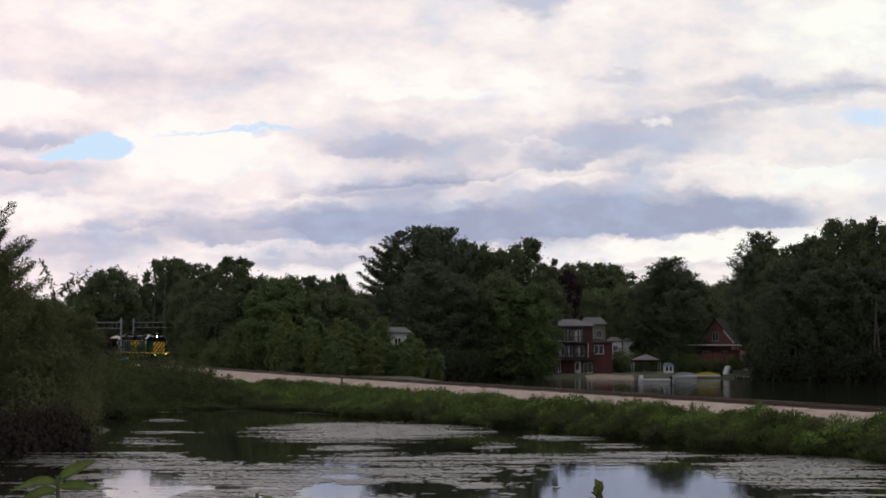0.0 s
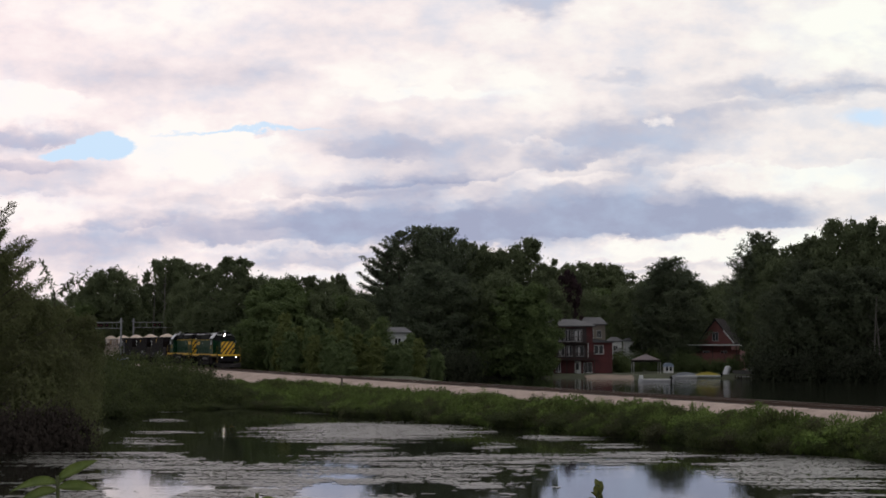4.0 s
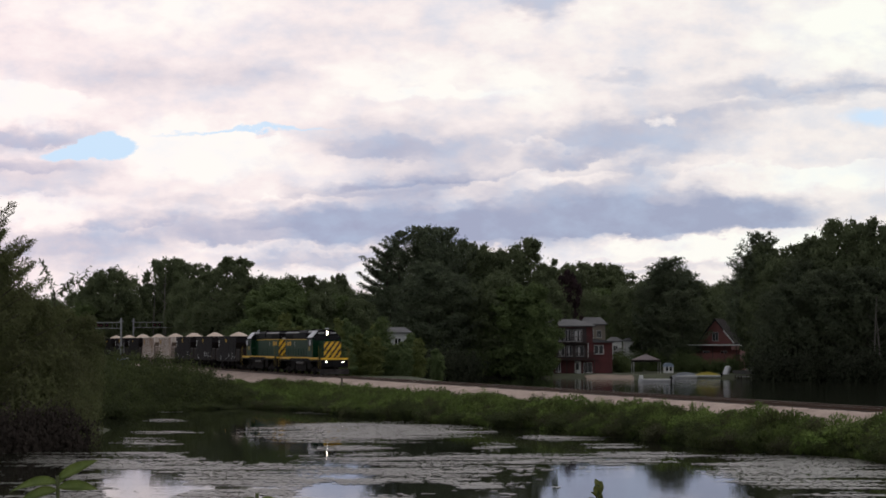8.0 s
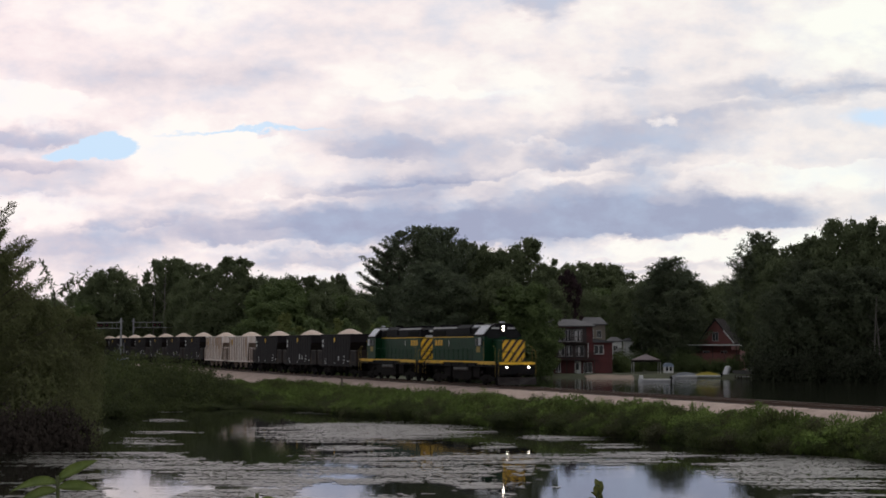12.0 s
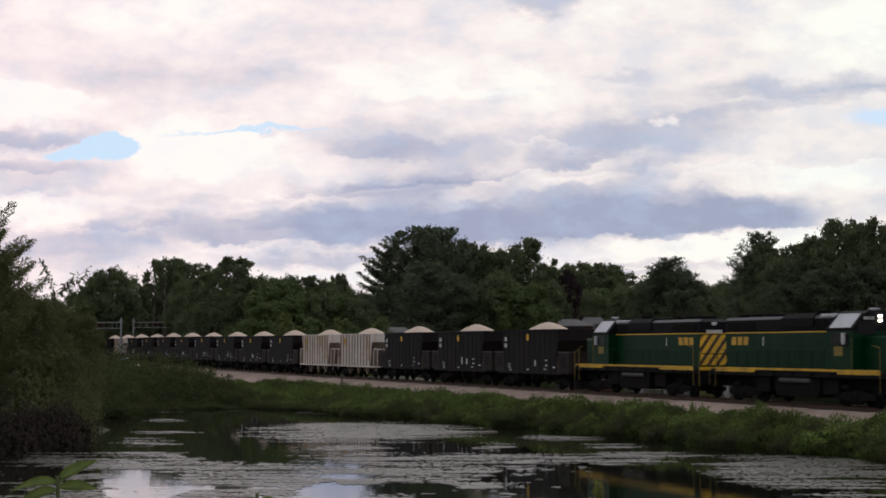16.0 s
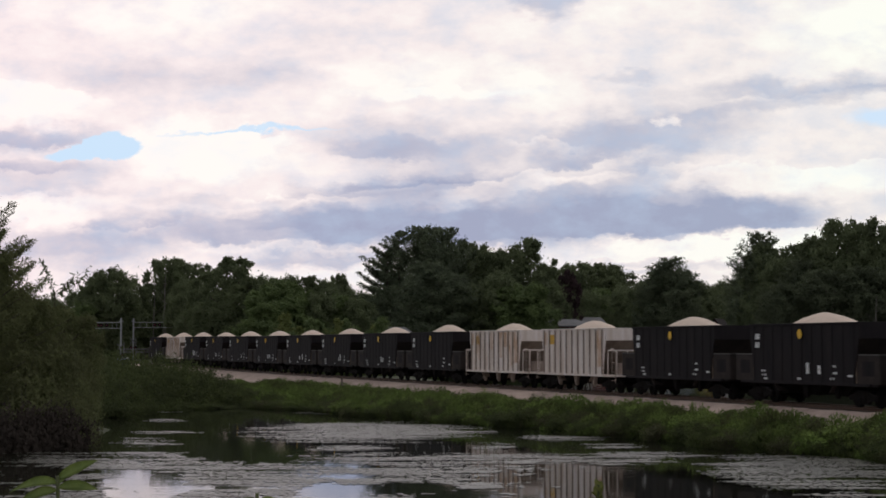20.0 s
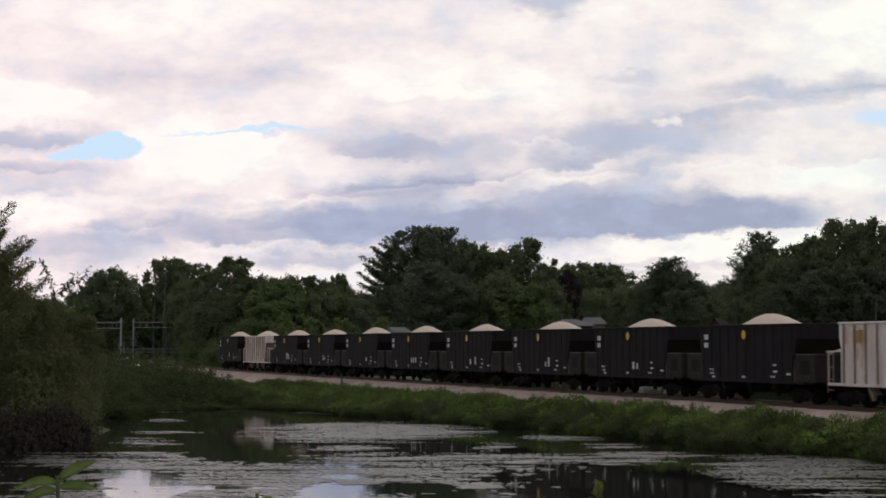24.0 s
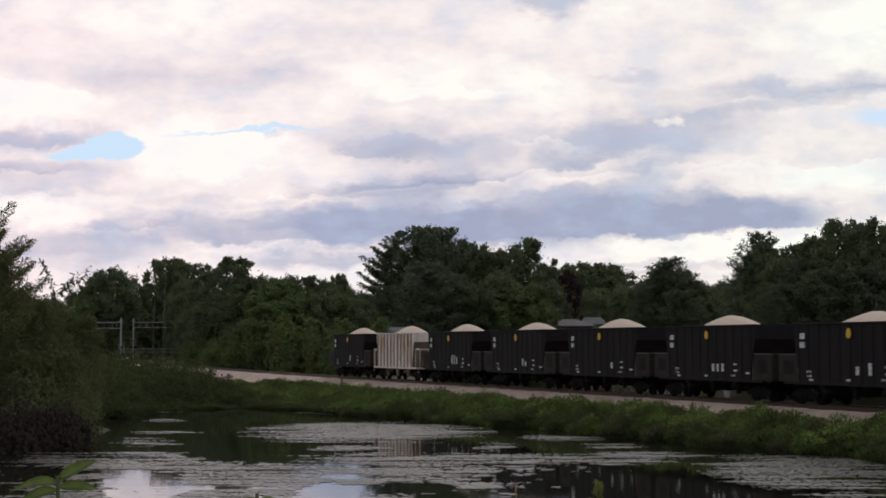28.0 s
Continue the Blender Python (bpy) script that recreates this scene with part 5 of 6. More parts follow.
    part("number_board", box(5.6, 5.7, 0.28, 1.0, 4.16, 4.36), M_LOCOBLACK, cab)
    part("number_board", box(5.6, 5.7, -1.0, -0.28, 4.16, 4.36), M_LOCOBLACK, cab)
    for y in (0.64, -0.64):
        for k in range(4):
            part("number_bar", box(5.70, 5.712, y - 0.27 + k * 0.15, y - 0.17 + k * 0.15, 4.19, 4.33), M_MARK, cab, "white number bar")
    lampm = M_LAMP if lit else M_GLASS
    for z in (4.14, 4.36):
        part("headlight", rods([((5.66, 0, z), (5.76, 0, z))], 0.06, 12), lampm, cab, "bright lit headlight" if lit else "")
    part("horn", rods([((4.6, 0.3, 4.72), (5.2, 0.3, 4.72)), ((4.7, 0.3, 4.6), (4.7, 0.3, 4.75)), ((4.6, 0.15, 4.72), (5.1, 0.15, 4.72))], 0.045, 6), M_GREY, cab)
    # low nose
    nose = part("nose", hood_section(5.65, 7.75, 0.9, 1.7, 3.42, 0.12), M_GREEN, lo)
    stripes(nose, "nose_panel", 7.75, -0.89, 0.89, 1.78, 3.38, 1)
    part("nose_top_edge", box(5.66, 7.74, -0.77, 0.77, 3.42, 3.45), M_LOCOBLACK, nose)
    # pilots, plow, steps, handrails, couplers
    for sg in (1, -1):
        x = sg * L
        x0, x1 = sorted((x, x + sg * 0.06))
        pil = part("pilot", box(x0, x1, -1.4, 1.4, 0.85, 1.62, 0.01), M_LOCOBLACK, lo)
        part("pilot_edge", box(x0 - 0.012, x1 + 0.012, -1.4, 1.4, 1.58, 1.76), M_YELLOW, pil, "yellow pilot edge")
        if sg > 0:
            bm = bmesh.new()
            pts = [(x + 0.05, -1.5, 0.12), (x + 0.6, 0, 0.12), (x + 0.05, 1.5, 0.12), (x + 0.05, -1.5, 0.66), (x + 0.32, 0, 0.52), (x + 0.05, 1.5, 0.66), (x - 0.05, -1.5, 0.12), (x - 0.05, 1.5, 0.12), (x - 0.05, -1.5, 0.66), (x - 0.05, 1.5, 0.66)]
            v = [bm.verts.new(p) for p in pts]
            for f in ((0, 1, 4, 3), (1, 2, 5, 4), (0, 3, 8, 6), (2, 7, 9, 5), (3, 4, 5, 9, 8), (0, 6, 7, 2, 1), (6, 8, 9, 7)):
                bm.faces.new([v[i] for i in f])
            bmesh.ops.recalc_face_normals(bm, faces=bm.faces[:])
            part("snow_plow", bm, M_DARKSTEEL, pil, "grey steel plow")
            for y in (0.85, -0.85):
                part("ditch_light", rods([((x + 0.05, y, 1.38), (x + 0.16, y, 1.38))], 0.048, 12), lampm, pil, "bright lit lamp" if lit else "")
        for y in (1.4, -1.4):
            st = part("step_well", box(min(x, x - sg * 0.62), max(x, x - sg * 0.62), min(y, y * 0.72), max(y, y * 0.72), 0.42, 0.48), M_UNDER, pil)
            for z in (0.75, 1.08):
                part("step", box(min(x, x - sg * 0.62), max(x, x - sg * 0.62), min(y, y * 0.72), max(y, y * 0.72), z, z + 0.05), M_UNDER, st)
            part("grab_rail", rods([((x + sg * 0.03, y * 1.05, 0.7), (x + sg * 0.03, y * 1.05, 2.55)), ((x + sg * 0.03, y * 1.05, 2.55), (x - sg * 0.12, y * 0.9, 2.7)),
                                    ((x - sg * 0.66, y * 1.05, 0.7), (x - sg * 0.66, y * 1.05, 2.85)), ((x - sg * 0.66, y * 1.05, 2.85), (x - sg * 1.3, y * 1.04, 2.95))], 0.018 if y > 0 else 0.013, 6), M_GOLD, pil, "yellow grab rail")
        part("end_rail", rods([((x, -1.3, 2.5), (x, -0.35, 2.5)), ((x, 0.35, 2.5), (x, 1.3, 2.5)), ((x, -0.35, 1.7), (x, -0.35, 2.5)), ((x, 0.35, 1.7), (x, 0.35, 2.5))], 0.028, 6), M_LOCOBLACK, pil)
        coupler(lo, sg * 8.98, sg)
    for y in (1.42, -1.42):
        prs = [((-7.6, y, 2.72), (3.0, y, 2.72))] + [((-7.6 + i * 1.06, y, 1.7), (-7.6 + i * 1.06, y, 2.72)) for i in range(11)]
        part("side_handrail", rods(prs, 0.018, 5), M_GREEN, lo)
    # tank, trucks
    part("fuel_tank", prism([(-1.9, 1.35), (-1.9, 0.6), (-1.6, 0.38), (2.0, 0.38), (2.3, 0.6), (2.3, 1.35)], -1.25, 1.25), M_UNDER, lo)
    # The highlight along the fuel tank is put into these pipes' paler grey.
    for y in (1.28, -1.28):
        part("air_reservoir", rods([((-1.3, y, 1.2), (1.6, y, 1.2))], 0.13, 10), M_PLOW, lo, "air reservoir pipe, paler grey for the tank's highlight")
    for x in (-5.2, 5.2):
        truck(lo, x, 2.74, 0.51)
        for y in (1.18, -1.18):
            part("brake_cylinder", rods([((x - 0.9, y, 0.95), (x - 0.35, y, 0.95))], 0.11, 8), M_UNDER, lo)
    # maker's lettering becomes plain yellow blocks near the hood's far end
    for sg in (1, -1):
        y0, y1 = sorted((sg * 0.955, sg * 0.965))
        for k in range(3):
            x = -6.9 + k * 0.64
            part("emblem_block", prism([(x, 2.98), (x + 0.08, 3.42), (x + 0.56, 3.42), (x + 0.48, 2.98)], y0, y1), M_FADEDYELLOW, lo, "yellow slanted emblem block")
        part("small_stencil", box(-3.6, -3.5, y0, y1, 2.95, 3.4), M_MARK, lo)
    return lo


TRAIN = [(locomotive(True), 9.07, 0.0), (locomotive(False), -9.07, 180.0)]
BLACK_CAR, WHITE_CAR = hopper_car(False, 3), hopper_car(True, 4)
ORDER = "BBBWWBBBBBBBBWB"
first_black = first_white = True
for i, c in enumerate(ORDER):
    offset = -25.13 - i * 13.979
    if c == "B" and first_black:
        first_black, ob = False, BLACK_CAR
    elif c == "W" and first_white:
        first_white, ob = False, WHITE_CAR
    else:
        ob = hopper_car(c == "W", 10 + i)
    TRAIN.append((ob, offset, 0.0))


# ---- pond plants ----
M_PAD = material("lily_pads", (0.140, 0.130, 0.112), (0.088, 0.084, 0.066), 0.34, scale=0.6, spread=0.5, gloss=0.6)


def pad_patches():
    """Floating pads: each patch is an oval (bearing from, to, distance from, to, how full, raggedness) broken into long streaks."""
    rng = np.random.default_rng(41)
    out = []

    def open_water(b, d):
        """How far a place lies inside one of the gaps in the wide field of pads."""
        rag = 0.9 * noise.noise(Vector((b * d * 0.0011, d * 0.55, 1.0))) + 0.6 * noise.noise(Vector((b * d * 0.004, d * 1.6, 5.0)))
        gap = 0.0
        for bm, dm, hb, hd in ((-176, 58.5, 27, 6.0), (-62, 55.5, 27, 3.6), (-112, 75.5, 48, 7.0), (-20, 56.5, 34, 3.0), (-240, 63.5, 26, 4.0), (10, 54.0, 30, 2.2), (88, 57.0, 62, 11.5)):
            gap = max(gap, 1.2 - ((b - bm) / hb) ** 2 - ((d - dm) / hd) ** 2 + rag)
        return gap

    def patch(b0, b1, d0, d1, full, streak=0.8, gaps=False):
        dm, hd, bm, hb = (d0 + d1) / 2, (d1 - d0) / 2, (b0 + b1) / 2, (b1 - b0) / 2
        n = int((b1 - b0) / 1000 * dm * (d1 - d0) / 0.0100)
        for bb, dd, luck in zip(rng.uniform(b0, b1, n), rng.uniform(d0, d1, n), rng.uniform(-0.5, 0.5, n)):
            px, py = bb / 1000 * dd, dd
            inside = 1.05 - abs((bb - bm) / hb) ** 2 - abs((dd - dm) / hd) ** 2
            if gaps:
                inside = min(1.0, 6 * (1 - abs((bb - bm) / hb)), 4 * (1 - abs((dd - dm) / hd))) - 1.6 * max(0.0, open_water(bb, dd))
            if inside < -0.6:
                continue
            v = 0.55 * noise.noise(Vector((px * 0.10, py * 0.40, 3.0))) + 0.85 * noise.noise(Vector((px * 0.20, py * 1.15, 7.0))) + 0.55 * noise.noise(Vector((px * 0.45, py * 2.7, 11.0)))
            if inside * 0.75 + v * streak > 1.05 - full * 0.55 + 0.50 * luck:
                out.append((px, py))

    patch(-122, 32, 82, 107, 1.10, 0.65)
    patch(-80, -22, 76, 81.5, 0.9, 0.9)
    patch(-264, 128, 50, 76, 0.74, 1.10, True)
    patch(-200, -150, 80, 88, 0.8, 0.9)
    patch(-200, -150, 120, 128, 0.75)
    patch(-178, -150, 105, 111, 0.7)
    patch(-185, -140, 90, 95, 0.6, 1.0)
    patch(-88, -30, 116, 130, 0.75)
    patch(-24, 34, 104, 112, 0.6, 0.9)
    patch(14, 46, 74, 84, 0.75, 1.0)
    patch(38, 98, 84, 92, 0.9, 0.8)
    patch(76, 124, 78.5, 83, 0.85, 0.8)
    patch(30, 62, 67, 71, 0.85, 0.8)
    patch(82, 158, 68.5, 77, 0.95, 0.8)
    patch(146, 285, 55, 76, 1.10, 0.75)
    patch(205, 275, 49, 58, 0.75, 1.1)
    pts = np.array(out)
    n = len(pts)
    r = rng.uniform(0.045, 0.105, n)
    a0 = rng.uniform(0, 2 * math.pi, n)
    k = 7
    vs = np.zeros((n, k, 3))
    tilt = rng.normal(size=(n, 2)) * 0.05
    for i in range(k):
        # a notch is cut into each pad
        an = a0 + (0.25 + i / (k - 1) * (2 * math.pi - 0.5)) * 1.0
        vs[:, i, 0] = pts[:, 0] + r * np.cos(an)
        vs[:, i, 1] = pts[:, 1] + r * np.sin(an)
        vs[:, i, 2] = 0.012 + np.abs(r * (np.cos(an) * tilt[:, 0] + np.sin(an) * tilt[:, 1]))
    return mesh_from("lily_pads", vs.reshape(-1, 3), np.arange(n * k).reshape(-1, k), M_PAD)


tagged(new("lily_pads", pad_patches()), "floating grey-green lily pads in loose patches", "lily pads", kind="stuff")

M_SAPLING = material("young_leaf", (0.29, 0.36, 0.11), (0.20, 0.27, 0.08), 0.5, scale=20, fine=0.15, gloss=0.4, thin=0.35)
M_SHOOT = material("yellowish_young_leaf", (0.30, 0.31, 0.10), (0.20, 0.22, 0.07), 0.6, scale=20, fine=0.2, gloss=0.3, thin=0.4)
M_STEM = material("green_stem", (0.12, 0.14, 0.05), None, 0.7, scale=10)


def big_leaf(parent, base, way, length, width, droop, roll=0.0, mat=None):
    """A pointed, folded, arching leaf."""
    base, way = Vector(base), Vector(way).normalized()
    side = way.cross(Vector((0, 0, 1))).normalized()
    side = Matrix.Rotation(radians(roll), 3, way) @ side
    up = side.cross(way)
    bm = bmesh.new()
    rows = []
    for i in range(9):
        f = i / 8
        c = base + way * (length * f) + Vector((0, 0, -droop * f * f))
        w = width / 2 * math.sin(math.pi * min(1, f ** 0.8 * 0.97 + 0.03)) ** 0.9
        rows.append([bm.verts.new(c - side * w + up * w * 0.35), bm.verts.new(c), bm.verts.new(c + side * w + up * w * 0.35)])
    for p, q in zip(rows, rows[1:]):
        for k in (0, 1):
            bm.faces.new((p[k], p[k + 1], q[k + 1], q[k]))
    bmesh.ops.solidify(bm, geom=bm.faces[:], thickness=0.0012)
    return part("leaf", bm, mat or M_SAPLING, parent, smooth=True)


def sapling(mil, d, top_mil, height, leaves, label, mat=None):
    x = mil / 1000 * d
    z = EYE[2] + top_mil / 1000 * d
    ob = new("sapling")
    ob.matrix_basis = pose(x, d, z - height)
    tagged(ob, label, "sapling", "saplings on the near bank")
    part("stem", rods([((0.05, 0, 0), (0.02, 0, height * 0.5)), ((0.02, 0, height * 0.5), (0, 0, height))], 0.005, 6), M_STEM, ob)
    for i, (z0, an, rise, ln, wd, dr) in enumerate(leaves):
        big_leaf(ob, (0, 0, height * z0), (math.cos(radians(an)), math.sin(radians(an)), rise), ln, wd, dr, (48 if math.cos(radians(an)) > 0 else -48) + 9 * math.sin(i * 2.2), mat)
    return ob


g4 = float(ground_height(-1.0, 4.6))
sapling(-226, 4.6, -76, EYE[2] - 0.35 - g4 + 0.02, ((0.995, 12, 0.62, 0.125, 0.038, 0.015), (0.99, 172, 0.16, 0.14, 0.040, 0.05), (0.985, -14, 0.06, 0.12, 0.042, 0.012), (0.98, 195, 0.02, 0.12, 0.036, 0.05), (0.99, 80, 0.6, 0.06, 0.02, 0.0), (0.94, 320, 0.1, 0.10, 0.036, 0.03)),
        "young sapling with long bright green pointed leaves")
sapling(-109, 4.8, -86, EYE[2] - 0.41 - float(ground_height(-0.5, 4.8)) + 0.02, ((0.985, 20, 0.25, 0.09, 0.032, 0.03), (0.985, 165, 0.25, 0.08, 0.032, 0.03), (0.98, 270, 0.3, 0.08, 0.03, 0.02)), "low sapling tip with a few green leaves")
sapling(91, 6.5, -81, EYE[2] - 0.53 - float(ground_height(0.6, 6.5)) + 0.03, tuple((0.93 + 0.065 * (i / 17), i * 137.5, 0.75 + 0.9 * (i % 3), 0.062 - 0.0015 * i, 0.030, 0.0) for i in range(18)), "upright yellow-green leafy shoot", M_SHOOT)

# a tuft of dry reeds standing in the water
rd = new("reed_tuft")
rd.matrix_basis = pose(2.15, 76.0, -0.3)
tagged(rd, "small tuft of pale dry reeds in the water", "reeds")
rr_ = random.Random(8)
for i in range(9):
    part("reed", rods([((rr_.uniform(-0.3, 0.3), rr_.uniform(-0.2, 0.2), 0), (rr_.uniform(-0.5, 0.5), rr_.uniform(-0.3, 0.3), rr_.uniform(0.5, 0.95)))], 0.008, 4), M_STEM, rd)

# marker post beside the ballast
M_POST = material("weathered_post", (0.10, 0.085, 0.07), None, 0.9, scale=4, fine=0.2)
px_, py_, _ = on_track(-69.5, 5.6)
post = new("marker_post")
post.matrix_basis = pose(px_, py_, float(ground_height(px_, py_)))
tagged(post, "thin dark weathered post beside the ballast", "post")
part("shaft", box(-0.06, 0.06, -0.06, 0.06, -0.2, 1.35, 0.01), M_POST, post)
part("cap", box(-0.08, 0.08, -0.08, 0.08, 1.35, 1.42, 0.01), M_POST, post)

# ---- houses on the far shore ----
M_RED = material("dark_red_siding", (0.122, 0.029, 0.029), (0.072, 0.019, 0.020), 0.75, scale=0.6, fine=0.15)
M_REDBRICK = material("old_red_siding", (0.205, 0.076, 0.068), (0.150, 0.056, 0.052), 0.8, scale=0.6, fine=0.15)
M_ROOF = material("grey_shingle", (0.125, 0.122, 0.125), (0.088, 0.086, 0.09), 0.85, scale=0.8, fine=0.2)
M_TRIM = material("white_trim", (0.72, 0.71, 0.69), (0.58, 0.57, 0.56), 0.6, scale=2)
M_OLDROOF = material("dark_brown_shingle", (0.036, 0.030, 0.029), (0.026, 0.021, 0.020), 0.95, scale=0.8, fine=0.2, gloss=0.1)
M_WHITEWALL = material("white_cottage_siding", (0.84, 0.84, 0.82), (0.62, 0.62, 0.60), 0.7, scale=0.5, fine=0.06)
M_DIMTRIM = material("grey_window_trim", (0.46, 0.44, 0.44), (0.36, 0.35, 0.35), 0.7, scale=1)
M_GREYSIDING = material("dim_grey_boards", (0.060, 0.046, 0.046), (0.042, 0.034, 0.034), 0.85, scale=0.6, fine=0.2)
M_PANE = material("dark_window_pane", (0.02, 0.022, 0.026), None, 0.1, scale=1)
M_TAN = material("tan_siding", (0.30, 0.26, 0.215), (0.25, 0.215, 0.18), 0.8, scale=0.5, fine=0.1)
M_PALE = material("pale_grey_siding", (0.46, 0.47, 0.46), (0.38, 0.39, 0.38), 0.8, scale=0.5, fine=0.1)
M_DARKWOOD = material("dark_deck_wood", (0.05, 0.035, 0.03), None, 0.8, scale=2, fine=0.2)
M_BEACH = material("beach_sand", (0.29, 0.215, 0.165), (0.20, 0.155, 0.12), 0.95, scale=0.5, fine=0.15)
M_TENT = material("canopy_cloth", (0.46, 0.38, 0.39), (0.38, 0.32, 0.33), 0.85, scale=1)
M_HULL = material("white_hull", (0.66, 0.66, 0.68), (0.52, 0.52, 0.54), 0.35, scale=1, fine=0.08)
M_HULL_GREY = material("grey_boat_cover", (0.34, 0.36, 0.40), (0.28, 0.30, 0.33), 0.7, scale=1)
M_HULL_YELLOW = material("yellow_boat_cover", (0.62, 0.52, 0.06), (0.50, 0.42, 0.05), 0.6, scale=1, fine=0.1)
M_BLUE = material("pale_blue_paint", (0.36, 0.44, 0.58), None, 0.6, scale=1)
M_CONCRETE = material("grey_wall_blocks", (0.17, 0.165, 0.155), (0.12, 0.117, 0.11), 0.9, scale=0.8, fine=0.2)


def window(parent, x, z, w, h, y=0.0, trim=M_TRIM, bars=1):
    """A framed window in a wall that faces -y."""
    wd = part("window", box(x - w / 2, x + w / 2, y - 0.02, y + 0.04, z, z + h), M_PANE, parent)
    t = 0.06
    bm = bmesh.new()
    add_box(bm, x - w / 2 - t, x + w / 2 + t, y - 0.06, y, z + h, z + h + t)
    add_box(bm, x - w / 2 - t, x - w / 2, y - 0.06, y, z, z + h)
    add_box(bm, x + w / 2, x + w / 2 + t, y - 0.06, y, z, z + h)
    for i in range(bars):
        xx = x - w / 2 + (i + 1) * w / (bars + 1)
        add_box(bm, xx - 0.035, xx + 0.035, y - 0.05, y, z, z + h)
    part("window_frame", bm, trim, wd, "white window frame")
    part("sill", box(x - w / 2 - 0.14, x + w / 2 + 0.14, y - 0.12, y, z - 0.1, z), trim, wd)


def siding(parent, x0, x1, z0, z1, y, mat, step=0.3):
    bm = bmesh.new()
    z = z0
    while z < z1 - 0.05:
        add_box(bm, x0, x1, y - 0.035, y, z, min(z + step - 0.03, z1))
        z += step
    part("siding", bm, mat, parent)


def hip_roof(x0, x1, y0, y1, z0, z1, over=0.5, ridge=0.35):
    bm = bmesh.new()
    x0, x1, y0, y1 = x0 - over, x1 + over, y0 - over, y1 + over
    e = [bm.verts.new(p) for p in ((x0, y0, z0), (x1, y0, z0), (x1, y1, z0), (x0, y1, z0))]
    f = [bm.verts.new(p) for p in ((x0, y0, z0 + 0.16), (x1, y0, z0 + 0.16), (x1, y1, z0 + 0.16), (x0, y1, z0 + 0.16))]
    ym, inset = (y0 + y1) / 2, (x1 - x0) * ridge
    a, b = bm.verts.new((x0 + inset, ym, z1)), bm.verts.new((x1 - inset, ym, z1))
    for i in range(4):
        bm.faces.new((e[i], e[(i + 1) % 4], f[(i + 1) % 4], f[i]))
    bm.faces.new((f[0], f[1], b, a)), bm.faces.new((f[2], f[3], a, b)), bm.faces.new((f[1], f[2], b)), bm.faces.new((f[3], f[0], a)), bm.faces.new(e[::-1])
    bmesh.ops.recalc_face_normals(bm, faces=bm.faces[:])
    return bm


def house_at(name, mil, d, label, turn=0.0):
    h = new(name)
    x = mil / 1000 * d
    h.matrix_basis = pose(x, d, 0.3, 0, 0, turn)
    return tagged(h, label, "house")


# three-storey red house with a lower wing
rh = house_at("red_house", 74.0, 262, "three-storey dark red house with a grey hip roof")
wall = part("wall", box(-4.3, 3.7, 0, 7.5, -0.3, 7.45), M_RED, rh)
siding(wall, -4.3, 3.7, 2.6, 7.4, 0, M_RED)
part("roof", hip_roof(-4.3, 3.7, 0, 7.5, 7.45, 8.65, 0.55, 0.3), M_ROOF, rh, "grey shingle hip roof")
wing = part("wing", box(3.7, 6.8, 0.6, 6.5, -0.3, 5.0), M_RED, rh)
siding(wing, 3.7, 6.8, 1.6, 4.95, 0.6, M_RED)
part("wing_roof", prism([(3.6, 5.0), (3.6, 5.65), (7.15, 5.1), (7.15, 5.0)], 0.1, 7.0), M_ROOF, rh, "grey shingle lean-to roof")
# The dark of recessed windows and balcony, put into a flat panel's colour.
bay = part("upper_bay", box(-1.9, 2.75, -0.10, -0.03, 2.6, 7.3), M_GREYSIDING, rh, "flat dark panel for the recessed middle of the front")
for x, w in ((-1.2, 0.8), (-0.1, 0.8), (1.35, 1.3)):
    window(rh, x, 5.2, w, 1.7, -0.11, M_DIMTRIM)
for x, w in ((-1.1, 0.8), (0.1, 0.7), (1.75, 1.1)):
    window(rh, x, 2.95, w, 1.5, -0.11, M_DIMTRIM)
for x, w, z, h in ((-1.35, 0.3, 5.25, 1.55), (1.12, 0.42, 5.25, 1.55), (1.72, 0.22, 5.25, 1.55), (-1.3, 0.26, 3.0, 1.3), (1.55, 0.3, 3.0, 1.3), (0.02, 0.2, 3.0, 1.3)):
    part("curtain", box(x - w / 2, x + w / 2, -0.142, -0.132, z, z + h), M_DIMTRIM, rh, "pale curtain behind the glass")
part("corner_board", box(2.95, 3.07, -0.09, -0.036, 2.7, 4.9), M_TRIM, rh)
window(rh, 4.7, 3.28, 1.35, 1.25, 0.565)
window(rh, 2.95, 0.4, 1.2, 1.5, -0.035)
window(rh, -1.6, 0.5, 0.6, 1.3, -0.035)
door = part("door", box(0.95, 1.9, -0.05, 0.02, 0.05, 2.1), M_WHITEWALL, rh, "white door with a dark pane")
part("door_pane", box(1.12, 1.55, -0.07, -0.05, 0.8, 1.9), M_PANE, door)
part("white_panel", box(-3.2, -2.4, -0.3, -0.1, 0.1, 1.6), M_TRIM, rh)
deck = part("deck", box(-3.4, 3.9, -1.5, 0, 2.28, 2.45), M_DARKWOOD, rh, "dark wooden deck")
for i in range(6):
    part("deck_post", box(-3.3 + i * 1.42, -3.18 + i * 1.42, -1.48, -1.36, -0.3, 2.3), M_DARKWOOD, deck)
for i in range(30):
    part("baluster", box(-3.35 + i * 0.245, -3.31 + i * 0.245, -1.46, -1.42, 2.45, 3.3), M_DARKWOOD, deck)
part("deck_rail", box(-3.4, 3.9, -1.5, -1.38, 3.3, 3.38), M_DARKWOOD, deck)
balcony = part("balcony", box(-2.4, 2.9, -1.1, -0.1, 4.86, 5.0), M_DARKWOOD, rh, "dark wooden balcony")
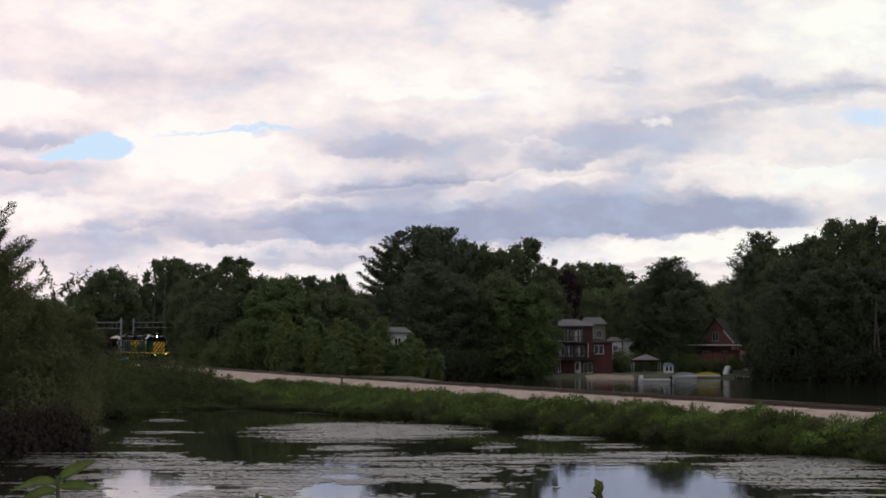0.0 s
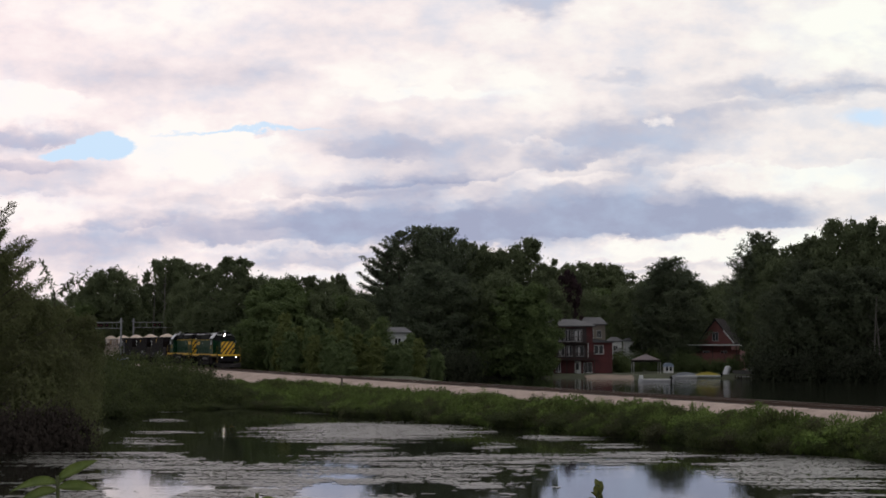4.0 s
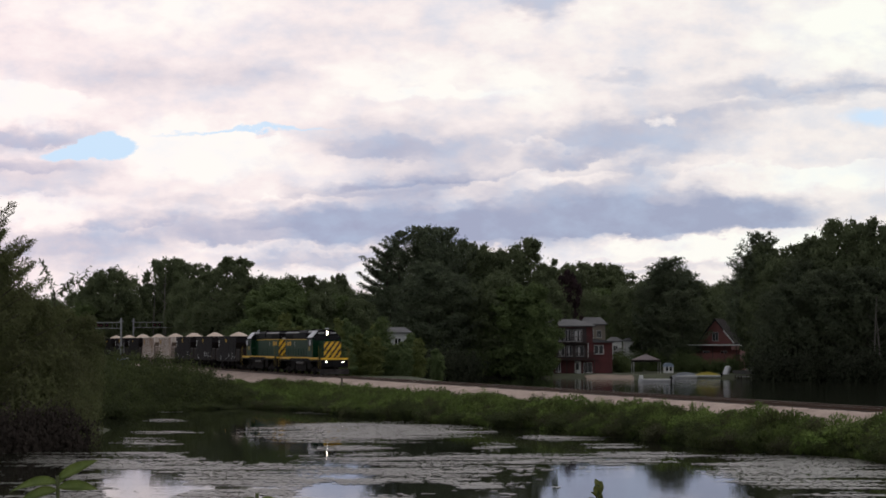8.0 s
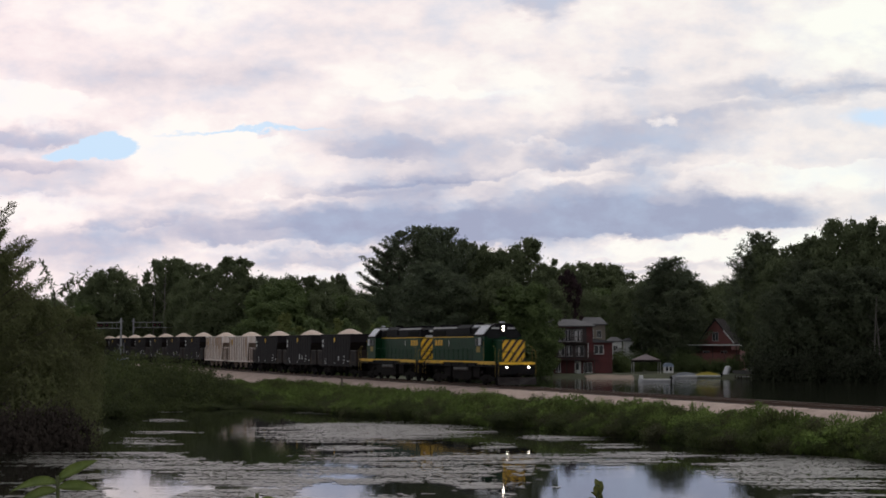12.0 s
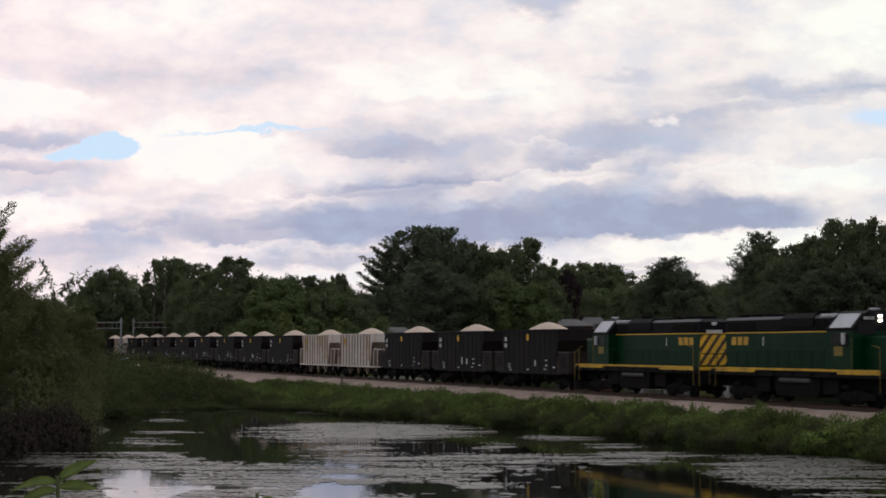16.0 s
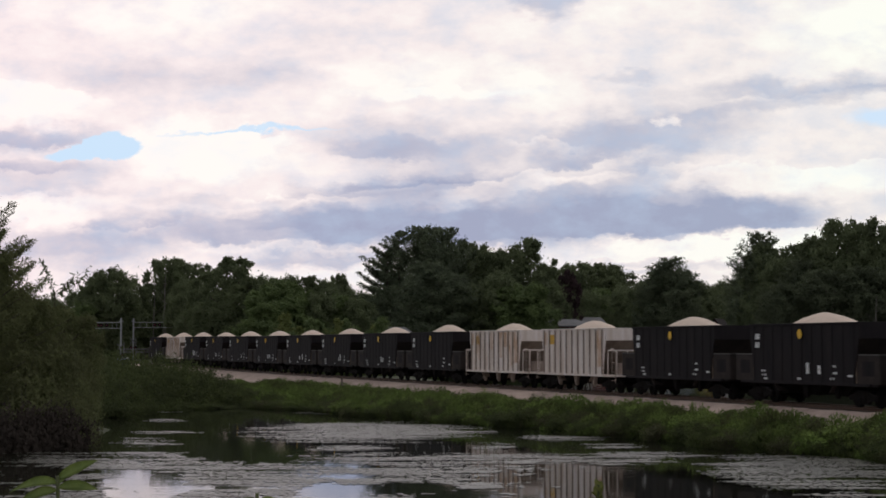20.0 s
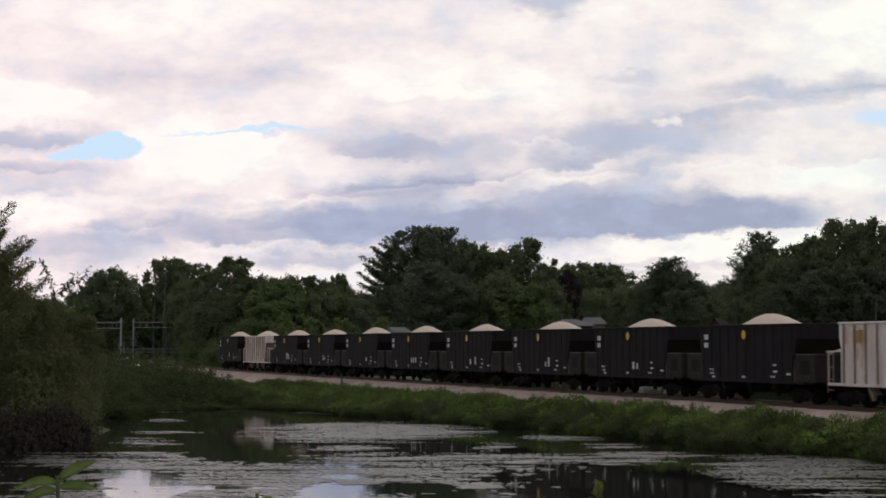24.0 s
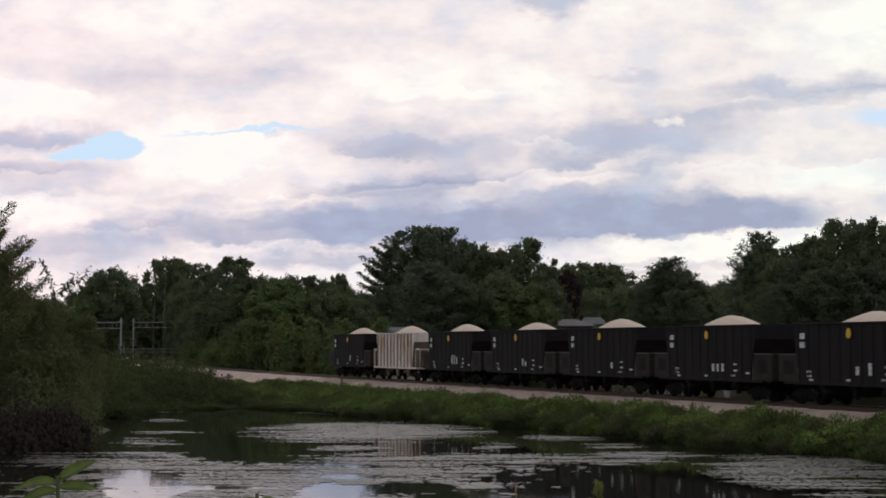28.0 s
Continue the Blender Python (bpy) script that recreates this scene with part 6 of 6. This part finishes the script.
for i in range(21):
    part("baluster", box(-2.36 + i * 0.258, -2.32 + i * 0.258, -1.07, -1.03, 5.0, 5.85), M_DARKWOOD, balcony)
part("balcony_rail", box(-2.4, 2.9, -1.1, -1.0, 5.85, 5.93), M_DARKWOOD, balcony)
for x in (-2.3, 2.8):
    part("balcony_post", box(x - 0.06, x + 0.06, -1.1, -0.98, 2.45, 4.86), M_DARKWOOD, balcony)

# gabled red house further along the shore
gh = house_at("gabled_house", 160.5, 276, "old red gabled house with a long pale porch roof", -20)
wall = part("wall", box(-2.6, 2.6, 0, 7, -0.3, 5.2), M_REDBRICK, gh)
part("gable", prism([(-2.6, 5.2), (0, 8.6), (2.6, 5.2)], 0.02, 6.98), M_REDBRICK, wall)
siding(wall, -2.6, 2.6, 0.2, 5.2, 0, M_REDBRICK)
part("roof", prism([(-3.0, 4.75), (0, 8.65), (3.1, 4.75), (3.1, 5.0), (0, 8.95), (-3.0, 5.0)], -0.5, 7.5), M_OLDROOF, gh, "dark brown gable roof")
part("verge_board", prism([(1.4, 6.9), (3.05, 4.86), (3.05, 5.06), (1.4, 7.1)], -0.56, -0.5), M_TRIM, gh, "pale verge board")
window(gh, 0.0, 5.35, 0.9, 1.3, -0.02, M_DIMTRIM)
porch = part("porch_roof", prism([(-4.3, 4.5), (-4.3, 4.74), (4.4, 4.74), (4.4, 4.5)], -2.4, 0.2), M_TRIM, gh, "long pale porch roof")
for i in range(5):
    part("porch_post", box(-3.92 + i * 1.93, -3.83 + i * 1.93, -2.3, -2.2, -0.2, 4.5), M_GREYSIDING, porch)
part("porch_wall", box(-3.9, 3.9, -2.2, -2.05, -0.2, 3.3), M_REDBRICK, porch)
part("side_wing", box(-3.9, -2.6, 0.3, 6, -0.3, 3.8), M_REDBRICK, gh)
part("side_wing", box(2.6, 3.9, 0.3, 6, -0.3, 3.8), M_REDBRICK, gh)
window(gh, -1.5, 2.4, 0.9, 1.2, -0.02)
window(gh, 1.4, 2.4, 0.9, 1.2, -0.02)

# tan house behind the red one
th = house_at("tan_house", 89, 300, "tan sided house partly hidden behind trees")
wall = part("wall", box(-2.0, 2.0, 0, 6, -0.3, 8.2), M_TAN, th)
siding(wall, -2.0, 2.0, 2.0, 8.1, 0, M_TAN, 0.35)
part("roof", hip_roof(-2.0, 2.0, 0, 6, 8.2, 9.6, 0.4, 0.2), M_ROOF, th)
window(th, -0.6, 6.0, 0.9, 1.2, -0.035)
window(th, 0.9, 6.0, 0.7, 1.2, -0.035)
# pale building glimpsed between the willow and the pines
pb = house_at("pale_outbuilding", -27.5, 236, "pale grey outbuilding half hidden by leaves")
wall = part("wall", box(-1.9, 1.9, 0, 5, -0.3, 6.2), M_PALE, pb)
part("roof", hip_roof(-1.9, 1.9, 0, 5, 6.2, 7.1, 0.35, 0.25), M_ROOF, pb)
siding(wall, -1.9, 1.9, 1.0, 6.1, 0, M_PALE)
window(pb, 0.2, 4.5, 0.8, 1.0, -0.035)
# low pale buildings behind the bushes
for mil, d, w, h, lab in ((101.5, 292, 2.2, 6.1, "small pale shed with a low roof"), (114.7, 296, 4.3, 6.2, "low white cottage behind a dark tree"), (104.5, 285, 1.2, 4.2, "small bright white shed door end")):
    c = house_at("cottage", mil, d, lab)
    wall = part("wall", box(-w / 2, w / 2, 0, 4, -0.3, h - 0.9), M_WHITEWALL, c)
    part("roof", hip_roof(-w / 2, w / 2, 0, 4, h - 0.9, h - 0.1, 0.25, 0.3), M_ROOF, c)
    window(c, 0, h - 2.4, w * 0.3, 0.8, -0.01)

# ---- the beach and what stands on it ----
bv, nb = [], 24
for i in range(nb + 1):
    f = i / nb
    x = 21.0 + f * 7.0
    for y, z in ((247.5 + 1.0 * math.sin(f * 6), 0.0), (250 + 0.8 * math.sin(f * 4), 0.16), (253 + math.sin(f * 5), 0.3)):
        bv.append((x, y, max(z, float(ground_height(x, y)) + 0.06)))
bf = [(i * 3 + j, i * 3 + 3 + j, i * 3 + 4 + j, i * 3 + 1 + j) for i in range(nb) for j in (0, 1)]
tagged(new("beach", mesh_from("beach", np.array(bv), np.array(bf), M_BEACH, True)), "strip of tan beach sand by the far water", "beach", kind="structure")

tent = new("canopy_tent")
tent.matrix_basis = pose(31.3, 262, float(ground_height(31.3, 262)))
tagged(tent, "pale pinkish-grey peaked canopy tent on thin legs", "canopy tent")
bm = bmesh.new()
rim = [bm.verts.new(p) for p in ((-2.1, -1.5, 2.1), (2.1, -1.5, 2.1), (2.1, 1.5, 2.1), (-2.1, 1.5, 2.1))]
low_ = [bm.verts.new(p) for p in ((-2.1, -1.5, 1.8), (2.1, -1.5, 1.8), (2.1, 1.5, 1.8), (-2.1, 1.5, 1.8))]
apex = bm.verts.new((-0.1, 0, 3.0))
for i in range(4):
    j = (i + 1) % 4
    bm.faces.new((rim[i], rim[j], apex)), bm.faces.new((low_[i], low_[j], rim[j], rim[i]))
bmesh.ops.solidify(bm, geom=bm.faces[:], thickness=0.03)
part("canopy", bm, M_TENT, tent)
for x in (-2.05, 2.05):
    for y in (-1.45, 1.45):
        part("leg", rods([((x, y, -0.1), (x, y, 2.05))], 0.04, 6), M_TRIM, tent)

hut = new("play_hut")
hut.matrix_basis = pose(35.4, 267, float(ground_height(35.4, 267)))
tagged(hut, "small white hut with a pale blue arched roof", "hut")
part("wall", box(-0.75, 0.75, -0.6, 0.6, -0.1, 0.95, 0.02), M_WHITEWALL, hut)
bm = bmesh.new()
add_prism(bm, [(0.85 * math.cos(math.pi * i / 10), 0.95 + 0.6 * math.sin(math.pi * i / 10)) for i in range(11)], -0.7, 0.7)
part("roof", bm, M_BLUE, hut)
part("opening", box(-0.45, -0.1, -0.64, -0.6, 0.3, 0.9), M_PANE, hut)
part("opening", box(0.15, 0.5, -0.64, -0.6, 0.3, 0.9), M_PANE, hut)


def boat(name, x, y, length, width, height, hull_mat, label, turn=0.0, cover=None, engine=0, console=0):
    """A small open boat with a pointed bow towards -x."""
    b = new(name)
    b.matrix_basis = pose(x, y, 0.0, 0, 0, turn)
    tagged(b, label, "boat", "boats at the far shore")
    bm = bmesh.new()
    secs = []
    for f, w, k in ((0.0, 0.04, 1.22), (0.12, 0.55, 1.12), (0.3, 0.9, 1.04), (0.6, 1.0, 1.0), (1.0, 0.92, 1.0)):
        xx = (f - 0.5) * length
        hw = width / 2 * w
        secs.append([bm.verts.new(p) for p in ((xx, -hw, height * k), (xx, -hw * 0.8, 0.02), (xx, 0, -0.18), (xx, hw * 0.8, 0.02), (xx, hw, height * k), (xx, hw * 0.85, height * k), (xx, hw * 0.6, 0.12), (xx, -hw * 0.6, 0.12), (xx, -hw * 0.85, height * k))])
    for p, q in zip(secs, secs[1:]):
        for i in range(9):
            j = (i + 1) % 9
            bm.faces.new((p[i], p[j], q[j], q[i]))
    bm.faces.new(secs[0][::-1]), bm.faces.new(secs[-1])
    bmesh.ops.recalc_face_normals(bm, faces=bm.faces[:])
    hull = part("hull", bm, hull_mat, b)
    part("gunwale", box(-length * 0.38, length * 0.5, -width / 2 - 0.03, -width / 2 + 0.05, height - 0.10, height + 0.05), M_WHITEWALL, hull, "bright white gunwale")
    if cover:
        bm = bmesh.new()
        pr = []
        for f, z in ((-0.42, 0.10), (-0.2, 0.42), (0.1, 0.55), (0.4, 0.30), (0.5, 0.05)):
            hw = width / 2 * (0.98 - 0.5 * max(0, -f - 0.2))
            pr.append([bm.verts.new(p) for p in ((f * length, -hw, height + 0.03), (f * length, -hw * 0.5, height + z), (f * length, hw * 0.5, height + z), (f * length, hw, height + 0.03))])
        for p, q in zip(pr, pr[1:]):
            for i in range(3):
                bm.faces.new((p[i], p[i + 1], q[i + 1], q[i]))
        bmesh.ops.solidify(bm, geom=bm.faces[:], thickness=0.03)
        part("cover", bm, cover, b)
    if console:
        part("seat_box", box(-length * 0.47, -length * 0.36, -0.35, 0.35, height, height + 0.5, 0.05), M_WHITEWALL, b)
    if engine:
        e = part("outboard_engine", box(length * 0.5, length * 0.5 + 0.36, -0.2, 0.2, height - 0.12, height + 0.38, 0.08), M_UNDER, b, "black outboard engine")
        part("engine_leg", box(length * 0.5 + 0.1, length * 0.5 + 0.28, -0.08, 0.08, -0.35, height - 0.15), M_UNDER, e)
    return b


boat("rowing_boat", 28.2, 227, 4.2, 1.5, 0.34, M_HULL, "white open boat with a black outboard engine", 0, None, 1, 1)
boat("covered_boat", 35.2, 248, 3.6, 1.6, 0.42, M_HULL, "white boat under a grey cover", 4, M_HULL_GREY)
boat("motor_boat", 38.6, 249, 4.0, 1.7, 0.45, M_HULL, "white motor boat under a bright yellow cover", -3, M_HULL_YELLOW, 1)

kayak = new("leaning_dinghy")
kayak.matrix_basis = pose(41.8, 252, 0.2, 0, 24, 30)
tagged(kayak, "white dinghy leaning on its stern at the shore", "boat", "boats at the far shore")
part("hull", box(-0.35, 0.35, -0.5, 0.5, 0, 1.7, 0.2), M_HULL, kayak)
rw = new("retaining_wall")
rw.matrix_basis = pose(46.0, 252.5, 0)
tagged(rw, "low grey block retaining wall at the water", "wall")
for r in range(4):
    for i in range(9):
        part("block", box(-2.6 + i * 0.6 - 0.3 * (r % 2), -2.02 + i * 0.6 - 0.3 * (r % 2), -0.2, 0.3, -0.3 + r * 0.36, 0.04 + r * 0.36, 0.015), M_CONCRETE, rw)
dock = new("dock")
dock.matrix_basis = pose(43.5, 245.5, 0)
tagged(dock, "low grey wooden dock over the water", "dock")
for i in range(14):
    part("plank", box(-0.9, 0.9, -2.8 + i * 0.4, -2.43 + i * 0.4, 0.30, 0.35), M_CONCRETE, dock)
for y in (-2.5, 0.0, 2.5):
    for x in (-0.85, 0.85):
        part("pile", rods([((x, y, -1.2), (x, y, 0.5))], 0.08, 8), M_DARKWOOD, dock)

# ---- the road crossing far up the track ----
M_SIGNAL = material("silver_signal_paint", (0.30, 0.305, 0.31), (0.23, 0.235, 0.24), 0.6, metal=0.2, scale=2)
M_BUCK = material("weathered_sign_back", (0.16, 0.16, 0.165), (0.11, 0.11, 0.115), 0.7, scale=2)
M_REDLENS = material("red_flasher_lens", (0.10, 0.012, 0.012), (0.08, 0.010, 0.010), 0.3, scale=1)
M_BLUEBOX = material("blue_grey_box", (0.20, 0.22, 0.33), (0.16, 0.17, 0.26), 0.6, scale=1)


def cantilever(x, y, top, reach, label):
    """A crossing signal: mast, two-chord arm, flashers and crossbuck."""
    c = new("crossing_signal")
    z = float(ground_height(x, y))
    c.matrix_basis = pose(x, y, z)
    tagged(c, label, "crossing signal", "crossing signals")
    h = top - z
    mast = part("mast", rods([((0, 0, -0.2), (0, 0, h))], 0.15, 12), M_SIGNAL, c)
    part("base", box(-0.4, 0.4, -0.4, 0.4, -0.2, 0.4, 0.04), M_CONCRETE, mast)
    part("cap", rods([((-0.35, 0, h - 0.55), (0.35, 0, h - 0.55))], 0.09, 6), M_SIGNAL, mast)
    arm = part("arm", rods([((0, 0, h - 0.7), (reach, 0, h - 0.7)), ((0, 0, h - 1.6), (reach, 0, h - 1.6))], 0.055, 8), M_SIGNAL, c)
    n = 6
    for i in range(1, n + 1):
        part("strut", rods([((reach * i / n, 0, h - 1.6), (reach * i / n, 0, h - 0.7))], 0.028, 6), M_SIGNAL, arm)
    for f in (0.62, 0.93):
        for dx in (-0.4, 0.4):
            l = part("flasher", rods([((reach * f + dx, -0.28, h - 1.15), (reach * f + dx, -0.05, h - 1.15))], 0.30, 14), M_UNDER, arm)
            part("lens", rods([((reach * f + dx, -0.30, h - 1.15), (reach * f + dx, -0.27, h - 1.15))], 0.13, 12), M_REDLENS, l, "red flasher lens")
    for dx in (-0.38, 0.38):
        l = part("flasher", rods([((dx, -0.4, 2.7), (dx, -0.2, 2.7))], 0.30, 14), M_UNDER, mast)
        part("lens", rods([((dx, -0.42, 2.7), (dx, -0.39, 2.7))], 0.13, 12), M_REDLENS, l, "red flasher lens")
    cb = part("crossbuck", rods([((-0.55, -0.25, 3.4), (0.55, -0.25, 4.4)), ((-0.55, -0.25, 4.4), (0.55, -0.25, 3.4))], 0.08, 4), M_BUCK, c)
    part("gate_arm", rods([((0.5, -0.2, 0.6), (0.5, -0.2, h * 0.55))], 0.06, 6), M_SIGNAL, c)
    return c


cantilever(-49.9, 263.0, 9.1, -4.2, "silver crossing signal mast with an arm over the road")
cantilever(-54.0, 296.0, 9.6, 6.7, "silver crossing signal mast with a long arm and red flashers")
bg = new("signal_bungalow")
bg.matrix_basis = pose(-48.6, 258.0, float(ground_height(-48.6, 258.0)))
tagged(bg, "small blue-grey signal equipment cabinet", "cabinet")
part("body", box(-0.8, 0.8, -0.6, 0.6, 0, 2.2, 0.02), M_BLUEBOX, bg)
part("roof", prism([(-0.9, 2.2), (0, 2.45), (0.9, 2.2)], -0.7, 0.7), M_SIGNAL, bg)
gr = new("guard_rail")
gr.matrix_basis = pose(-48.5, 285, 1.2, 0, 0, 6)
tagged(gr, "pale steel guard rail along the road", "guard rail")
for z in (3.05, 2.55):
    part("beam", box(-5.0, 5.5, -0.05, 0.05, z - 0.08, z + 0.08, 0.02), M_BUCK, gr)
for i in range(7):
    part("post", box(-4.9 + i * 1.7, -4.75 + i * 1.7, 0.06, 0.2, -0.4, 3.1), M_DARKWOOD, gr)
rdv = []
for i in range(24):
    f = i / 23
    cx, cy = -90 + f * 62, 262 + f * 38
    for o in (-3.4, 3.4):
        x, y = cx - o * 0.52, cy + o * 0.85
        rdv.append((x, y, max(float(ground_height(x, y)) + 0.12, 1.5)))
M_ROAD = material("asphalt", (0.055, 0.055, 0.057), (0.042, 0.042, 0.044), 0.9, scale=0.8, fine=0.2)
tagged(new("road", mesh_from("road", np.array(rdv), np.array([(2 * i, 2 * i + 1, 2 * i + 3, 2 * i + 2) for i in range(23)]), M_ROAD)), "grey asphalt road that crosses the track", "road", kind="structure")

# ---- ties, under and between the rails ----
tie_bed = new("ties")
tagged(tie_bed, "dark creosoted wooden ties half sunk in ballast", "ties", kind="structure")
tie_mesh = None
for i in range(300):
    s = -146 + i * 0.56
    m = Matrix.Translation(on_track(s, 0, 1.60)) @ Matrix.Rotation(HEADING, 4, "Z")
    if tie_mesh is None:
        tie = part("tie", box(-0.115, 0.115, -1.3, 1.3, -0.1, 0.045, 0.012), M_TIE, tie_bed)
        tie.matrix_basis = m
        tie_mesh = tie
    else:
        again(tie_mesh, m)


# ---- what moves ----
def motions():
    """Keys the train along its straight track and the drift of the clouds."""
    times = [2.0 * k for k in range(15)]
    for vehicle, offset, turn in TRAIN:
        rows = []
        for t in times:
            s = offset + train_way(t)
            rows.append((t, pose(*on_track(s), 0, 0, math.degrees(HEADING) + turn)))
        walk(vehicle, rows)
    # the wheels roll with the way travelled, under a quarter turn from row to row; alike axles share their keys
    rolled = {}
    for vehicle, offset, turn in TRAIN:
        for tr in vehicle.children:
            for w in tr.children if tr.name.startswith("truck") else ():
                if not w.name.startswith("wheelset"):
                    continue
                at, r = w.location.copy(), w.location.z
                kind = (round(at.x, 2), round(r, 2), turn)
                if kind not in rolled:
                    rows = []
                    for k in range(0, 841):
                        t = k / 30
                        way = train_way(t)
                        rows.append((t, pose(at.x, at.y, at.z, 0, math.degrees(way / r) * (1 if turn == 0 else -1), 0)))
                    walk(w, rows)
                    rolled[kind] = w
                else:
                    src = rolled[kind].animation_data
                    w.rotation_mode = "QUATERNION"
                    w.animation_data_create()
                    w.animation_data.action = src.action
                    w.animation_data.action_slot = src.action_slot
    walk(clouds, [(t, pose(-4.6 + 9.2 * t / 28, 0, 0)) for t in (0.0, 14.0, 28.0)])


motions()
